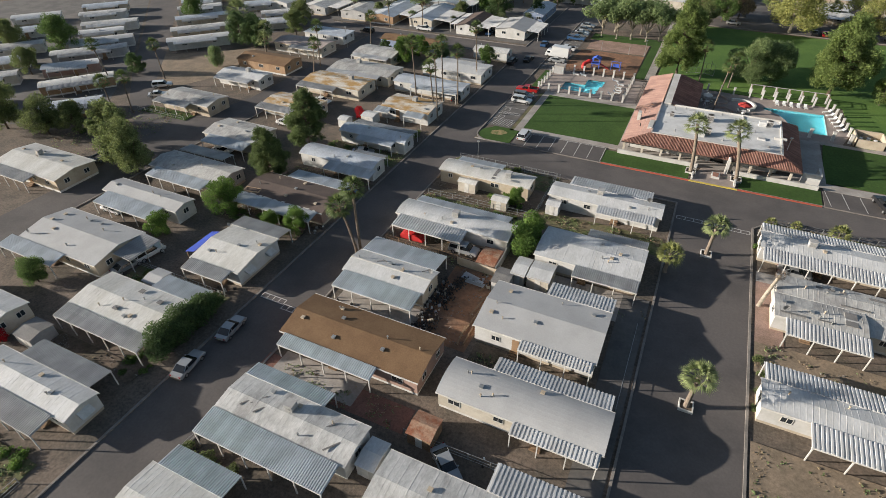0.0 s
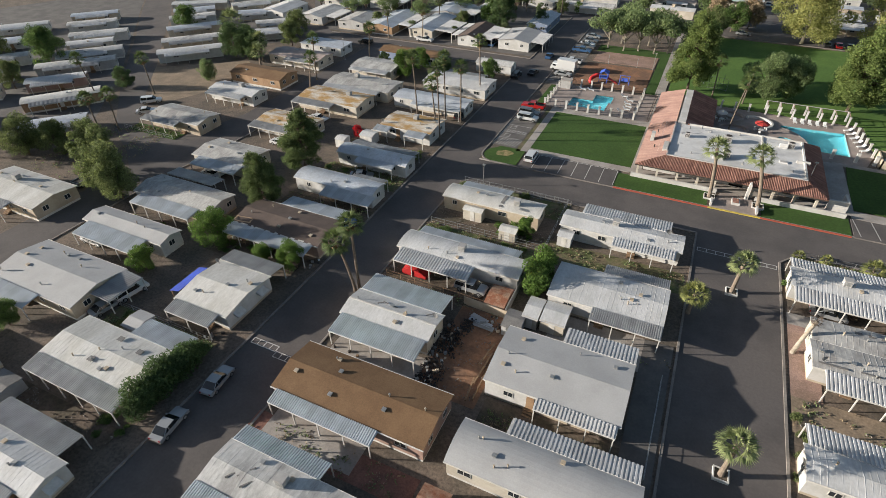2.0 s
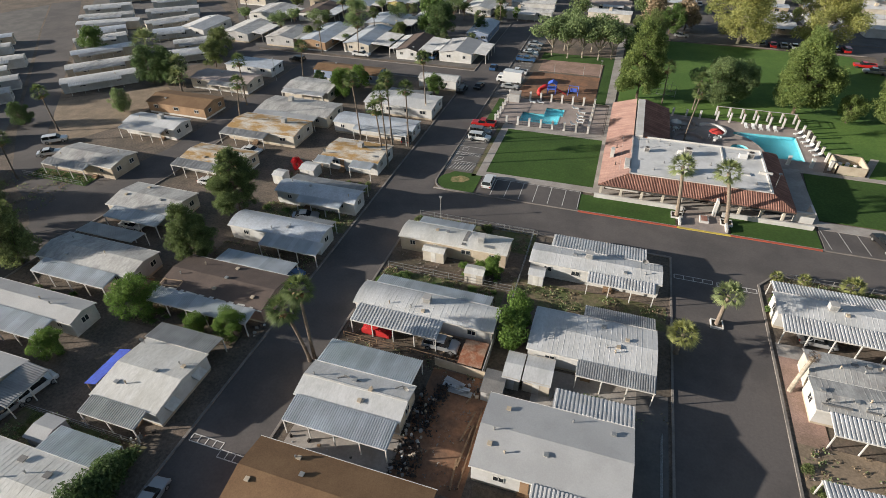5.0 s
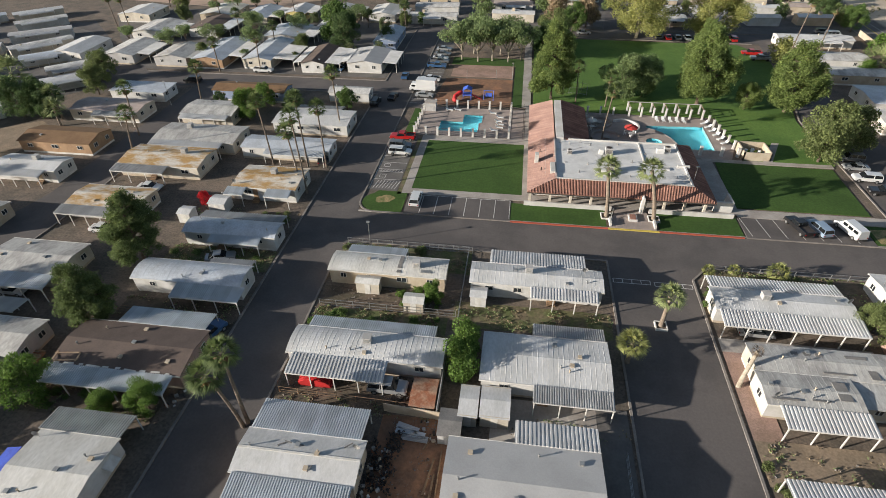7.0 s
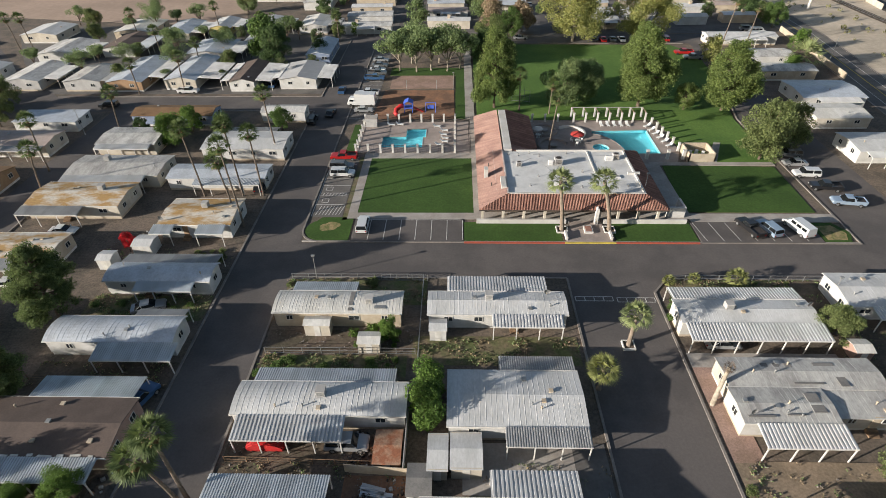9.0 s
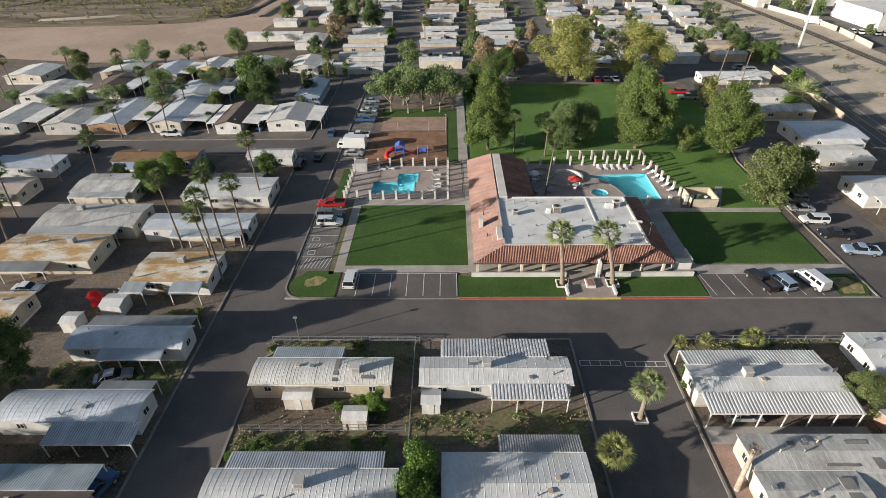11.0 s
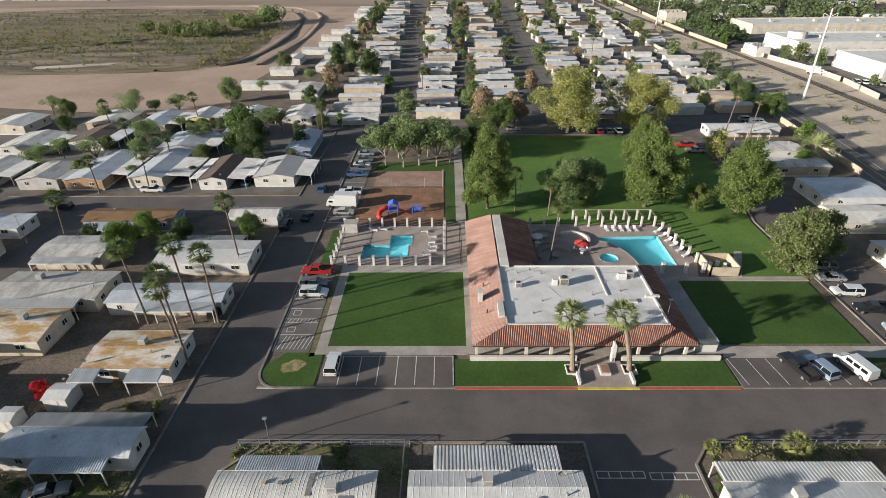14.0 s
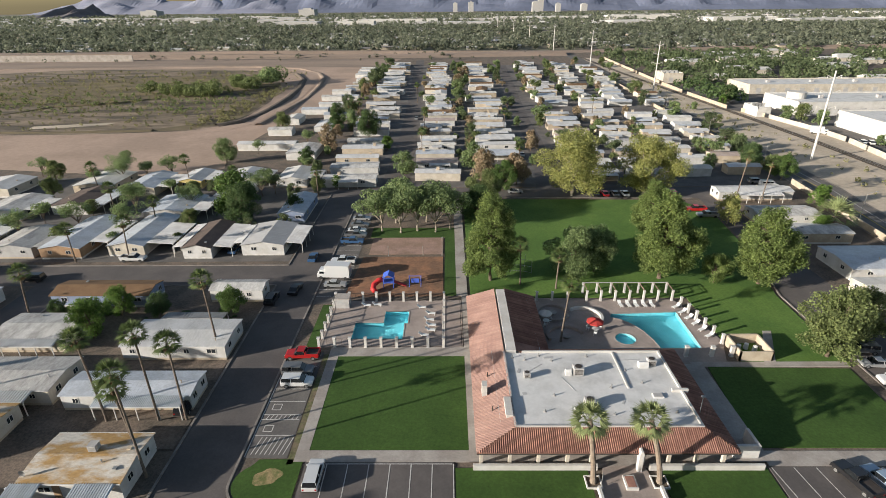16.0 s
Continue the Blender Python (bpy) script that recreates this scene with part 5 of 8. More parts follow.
for b in ((-3.9, -3.6, 109.4, 125.6, 3.8, 4.55), (19.6, 19.9, 109.4, 125.6, 3.8, 4.55), (-3.6, 19.6, 109.4, 109.7, 3.8, 4.55), (-1.0, 19.6, 125.4, 125.6, 3.8, 4.55), (-4.8, -3.9, 111.2, 114.8, 3.6, 4.75), (18.4, 20.6, 116.2, 116.6, 3.8, 4.7)):
    cpart("parapet", box(*b), STUCCO, "white parapet round the flat roof")
cpart("wing_parapet", box(-3.4, -1.9, 125.4, 144.6, 3.3, 4.75), STUCCO, "white parapet strip along the wing")
cpart("roof_ridge", box(12.6, 12.85, 117.0, 125.4, 4.25, 4.42), STUCCO)
# tile skirts: front, west, east, back and the wing's court side
cslope("roof_front", (-8.8, 106.6, 2.95), (23.4, 106.6, 2.95), (-4.2, 109.4, 4.35), (19.9, 109.4, 4.35))
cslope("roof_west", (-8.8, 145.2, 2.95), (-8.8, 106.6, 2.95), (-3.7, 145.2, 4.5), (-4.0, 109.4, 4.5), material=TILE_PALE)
cslope("roof_east", (23.4, 106.6, 2.95), (23.4, 128.2, 2.95), (19.9, 109.4, 4.35), (19.9, 125.6, 4.35))
cslope("roof_back", (23.4, 128.0, 2.95), (3.4, 128.0, 2.95), (19.9, 125.6, 4.35), (-1.4, 125.6, 4.35))
cslope("roof_court", (3.6, 128.0, 2.95), (3.6, 145.2, 2.95), (-1.9, 125.6, 4.6), (-1.9, 145.2, 4.6))
cpart("fascia", box(-8.8, 23.4, 106.62, 106.8, 2.6, 2.86), DARKTRIM)
for i, x in enumerate((-8.2, -4.6, -1.0, 2.6, 5.6, 12.0, 15.2, 18.6, 22.0)):
    cpart("column", box(x - 0.2, x + 0.2, 107.3, 107.7, 0.1, 2.75), WALL_CREAM)
for x0, x1 in ((-9.2, 6.2), (12.6, 26.8)):
    cpart("low_wall", box(x0, x1, 106.5, 106.85, 0.1, 0.95), STUCCO, "low white wall along the veranda")
for x in (-3.2, 0.6, 16.8, 20.6):
    cpart("window", box(x - 0.9, x + 0.9, 110.52, 110.62, 0.9, 2.3), PANE)
cpart("door", box(8.2, 10.6, 110.5, 110.62, 0.15, 2.4), CARGLASS, "dark glass entry doors")
bm = bmesh.new()
prism(bm, [(11.0, 0.1), (11.55, 0.1), (11.55, 3.0), (11.4, 3.4), (11.15, 3.4), (11.0, 3.0)], "y", 106.2, 107.0)
cpart("entry_pillar", bm, STUCCO, "tall white pillar beside the entry")
cpart("patio_wall", box(23.9, 27.0, 108.4, 108.8, 0.1, 2.2), STUCCO)
cpart("patio_wall", box(26.6, 27.0, 108.8, 111.6, 0.1, 2.2), STUCCO)
cpart("chimney", box(-7.6, -6.9, 116.4, 117.6, 3.0, 5.2), STUCCO, "white chimney on the tile slope")
for x, y in ((-6.6, 120.4), (-6.4, 113.2)):
    cpart("vent_pipe", tube(bmesh.new(), (x, y, 3.2), (x, y, 4.4), 0.09), DARKTRIM)


def roof_unit(x, y, s, label="pale air conditioning unit on a curb"):
    u = thing("air_conditioner", x, y, label, "air conditioner", "roof units", z=4.25)
    part("curb", box(-0.55 * s, 0.55 * s, -0.5 * s, 0.5 * s, 0, 0.14), GALV, u)
    part("casing", box(-0.6 * s, 0.6 * s, -0.55 * s, 0.55 * s, 0.14, 1.15 * s), WALL_GREY, u)
    part("fan_grille", tube(bmesh.new(), (0, 0, 1.15 * s), (0, 0, 1.2 * s), 0.42 * s, n=16), DARKTRIM, u)
    bm = bmesh.new()
    for i in range(6):
        bx(bm, -0.5 * s, 0.5 * s, -0.57 * s, -0.55 * s, 0.25 * s + 0.13 * i * s, 0.32 * s + 0.13 * i * s)
    part("louvre", bm, DARKTRIM, u)


roof_unit(6.4, 120.3, 1.15)
roof_unit(6.4, 113.4, 1.1)
roof_unit(-1.0, 119.6, 0.75)
roof_unit(17.6, 122.4, 0.95)
for x0, x1, y, z in ((4.6, 5.4, 120.3, 4.6), (4.2, 6.0, 112.2, 4.35), (15.6, 17.0, 122.0, 4.6)):
    duct = thing("roof_duct", (x0 + x1) / 2, y, "white boxed roof duct", "duct", "roof units", z=4.25)
    bm = prism(bmesh.new(), [(-0.5, 0), (0.5, 0), (0.4, 0.7), (-0.2, 0.9), (-0.5, 0.5)], "x", -(x1 - x0) / 2, (x1 - x0) / 2)
    part("duct_box", bm, FLATROOF, duct)
sk = thing("skylight", 16.2, 115.4, "small flat rooftop skylight", "skylight", "roof units", z=4.25)
part("kerb_frame", box(-0.7, 0.7, -0.45, 0.45, 0, 0.2), FLATROOF, sk)
part("pane", box(-0.6, 0.6, -0.35, 0.35, 0.2, 0.24), WALL_GREY, sk)


rng = random.Random(19)
for x, y in ((-2.6, 124.2), (-0.8, 123.6), (1.4, 124.6), (3.2, 123.4), (8.6, 124.4), (10.4, 117.2), (2.2, 115.6), (13.4, 121.0), (15.0, 118.2), (17.6, 112.2), (9.4, 111.8), (0.4, 112.4)):
    vp = thing("roof_vent", x, y, "small grey vent pipe on the white roof", "vent", "roof vents", z=4.25)
    part("pipe", tube(bmesh.new(), (0, 0, 0), (0, 0, rng.uniform(0.3, 0.6)), 0.09, n=8), GALV, vp)
    part("flashing", tube(bmesh.new(), (0, 0, 0), (0, 0, 0.05), 0.28, 0.14, 10), WALL_GREY, vp)
for x, y, w, d, r in ((0.6, 121.8, 2.6, 0.16, 38), (4.6, 118.0, 0.14, 3.4, 25), (14.8, 123.6, 3.2, 0.14, 4), (-1.8, 116.0, 0.6, 0.5, 10), (11.2, 114.2, 0.9, 0.3, 60), (2.8, 124.2, 1.4, 0.5, 5), (-2.0, 121.0, 1.0, 0.4, 70)):
    pt = cpart("roof_patch", box(8 - w / 2, 8 + w / 2, 118 - d / 2, 118 + d / 2, 0, 0.03), ROOF_GREY, "grey repair strip on the flat roof")
    pt.matrix_local = pose(x - 8, y - 118, 4.252, 0, 0, r)


# ---- pools ----
def pool(outline_pts, label, depth=1.3):
    p = thing("swimming_pool", 0, 0, label, "swimming pool")
    bm = bmesh.new()
    n = len(outline_pts)
    top = [bm.verts.new((x, y, 0.15)) for x, y in outline_pts]
    low = [bm.verts.new((x, y, -depth)) for x, y in outline_pts]
    for i in range(n):
        k = (i + 1) % n
        bm.faces.new((top[i], top[k], low[k], low[i]))
    edges = [bm.edges.get((low[i], low[(i + 1) % n])) for i in range(n)]
    bmesh.ops.triangle_fill(bm, use_beauty=True, edges=edges)
    part("basin", bm, POOLTILE, p)
    bm = bmesh.new()
    bmesh.ops.triangle_fill(bm, use_beauty=True, edges=outline(bm, outline_pts, 0.0))
    bmesh.ops.recalc_face_normals(bm, faces=bm.faces)
    if sum(q.normal.z for q in bm.faces) < 0:
        bmesh.ops.reverse_faces(bm, faces=bm.faces)
    mesh = bpy.data.meshes.new("water")
    bm.to_mesh(mesh)
    bm.free()
    w = link("water", mesh, WATER, p)
    w.visible_shadow = False
    tagged(w, "still turquoise water")
    bm = bmesh.new()
    for i in range(n):
        a, b = Vector((*outline_pts[i], 0)), Vector((*outline_pts[(i + 1) % n], 0))
        d = (b - a).normalized() * 0.16
        s = Vector((d.y, -d.x, 0))
        v = [bm.verts.new(c) for c in (a - s * 0.1 + Vector((0, 0, 0.13)), b - s * 0.1 + Vector((0, 0, 0.13)), b + s + Vector((0, 0, 0.13)), a + s + Vector((0, 0, 0.13)))]
        u = [bm.verts.new(c.co + Vector((0, 0, 0.055))) for c in v]
        bm.faces.new(u)
        for j in range(4):
            k = (j + 1) % 4
            bm.faces.new((v[j], v[k], u[k], u[j]))
    part("coping", bm, CONCRETE, p, "pale concrete coping")
    return p


pool(POOL_WEST, "L-shaped turquoise swimming pool in a concrete deck")
pool(POOL_EAST, "large turquoise swimming pool with a curved side")
pool(SPA, "small round spa pool in the deck", 0.9)


def pillar(x, y, h=2.1, w=0.42, group="white pillars"):
    p = thing("pillar", x, y, "square white stucco pillar on the deck edge", "pillar", group, z=0.1)
    part("shaft", box(-w / 2, w / 2, -w / 2, w / 2, 0, h), STUCCO, p)
    part("cap", box(-w / 2 - 0.06, w / 2 + 0.06, -w / 2 - 0.06, w / 2 + 0.06, h, h + 0.1), STUCCO, p)
    part("plinth", box(-w / 2 - 0.05, w / 2 + 0.05, -w / 2 - 0.05, w / 2 + 0.05, 0, 0.16), STUCCO, p)


def rail_run(x0, y0, x1, y1, h=1.7, z=0.1, step=1.25):
    """A thin steel fence between two points."""
    f = thing("fence", x0, y0, "thin steel fence between the pillars", "fence", "pool fences", z=z, rot=math.degrees(math.atan2(y1 - y0, x1 - x0)))
    n = math.hypot(x1 - x0, y1 - y0)
    for zz in (0.15, h):
        part("fence_rail", box(0, n, -0.02, 0.02, zz - 0.025, zz + 0.025), DARKTRIM, f)
    bar = to_mesh("fence_bar", box(-0.012, 0.012, -0.012, 0.012, -0.05, h))
    bar.materials.append(DARKTRIM)
    for i in range(int(n / step) + 1):
        ob = new("fence_bar", bar)
        ob.parent = f
        ob.location = (i * step, 0, 0)


for i in range(9):
    x = -34.1 + 2.63 * i
    pillar(x, 132.9, 1.9)
    pillar(x, 148.4, 1.9)
for i in range(1, 6):
    pillar(-34.1, 132.9 + 2.6 * i, 1.6)
    pillar(-13.06, 132.9 + 2.6 * i, 1.6)
for a in ((-34, 132.9, -13, 132.9), (-34, 148.4, -13, 148.4), (-34.1, 133, -34.1, 148.4), (-13.06, 133, -13.06, 148.4), (-10.0, 133, -10.0, 148.4)):
    rail_run(*a)
for i in range(7):
    pillar(14.6 + 2.75 * i, 148.2, 2.2, 0.36)
    pillar(14.6 + 2.75 * i, 151.4, 2.2, 0.36)
for i in range(3):
    pillar(5.0 + 3.0 * i, 148.6, 1.8, 0.4)
for i in range(6):
    pillar(32.0 + 0.42 * i, 146.2 - 2.5 * i, 1.9, 0.4)
for x, y in ((30.8, 130.2), (34.0, 130.2), (26.6, 130.2)):
    pillar(x, y, 1.9, 0.55)
for i in range(6):
    rail_run(14.6 + 2.75 * i, 151.4, 17.35 + 2.75 * i, 151.4, 2.2)
for i in range(0, 7, 2):
    rail_run(14.6 + 2.75 * i, 148.4, 14.6 + 2.75 * i, 151.2, 2.1)
pg = thing("pergola", 22.85, 149.8, "open white pergola of thin beams along the pool", "pergola", z=2.38)
part("beam", box(-8.4, 8.4, 1.55, 1.65, 0, 0.1), WALL_GREY, pg)
for i in range(7):
    part("rafter", box(-8.29 + 2.75 * i, -8.21 + 2.75 * i, -1.5, 1.5, 0.0, 0.08), WALL_ROSE, pg)
# seating rings of the court
for cx, cy, r in ((7.2, 143.4, 3.0), (8.2, 135.6, 3.4), (12.8, 142.0, 3.4)):
    ring = thing("seat_ring", cx, cy, "curved pale concrete bench round a fire bowl", "bench", "court rings", z=0.14)
    a0, a1 = (0, 345) if r == 3.0 else ((20, 200) if cx == 8.2 else (-60, 130))
    outer, inner = arc(0, 0, r, a0, a1, 22), arc(0, 0, r - 0.45, a0, a1, 22)
    bm = bmesh.new()
    rows = [[bm.verts.new((*p, z)) for p, z in ((outer[i], 0), (outer[i], 0.55), (inner[i], 0.55), (inner[i], 0))] for i in range(23)]
    for v, u in zip(rows, rows[1:]):
        for j in range(3):
            bm.faces.new((v[j], u[j], u[j + 1], v[j + 1]))
    bm.faces.new(rows[0])
    bm.faces.new(rows[-1])
    part("bench_ring", bm, STUCCO if cx > 12 else DECK, ring)
    if cx < 12:
        part("fire_bowl", tube(bmesh.new(), (0, 0, 0), (0, 0, 0.5), 0.5, 0.8, 14), CONCRETE, ring)


def lounger(x, y, rot, m=WHITEPLASTIC):
    o = thing("sun_lounger", x, y, "white plastic sun lounger on the deck", "lounger", "pool loungers", z=0.15, rot=rot)
    part("seat", box(-0.32, 0.32, -0.95, 0.35, 0.3, 0.36), m, o)
    b = part("backrest", box(-0.32, 0.32, 0, 0.65, 0, 0.05), m, o)
    b.matrix_local = pose(0, 0.34, 0.33, 40)
    for sx in (-0.28, 0.28):
        for sy in (-0.85, 0.3):
            part("leg", box(sx - 0.025, sx + 0.025, sy - 0.025, sy + 0.025, 0, 0.3), m, o)


for i in range(6):
    lounger(31.0 + 0.4 * i, 145.6 - 1.95 * i, -60)
for i in range(5):
    lounger(20.6 + 1.5 * i, 146.4, 5)
for x, y in ((-15.6, 143.4), (-15.8, 141.2), (-15.4, 139.4), (-15.5, 137.8), (-28.0, 146.4), (-26.0, 146.6), (-17.4, 145.6), (-16.6, 136.2)):
    lounger(x, y, 80)


def parasol(x, y, m, label, r=1.5):
    o = thing("parasol", x, y, label, "parasol", z=0.15)
    part("pole", tube(bmesh.new(), (0, 0, 0), (0, 0, 2.5), 0.03), GALV, o)
    part("base", tube(bmesh.new(), (0, 0, 0), (0, 0, 0.12), 0.3, 0.25, 12), CONCRETE, o)
    bm = bmesh.new()
    apex = bm.verts.new((0, 0, 2.75))
    rim = [bm.verts.new((r * math.cos(0.7854 * i), r * math.sin(0.7854 * i), 2.15)) for i in range(8)]
    low = [bm.verts.new((v.co.x, v.co.y, 1.98)) for v in rim]
    for i in range(8):
        k = (i + 1) % 8
        bm.faces.new((apex, rim[i], rim[k]))
        bm.faces.new((rim[i], low[i], low[k], rim[k]))
    part("canopy", bm, m, o)
    t = thing("patio_table", x + 0.2, y - 0.1, "round patio table under the parasol", "table", z=0.15)
    part("tabletop", tube(bmesh.new(), (0, 0, 0.7), (0, 0, 0.74), 0.6, n=14), WHITEPLASTIC, t)
    for i in range(4):
        a = 0.785 + 1.5708 * i
        part("leg", tube(bmesh.new(), (0.45 * math.cos(a), 0.45 * math.sin(a), 0), (0.35 * math.cos(a), 0.35 * math.sin(a), 0.7), 0.025, n=6), WHITEPLASTIC, t)
    for i in range(3):
        a = 2.1 * i + 0.4
        c = thing("patio_chair", x + 1.15 * math.cos(a), y + 1.15 * math.sin(a), "white plastic patio chair at the table", "chair", "patio chairs", z=0.15, rot=math.degrees(a) - 90)
        part("seat", box(-0.24, 0.24, -0.24, 0.24, 0.4, 0.45), WHITEPLASTIC, c)
        part("backrest", box(-0.24, 0.24, 0.2, 0.25, 0.45, 0.9), WHITEPLASTIC, c)
        for sx in (-0.2, 0.2):
            for sy in (-0.2, 0.2):
                part("leg", box(sx - 0.02, sx + 0.02, sy - 0.02, sy + 0.02, 0, 0.4), WHITEPLASTIC, c)


parasol(13.4, 137.4, CANVAS_RED, "open red canvas parasol beside the pool")
parasol(5.2, 140.2, STUCCO, "open pale canvas parasol in the court", 1.2)
# walled equipment yard behind the pool
eq = thing("equipment_yard", 37.2, 131.4, "pale block-walled pump yard beside the pool", "enclosure")
for b in ((-2.6, 2.8, -2.6, -2.35), (-2.6, 2.8, 2.4, 2.65), (-2.6, -2.35, -2.6, 2.65), (2.55, 2.8, -2.6, 2.65)):
    part("yard_wall", box(*b, 0, 1.9), WALL_BEIGE, eq)
for x, y in ((-1.2, 0.6), (0.2, 0.9), (1.3, 0.2)):
    part("pump_tank", tube(bmesh.new(), (x, y, 0), (x, y, 1.1), 0.4, 0.34, 12), WHITEPLASTIC, eq)
hut = thing("pool_hut", -32.4, 146.6, "small pale block hut at the pool fence", "hut", z=0.15)
part("hut_wall", box(-1.3, 1.3, -1.0, 1.0, 0, 2.0), WALL_GREY, hut)
part("hut_roof", box(-1.4, 1.4, -1.1, 1.1, 2.0, 2.12), CONCRETE, hut)
# playground
pl = thing("play_tower", -24.4, 154.6, "red and blue playground tower with slides", "playground")
for x in (-1.0, 1.0):
    for y in (-1.0, 1.0):
        part("post", box(x - 0.07, x + 0.07, y - 0.07, y + 0.07, 0, 2.7), BLUEPLASTIC, pl)
part("platform", box(-1.1, 1.1, -1.1, 1.1, 1.3, 1.42), BLUEPLASTIC, pl)
bm = bmesh.new()
prism(bm, [(-1.15, 2.6), (0, 3.2), (1.15, 2.6), (1.15, 2.52), (0, 3.1), (-1.15, 2.52)], "y", -1.15, 1.15)
part("roof", bm, BLUEPLASTIC, pl)
bm = bent_tube(bmesh.new(), [(-1.0, -0.4, 1.9), (-2.0, -0.6, 1.7), (-2.9, -1.4, 1.2), (-3.0, -2.4, 0.7), (-2.4, -3.0, 0.4)], [0.55] * 5, 10)
part("tube_slide", bm, REDPAINT, pl, "red tube slide", True)
bm = bmesh.new()
prism(bm, [(1.0, 1.35), (3.6, 0.25), (3.6, 0.1), (1.0, 1.2)], "y", -0.4, 0.4)
part("slide", bm, REDPAINT, pl, "red open slide")
sw = thing("swing_frame", -19.0, 154.8, "blue playground climbing frame", "playground")
for x in (-1.2, 1.2):
    for y in (-0.8, 0.8):
        part("leg", tube(bmesh.new(), (x, y, 0), (x, y * 0.2, 2.3), 0.06), BLUEPLASTIC, sw)
part("crossbar", tube(bmesh.new(), (-1.3, 0, 2.3), (1.3, 0, 2.3), 0.07), BLUEPLASTIC, sw)
part("panel", box(-0.8, 0.8, -0.05, 0.05, 0.8, 1.7), BLUEPLASTIC, sw)
for x in (-26, -18):
    vp = thing("net_post", x, 169.2, "thin steel ball-court post", "post", "court posts")
    part("shaft", tube(bmesh.new(), (0, 0, 0), (0, 0, 2.6), 0.06), GALV, vp)


# ---- plants ----
def leaf_mesh(name, n, blobs, size, seed, material, slim=0.55, shell=0.55, loose=0.0):
    """Many small leaf clumps, each a bent kite, scattered over the outer part of several blobs."""
    r = np.random.default_rng(seed)
    c = np.array([b[:3] for b in blobs], float)
    rad = np.array([b[3:6] if len(b) > 4 else (b[3],) * 3 for b in blobs], float)
    wt = rad.prod(1) ** 0.667
    k = r.choice(len(blobs), n, p=wt / wt.sum())
    d = r.normal(size=(n, 3))
    d /= np.linalg.norm(d, axis=1)[:, None]
    depth = shell + (1.06 - shell) * r.random(n) ** 0.6
    pos = c[k] + d * rad[k] * depth[:, None] + r.normal(size=(n, 3)) * loose
    nrm = d + r.normal(size=(n, 3)) * 0.75
    nrm /= np.linalg.norm(nrm, axis=1)[:, None]
    t = np.cross(nrm, r.normal(size=(n, 3)))
    t /= np.linalg.norm(t, axis=1)[:, None]
    b = np.cross(nrm, t)
    s = (size * r.uniform(0.55, 1.35, n))[:, None]
    quad = np.stack([pos - t * s, pos - b * s * slim + nrm * s * 0.18, pos + t * s, pos + b * s * slim + nrm * s * 0.18], 1).reshape(-1, 3)
    quad[:, 2] = np.maximum(quad[:, 2], 0.05)
    mesh = bpy.data.meshes.new(name)
    mesh.from_pydata(quad.tolist(), [], np.arange(4 * n).reshape(-1, 4).tolist())
    mesh.materials.append(material)
    return mesh


KINDS = {}


def tree_blobs(kind, rng):
    if kind == "pine":  # tall and full, of flat leaf clumps with gaps
        out = []
        for i in range(110):
            f = (i + 0.5) / 110
            z = 3.0 + 13.6 * f
            w = 4.7 * math.sin(math.pi * (0.22 + 0.72 * f)) ** 0.62 * (1.12 - 0.32 * f) * (1 + 0.16 * math.sin(5.1 * f + i * 2.4))
            a = 2.39996 * i + rng.uniform(-0.7, 0.7)
            q = rng.uniform(0.4, 1.04) ** 0.75
            r = max(0.55, w * rng.uniform(0.13, 0.32))
            out.append((w * q * math.cos(a), w * q * math.sin(a), z + rng.uniform(-0.6, 0.6), r, r, max(0.5, r * rng.uniform(0.6, 0.95))))
        for i in range(5):  # a few leaders above the crown
            out.append((rng.uniform(-1.4, 1.4), rng.uniform(-1.4, 1.4), 16.4 + rng.uniform(0, 1.0), 0.6, 0.6, 0.9))
        return out, 17.5
    if kind == "shade":  # flat broad crown on thin leaning limbs
        return [(rng.uniform(-3.4, 3.4), rng.uniform(-2.6, 2.6), rng.uniform(5.4, 8.2), rng.uniform(1.3, 2.1), rng.uniform(1.3, 2.1), rng.uniform(0.9, 1.4)) for i in range(17)], 9
    if kind == "airy":
        return [(rng.uniform(-1, 1) * 4.6, rng.uniform(-1, 1) * 4.6, rng.uniform(4, 16), rng.uniform(1.2, 2.3)) for i in range(24)], 18
    if kind == "hedge":
        return [(rng.uniform(-0.8, 0.8), rng.uniform(-1.6, 1.6), rng.uniform(1.0, 4.2), rng.uniform(0.9, 1.4)) for i in range(16)], 5
    if kind == "bush":
        return [(rng.uniform(-0.8, 0.8), rng.uniform(-0.8, 0.8), rng.uniform(0.4, 1.2), rng.uniform(0.4, 0.8)) for i in range(9)], 1.8
    out = []
    for i in range(40):  # round, with an uneven outline
        a, f = rng.uniform(0, 6.28), rng.random()
        z = 1.7 + 7.0 * f
        w = 3.9 * math.sin(math.pi * (0.2 + 0.72 * f)) ** 0.7
        q = rng.uniform(0.3, 1.08)
        out.append((w * q * math.cos(a), w * q * math.sin(a), z, rng.uniform(0.6, 1.5)))
    return out, 10


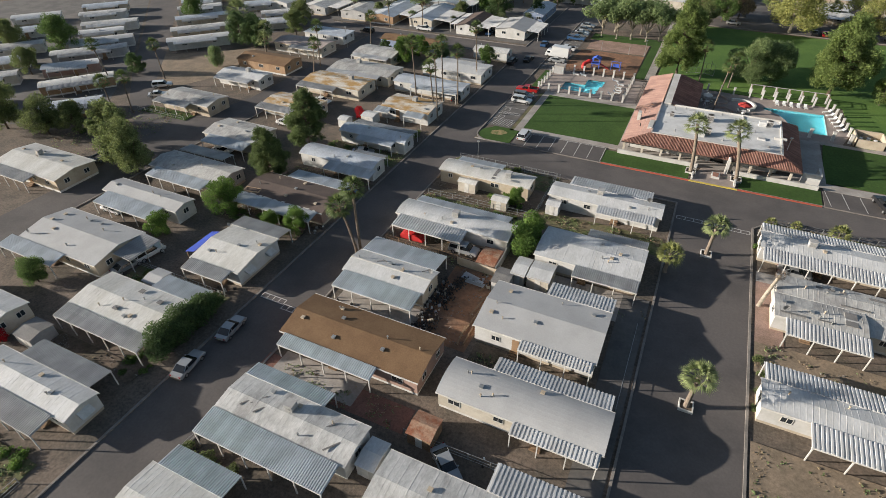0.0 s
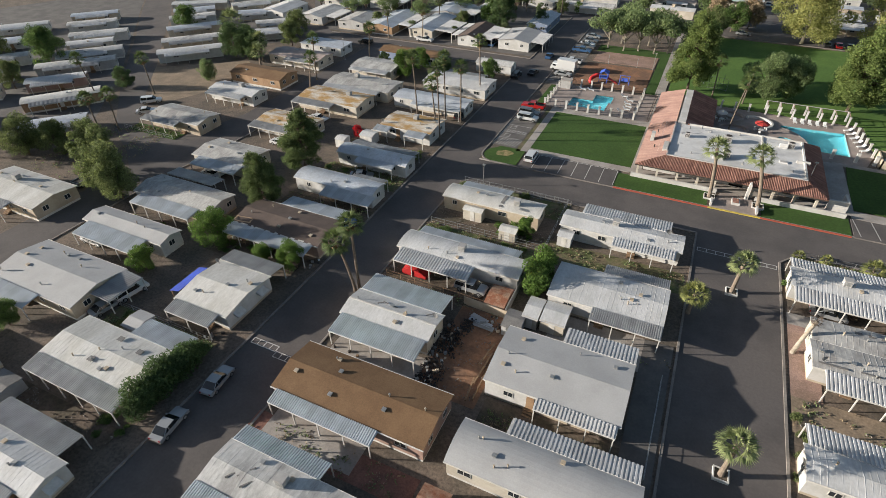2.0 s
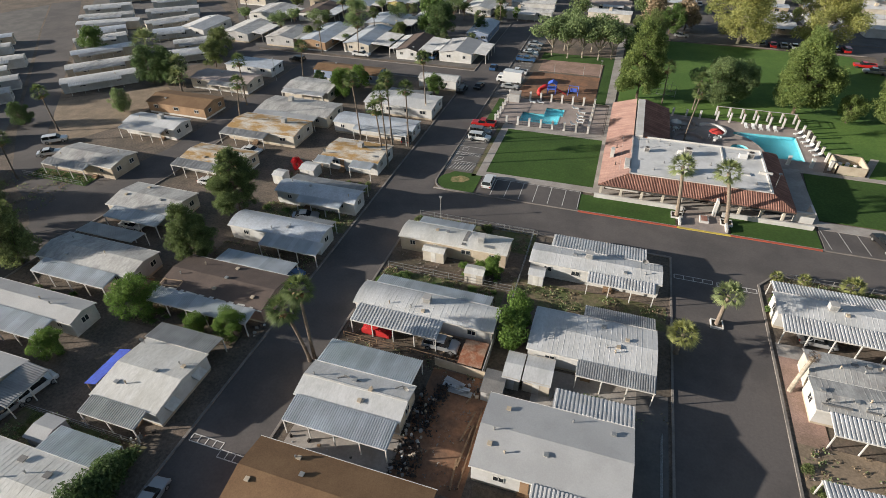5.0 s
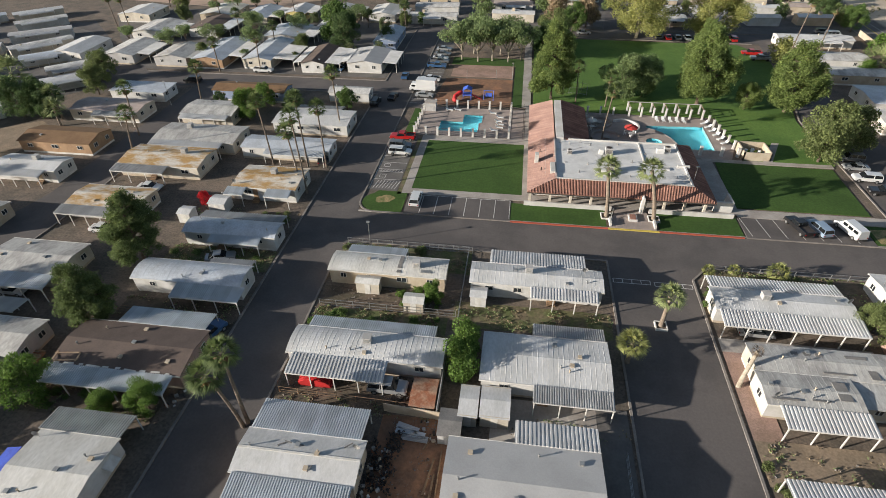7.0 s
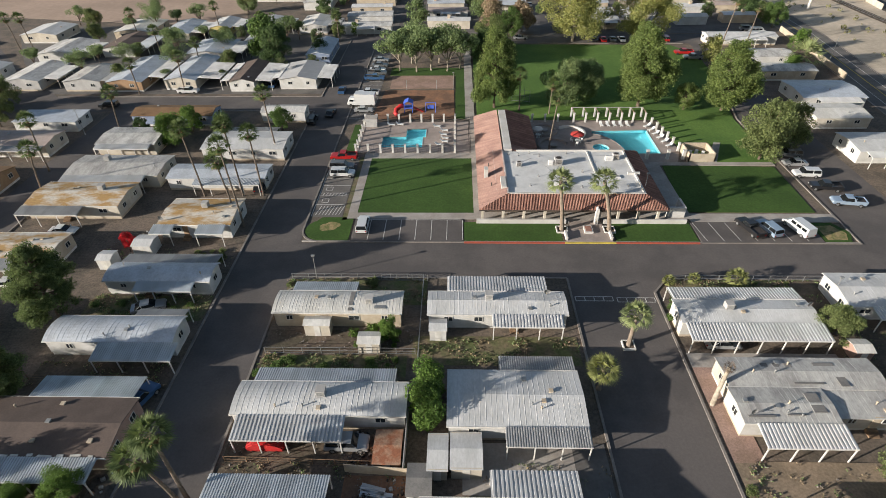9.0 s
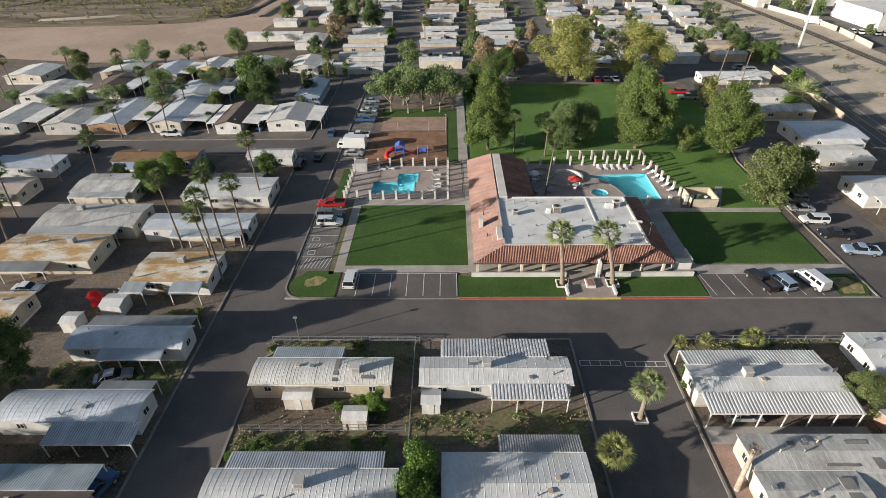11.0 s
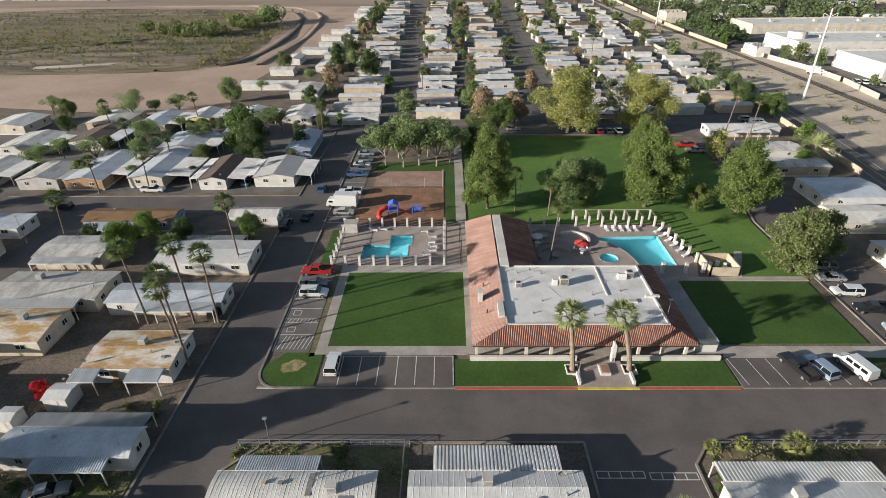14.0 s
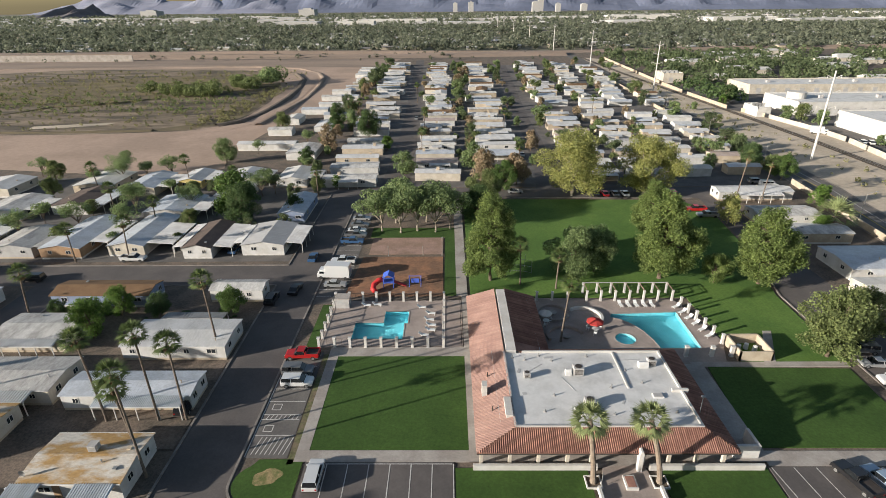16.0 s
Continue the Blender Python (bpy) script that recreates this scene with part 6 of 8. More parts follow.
def tree(kind, x, y, size, material, label, rot=None, density=1.0, category="tree", group="", bark=None, variety=0, tall=1.0):
    """A tree of a kind; the first of its kind, leaf and variety is built, later ones share its meshes."""
    rot = (x * 37 + y * 11) % 360 if rot is None else rot
    m = pose(x, y, 0, 0, 0, rot) @ Matrix.Diagonal((size, size, size * tall, 1))
    key = (kind, material.name, density, variety)
    if key in KINDS:
        return tagged(copy_thing(KINDS[key], m @ Matrix.Diagonal([1 / s for s in KINDS[key].scale] + [1])), label, category, group)
    rng = random.Random(len(kind) * 7 + variety * 13 + len(material.name))
    blobs, top = tree_blobs(kind, rng)
    t = thing("bush" if kind == "bush" else "tree", 0, 0, label, category, group)
    bm = bmesh.new()
    if kind != "bush":
        th = 0.34 if top > 12 else 0.2
        low = {"hedge": 1.0, "shade": 2.2, "pine": 3.0}.get(kind, 2.2)
        bent_tube(bm, [(0, 0, -0.1), (0.1, 0.05, low * 0.5), (0, 0.12, low), (0.1, 0, top * (0.92 if kind == "pine" else 0.6))], [th * 1.25, th, th * 0.85, 0.06], 8)
        for bl in blobs[::2]:
            e = Vector(bl[:3])
            s = Vector((0, 0.1, min(low, e.z * 0.8) if kind != "pine" else max(low, e.z - 0.8)))
            mid = s.lerp(e, 0.5) + Vector((0, 0, 0.35))
            bent_tube(bm, [s, mid, e], [th * 0.5, th * 0.34, 0.04], 5)
        part("trunk", bm, bark or BARK, t)
    n = int({"pine": 36000, "airy": 6000, "shade": 4200, "hedge": 5200, "bush": 700}.get(kind, 12500 if density >= 1 else 7000) * density)
    link("crown", leaf_mesh("crown", n, blobs, {"bush": 0.16, "hedge": 0.16, "pine": 0.2, "airy": 0.36}.get(kind, 0.17 if density >= 1 else 0.23) / density ** 0.4, rng.randint(0, 9999), material, loose={"pine": 0.3, "round": 0.14}.get(kind, 0.0)), material, t)
    t.matrix_world = m
    KINDS[key] = t
    return t


def frond_crown(name, n, length, material, seed, droop0, droop1, fan=9):
    """Fan fronds on stalks, from upright to hanging."""
    rng = random.Random(seed)
    vs, fs = [], []

    def kite(a, b, w, up):
        d = (b - a)
        s = d.cross(up)
        if s.length < 1e-4:
            return
        s = s.normalized() * w
        i = len(vs)
        vs.extend([tuple(a), tuple(a + d * 0.45 + s), tuple(b), tuple(a + d * 0.45 - s)])
        fs.append((i, i + 1, i + 2, i + 3))

    for k in range(n):
        az = 2.39996 * k + rng.uniform(-0.2, 0.2)
        el = radians(droop0 + (droop1 - droop0) * (k / n) + rng.uniform(-8, 8))
        d = Vector((math.cos(az) * math.cos(el), math.sin(az) * math.cos(el), math.sin(el)))
        stalk = d * length * 0.5
        side = d.cross(Vector((0, 0, 1))).normalized()
        up = side.cross(d)
        kite(Vector((0, 0, 0)), stalk * 1.1, 0.035, up)
        for j in range(fan):
            g = radians(-58 + 116 * j / (fan - 1))
            tip = (d * math.cos(g) + side * math.sin(g)) * length * 0.6 * rng.uniform(0.8, 1.1) + Vector((0, 0, -0.16 * length * (0.4 + abs(math.sin(g)))))
            kite(stalk, stalk + tip, 0.032 * length, up)
    mesh = bpy.data.meshes.new(name)
    mesh.from_pydata(vs, [], fs)
    mesh.materials.append(material)
    return mesh


CROWNS = {}


def palm(x, y, h, lean=(0, 0), size=1.0, gold=False, label="tall fan palm with a bare trunk", thick=0.24, skirt=True, group="fan palms"):
    key = (gold, skirt, thick < 0.22)
    if key not in CROWNS:
        CROWNS[key] = (frond_crown("crown", 34, 2.1, LEAF_GOLD if gold else LEAF_PALM_DARK if thick < 0.22 else LEAF_PALM, 3 + gold, 80, -30, 11), frond_crown("dry_skirt", 26, 1.35, THATCH, 8, -45, -82, 7))
    crown, dry = CROWNS[key]
    p = thing("palm", x, y, label, "palm", group)
    pts = [(lean[0] * f ** 1.4, lean[1] * f ** 1.4, h * f - (0.1 if f == 0 else 0)) for f in (0, 0.12, 0.25, 0.4, 0.55, 0.7, 0.85, 1)]
    r = [thick * (1.35, 1.08, 1.0, 0.95, 0.9, 0.86, 0.84, 0.9)[i] for i in range(8)]
    part("trunk", bent_tube(bmesh.new(), pts, r, 9), PALMBARK if thick > 0.22 else PALMBARK_GREY, p)
    c = link("crown", crown, None, p)
    c.matrix_local = pose(lean[0], lean[1], h, 0, 0, (x * 53) % 360) @ Matrix.Scale(size, 4)
    if skirt:
        s = link("dry_skirt", dry, None, p)
        s.matrix_local = pose(lean[0], lean[1], h - 0.1, 0, 0, (y * 29) % 360) @ Matrix.Scale(size, 4)
    return p


def planter(x, y, s=0.8):
    o = thing("tree_planter", x, y, "square white concrete tree planter", "planter", "tree planters")
    for b in ((-s, s, -s, -s + 0.14), (-s, s, s - 0.14, s), (-s, -s + 0.14, -s + 0.14, s - 0.14), (s - 0.14, s, -s + 0.14, s - 0.14)):
        part("planter_wall", box(*b, 0, 0.4), TRIM, o)
    part("soil", box(-s + 0.14, s - 0.14, -s + 0.14, s - 0.14, 0, 0.28), DIRT_DARK, o)


# palm lane and clubhouse palms
for x, y, h in ((9.9, 78.5, 5.2), (10.0, 47.7, 5.0)):
    planter(x, y)
    palm(x, y, h, (0.2, 0.5), 1.02, label="fan palm in a square white planter", thick=0.3, skirt=False)
palm(4.6, 71.6, 3.4, (0.1, 0.2), 1.0, True, "low golden-green fan palm beside the driveway", 0.28, False)
palm(18.2, 35.2, 3.2, (0.1, 0.2), 1.1, True, "low golden-green fan palm in bare soil", 0.28, False)
for x in (5.2, 13.2):
    planter(x, 104.6, 0.95)
palm(5.2, 104.6, 9.4, (-1.2, 0.6), 1.18, label="tall fan palm flanking the clubhouse entry", thick=0.33, skirt=False)
palm(13.2, 104.6, 9.4, (-2.2, 0.6), 1.18, label="tall fan palm flanking the clubhouse entry", thick=0.33, skirt=False)
for x, y, h, s in ((18.9, 90.9, 0.8, 0.5), (22.6, 91.2, 1.0, 0.48), (28.5, 90.6, 1.6, 0.82)):
    palm(x, y, h, (0, 0), s, True, "short young fan palm beside the road", 0.2, False)
palm(-39.6, 56.8, 11.6, (-0.3, 0.3), 1.0, label="tall leaning fan palm beside the road", thick=0.215)
palm(-39.9, 56.2, 8.0, (-2.6, 0.6), 1.1, label="leaning fan palm beside the road", thick=0.215)
for x, y, h, lx in ((-60.1, 115.3, 13.6, -0.9), (-52.8, 115.4, 14.4, -0.4), (-49.0, 115.6, 12.8, -0.2), (-49.6, 105.6, 15.4, -0.6), (-52.0, 108.6, 11.0, -1.0), (-50.7, 131.7, 13.6, -0.6), (-90.6, 114.8, 10.0, 1.5), (-84.8, 167.0, 9.6, 0.4), (-70.4, 196.4, 9.0, 0.4), (-101.6, 192.0, 9.4, -0.4), (-76.0, 210.0, 8.6, 0.3), (-88.2, 186.6, 7.4, 0.2), (-97.0, 166.6, 8.0, -0.3), (-88.6, 140.6, 10.5, 0.8),
                    (-118.8, 80.3, 8.5, 0.5), (-137.6, 89.9, 10.5, -2.6), (-129.2, 99.6, 9.0, -0.8), (-122.3, 78.1, 7.6, -0.8), (-96.0, 125.0, 11.0, 0.4), (-93.6, 219.6, 9.6, -0.6), (-119.0, 213.6, 9.0, -1.0), (-150.5, 200.0, 11.0, -0.8), (-143.0, 196.0, 12.0, -0.8), (-51.6, 212.0, 8.0, 0.0),
                    (2.6, 155.0, 9.0, -0.4), (7.0, 134.4, 11.4, 0.9), (9.6, 153.2, 7.4, 0.3), (69.8, 203.0, 14.0, 1.4), (77.6, 203.6, 12.0, 0.8), (-22.2, 262.0, 8.5, 0), (-22.6, 300.0, 9.0, 0), (12.0, 236.0, 9.0, 0.0), (13.0, 300, 9.0, 0.2), (-12.0, 330, 9, 0), (38.6, 250, 9, 0), (58, 262, 9, 0), (-56, 330, 9, 0), (-30, 380, 10, 0), (60, 330, 10, 0)):
    palm(x, y, h, (lx, 0.3), 0.98, label="tall slender fan palm with a shaggy skirt", thick=0.16)
palm(-146.4, 148.4, 4.2, (0, 0), 2.3, False, "wide date palm among the trailers", 0.45, False)
for x, y, h in ((-119.6, 131.0, 6.4), (-117.4, 127.4, 4.4)):
    palm(x, y, h, (0.2, 0), 1.3, False, "full fan palm beside a home", 0.26, False)
# feathery date palm by the avenue
palm(85.0, 184.0, 3.6, (0, 0), 2.6, False, "wide pale date palm beside the avenue", 0.45, False)
# park trees
PINE = "big dense green pine on the park lawn"
tree("pine", -3.4, 157.0, 1.02, LEAF_PINE, PINE, group="park pines", tall=1.06)
tree("pine", 32.0, 157.6, 1.24, LEAF_PINE, PINE, group="park pines", tall=0.84, variety=2)
tree("pine", 51.4, 155.0, 1.15, LEAF_PINE, PINE, group="park pines", variety=1, tall=0.8)
tree("round", 14.2, 159.4, 1.2, LEAF_SHADE, "round olive-green tree on the park lawn", variety=2, density=1.4)
tree("round", 19.2, 160.8, 1.1, LEAF_SHADE, "round grey-green tree on the park lawn", variety=4, density=1.4)
tree("round", 42.4, 155.4, 0.72, LEAF_PINE, "small round tree on the park lawn", variety=3)
tree("pine", 37.4, 180.0, 0.8, LEAF_PINE, PINE, group="park pines", variety=1)
tree("round", 49.4, 130.0, 1.34, LEAF_OLIVE, "bushy olive-green tree beside the lawn", variety=2)
tree("round", 56.6, 134.0, 1.1, LEAF_OLIVE, "bushy olive-green tree beside the lawn", variety=2)
tree("round", 25.0, 211.6, 2.5, LEAF_YELLOW, "tall yellow-green cottonwood at the street", bark=BARK_PALE, density=2.2, tall=0.8)
tree("round", 46.6, 211.0, 2.1, LEAF_YELLOW, "tall yellow-green cottonwood at the street", bark=BARK_PALE, density=2.2, tall=0.88)
tree("round", 60.6, 188.0, 0.85, LEAF_YELLOW, "thin yellowing young tree at the lot", density=0.5, bark=BARK_PALE)
for x, y, s in ((-29.0, 183.6, 1.02), (-24.2, 182.6, 1.0), (-20.0, 184.0, 1.08), (-15.4, 183.2, 1.0), (-11.6, 185.0, 0.95), (-26.0, 189.6, 1.05), (-18.0, 190.4, 1.0)):
    tree("shade", x, y, s * 1.22, LEAF_SHADE, "spreading shade tree on thin pale limbs", group="shade trees", bark=BARK_PALE, density=0.85)
for x, y, s, mt, lab in ((-4.4, 192, 1.0, LEAF_DARK, "dark green leafy street tree"), (-2.0, 204, 1.1, LEAF_OLIVE, "loose olive street tree"), (-0.8, 222.0, 1.2, LEAF_BROWN, "half-bare brown street tree"), (9.6, 222.4, 1.05, LEAF_BROWN, "half-bare brown street tree"), (4.6, 216.6, 1.0, LEAF, "green leafy street tree")):
    tree("round", x, y, s, mt, lab, density=0.6 if mt is LEAF_BROWN else 1.0, variety=5)
# trees among the homes
tree("round", -66.0, 189.2, 1.22, LEAF_DARK, "dense dark green round yard tree", variety=7)
for x, y, s, mt, kd, lab in ((-66.8, 68.8, 0.62, LEAF_CONIFER, "pine", "tall dark green conifer between homes"), (-68.6, 83.0, 0.72, LEAF_CONIFER, "pine", "dark green conifer behind a trailer"), (-97.4, 61.4, 1.05, LEAF_OLIVE, "round", "tall loose olive-green tree"), (-93.0, 60.0, 0.9, LEAF_OLIVE, "round", "loose olive-green yard tree"), (-104.5, 64.3, 0.6, LEAF_OLIVE, "airy", "loose olive-green yard tree"),
                             (-66.4, 56.8, 0.72, LEAF_BRIGHT, "round", "bright green round citrus tree"), (-72.3, 47.2, 0.46, LEAF_BRIGHT, "round", "small bright green citrus tree"), (-51.8, 57.0, 0.5, LEAF_BRIGHT, "round", "small bright green citrus tree"), (-56.9, 56.5, 0.34, LEAF_BRIGHT, "round", "small bright green shrub tree"),
                             (-79.7, 30.6, 0.5, LEAF, "round", "green yard tree between homes"), (-113.4, 70.7, 0.8, LEAF_OLIVE, "round", "green yard tree between homes"), (-120.0, 67.3, 0.8, LEAF_OLIVE, "round", "dark green leafy yard tree"),
                             (-137.4, 62.1, 1.2, LEAF_OLIVE, "round", "dense olive tree by trailers"), (-174.6, 102.6, 1.2, LEAF, "round", "green tree among the trailers"), (-166.4, 87.0, 0.8, LEAF_OLIVE, "round", "small olive tree by trailers"), (-139.6, 99.6, 0.6, LEAF_DARK, "round", "dark tree among the trailers"), (-164.0, 146.0, 0.9, LEAF, "round", "green tree among the trailers"), (-192.0, 98.0, 1.0, LEAF_OLIVE, "round", "olive tree among the trailers"), (-125.8, 63.9, 0.95, LEAF_OLIVE, "round", "olive yard tree between homes"), (-73.4, 143.4, 0.62, LEAF_BRIGHT, "round", "green yard tree between homes"), (-80.0, 142.8, 0.42, LEAF_DARK, "round", "green yard tree between homes"), (-66.0, 143.4, 0.5, LEAF_DARK, "round", "dark green leafy yard tree"), (-52.8, 144.0, 0.6, LEAF, "round", "green yard tree between homes"), (-85.0, 143.0, 0.4, LEAF_DARK, "round", "dark green leafy yard tree"),
                             
                             (-108.6, 186.8, 0.8, LEAF_SHADE, "shade", "olive yard tree between homes"), (-84.8, 200.0, 0.8, LEAF_SHADE, "shade", "olive yard tree between homes"), (-99.0, 197.0, 0.9, LEAF_SHADE, "shade", "olive yard tree between homes"), (-68.6, 212.0, 0.85, LEAF_SHADE, "shade", "olive yard tree between homes"), (-118.6, 226.6, 0.9, LEAF_SHADE, "shade", "olive yard tree between homes"), (-105.6, 233.0, 0.8, LEAF_SHADE, "shade", "olive yard tree between homes"), (-142.6, 228.6, 0.75, LEAF_OLIVE, "round", "round olive desert tree"),
                             (-94.0, 250.6, 0.95, LEAF_SHADE, "round", "tall loose tree at the sand field"), (-129.6, 131.0, 1.05, LEAF_DARK, "round", "dark dense tree among the trailers"), (-123.0, 131.4, 1.0, LEAF_DARK, "round", "dark dense tree among the trailers"), (-126.0, 157.6, 0.85, LEAF_OLIVE, "round", "pale green tree at the street end"), (-120.8, 146.4, 0.85, LEAF_OLIVE, "round", "pale green tree behind a carport"), (-122.7, 112.7, 0.6, LEAF_SHADE, "round", "thin grey-green desert tree"), (-74.4, 136.0, 0.8, LEAF_BRIGHT, "round", "bright green round yard tree"), (-123.0, 234.6, 0.9, LEAF_SHADE, "shade", "wide pale mesquite by the sand"), (-151.0, 234.0, 0.7, LEAF_SHADE, "shade", "wide pale mesquite by the sand"), (-93.6, 184.4, 0.85, LEAF_SHADE, "shade", "pale mesquite between homes"), (-78.6, 186.0, 0.6, LEAF_OLIVE, "round", "pale green tree between homes"), (-119.3, 180.6, 0.8, LEAF_SHADE, "shade", "pale mesquite between homes"), (-65.4, 214.3, 0.7, LEAF_OLIVE, "shade", "olive tree between homes"), (-63.3, 302.0, 0.9, LEAF_DARK, "round", "dark tree between homes"), (-70.0, 276.0, 0.7, LEAF_SHADE, "shade", "pale tree between homes"), (-86.0, 262.6, 0.6, LEAF_SHADE, "shade", "pale shrub tree by the sand"), (-88.6, 306.0, 0.9, LEAF_OLIVE, "round", "loose olive tree by the sand"), (-68.0, 330.0, 0.9, LEAF_DARK, "round", "dark tree between homes"), (-54.6, 196.6, 0.6, LEAF_DARK, "round", "dark green tree beside the street"), (-52.6, 215.0, 0.6, LEAF_OLIVE, "round", "olive tree at the corner"), (-46.6, 290, 1.25, LEAF_DARK, "round", "tall dark tree between homes"), (-36.2, 268, 0.6, LEAF_BRIGHT, "round", "bright green tree between homes"), (-63, 246, 0.7, LEAF_DARK, "round", "dark tree between homes"),
                             (-21.6, 79.4, 0.38, LEAF_BRIGHT, "round", "leafy green yard shrub tree"), (73.0, 122.6, 0.7, LEAF, "round", "green tree beside a home"), (80.6, 181.4, 0.5, LEAF_BRIGHT, "round", "bright green yard tree"), (36.6, 80.0, 0.6, LEAF_OLIVE, "round", "olive tree beside a home"), (32.6, 59.6, 0.62, LEAF_OLIVE, "round", "dusty green yard tree"), (96.0, 226, 0.9, LEAF, "round", "green tree beside the avenue"), (92.0, 240, 0.9, LEAF_DARK, "round", "dark tree beside the avenue")):
    tree(kd, x, y, s, mt, lab, variety=int(abs(x)) % 2)
for x, y, sz, mt, kd in ((-77.6, 176.0, 0.34, LEAF_OLIVE, "round"), (-63.4, 184.6, 0.4, LEAF_FAR_GREEN, "round"), (-93.4, 176.0, 0.36, LEAF_SHADE, "shade"), (-107.0, 176.6, 0.5, LEAF_OLIVE, "round"), (-120.4, 190.6, 0.62, LEAF_SHADE, "shade"), (-104.0, 205.6, 0.7, LEAF_SHADE, "shade"), (-70.4, 195.4, 1.32, LEAF, "round"), (-88.0, 209.6, 0.6, LEAF_OLIVE, "round"), (-58.6, 210.6, 0.5, LEAF_FAR_GREEN, "round"), (-97.6, 214.6, 0.5, LEAF_SHADE, "shade"),
                         (-70.6, 222.6, 0.6, LEAF_SHADE, "shade"), (-86.0, 217.6, 0.42, LEAF_FAR_GREEN, "round"), (-113.6, 231.6, 0.62, LEAF_SHADE, "shade"), (-131.0, 210.0, 0.7, LEAF_OLIVE, "round"), (-138.6, 188.0, 0.6, LEAF_SHADE, "shade"), (-55.0, 186.6, 0.42, LEAF_FAR_GREEN, "round"), (-110.6, 196.0, 0.5, LEAF_OLIVE, "round"), (-126.6, 224.0, 0.55, LEAF_SHADE, "shade"), (-47.6, 221.0, 0.4, LEAF_BRIGHT, "round"), (-61.0, 238.6, 0.55, LEAF_SHADE, "shade")):
    tree(kd, x, y, sz, mt, "dusty green yard tree between northern homes", density=0.5, variety=11)
for i in range(6):
    tree("hedge", -51.2 + 0.1 * (i % 2), 28.1 + 1.65 * i, (0.78, 0.98, 0.84, 1.0, 0.9, 0.76)[i], LEAF_DARK, "dark green clipped hedge at the kerb", rot=(0, 180)[i % 2], category="hedge", group="kerb hedges")
tree("hedge", -15.9, 70.2, 1.0, LEAF_BRIGHT, "tall clipped green hedge tree", rot=0, category="hedge")
tree("hedge", -16.1, 66.8, 1.02, LEAF_BRIGHT, "tall clipped green hedge tree", rot=20, category="hedge")
tree("round", -66.6, 99.6, 0.3, FLOWER, "red bougainvillea shrub in bloom", density=0.5, category="shrub")
tree("round", -72.6, 20.8, 0.24, FLOWER, "red blossoming yard shrub", density=0.5, category="shrub")
rng = random.Random(21)
for x0, x1, y0, y1, n, mt, lab in ((-38, -19, 73, 76, 16, LEAF, "low green weeds and shrubs in the yard"), (-27, -20, 77.6, 81, 9, LEAF_BRIGHT, "leafy green shrubs beside the home"), (17, 19.4, 80, 90, 9, LEAF, "low green shrubs along the kerb"), (-66.5, -52.5, 55.2, 58.2, 10, LEAF, "low green yard shrubs"), (-66.8, -52.8, 35.4, 39.6, 12, LEAF_OLIVE, "dry olive yard shrubs"), (-63.1, -52.1, 6.4, 11.4, 10, LEAF_BRIGHT, "low green yard shrubs"),
                                   (-54.5, -51.1, 23.1, 27.1, 7, LEAF, "low green yard shrubs"), (-38, -22, 88.6, 91.4, 8, LEAF_OLIVE, "dry weeds along the fence"), (-66, -50, 84, 87, 7, LEAF, "low green yard shrubs"), (-39.5, -31.5, 17.3, 19.7, 7, LEAF_OLIVE, "dry olive yard shrubs"), (-70, -50, 139.6, 146, 12, LEAF_DARK, "dark hedge shrubs behind homes"), (-90, -72, 139.4, 145.6, 12, LEAF_DARK, "dark hedge shrubs behind homes"),
                                   (17.2, 19, 50, 60, 6, LEAF_OLIVE, "dry shrubs along the kerb"), (30, 40, 88.6, 91.6, 6, LEAF_OLIVE, "dry shrubs along the fence"), (-89.3, -72.3, 55.3, 56.9, 6, LEAF, "low green yard shrubs"), (-66, -49, 96, 99, 6, LEAF_OLIVE, "dry olive yard shrubs"), (-120.3, -104.3, 66.2, 74.2, 8, LEAF, "leafy green yard shrubs")):
    for i in range(n):
        tree("bush", rng.uniform(x0, x1), rng.uniform(y0, y1), rng.uniform(0.3, 0.8), mt, lab, category="shrub", group="yard shrubs", tall=rng.uniform(0.5, 0.9))
# small trees between the northern homes
for i in range(260):
    x, y = rng.choice((-56, -54, -23.5, -6, -5.0, -4, 15.4, 28.0, 45.6, 46, 62, 78, -60, 94)) + rng.uniform(-3.2, 3.2), 226 + 364 * rng.random() ** 0.9
    if on_lane(y, x) or x > 90 and y > 330:
        continue
    x += fan(x, y)
    tree("shade" if i % 4 == 1 else "round", x, y, rng.uniform(0.24, 0.6) + 0.5 * rng.random() ** 4, rng.choice((LEAF_SHADE, LEAF_FAR_GREEN, LEAF_OLIVE, LEAF_FAR_GREEN, LEAF_SHADE, LEAF_BROWN)), "green tree between mobile homes", density=0.3, variety=9 + i % 3, group="northern trees", tall=rng.uniform(0.8, 1.3))


# ---- vehicles ----
PAINTS = {}


def paint(name, col, metal=0.3):
    if name not in PAINTS:
        PAINTS[name] = plain("paint_" + name, col, 0.35, metal, 0.5, 0.6)
    return PAINTS[name]


COLOURS = {"white": (0.7, 0.7, 0.69), "silver": (0.33, 0.335, 0.34), "black": (0.02, 0.02, 0.022), "red": (0.45, 0.02, 0.02), "blue": (0.05, 0.12, 0.25), "teal": (0.03, 0.16, 0.2), "grey": (0.16, 0.165, 0.17), "tan": (0.35, 0.29, 0.2), "pale_blue": (0.3, 0.38, 0.48)}


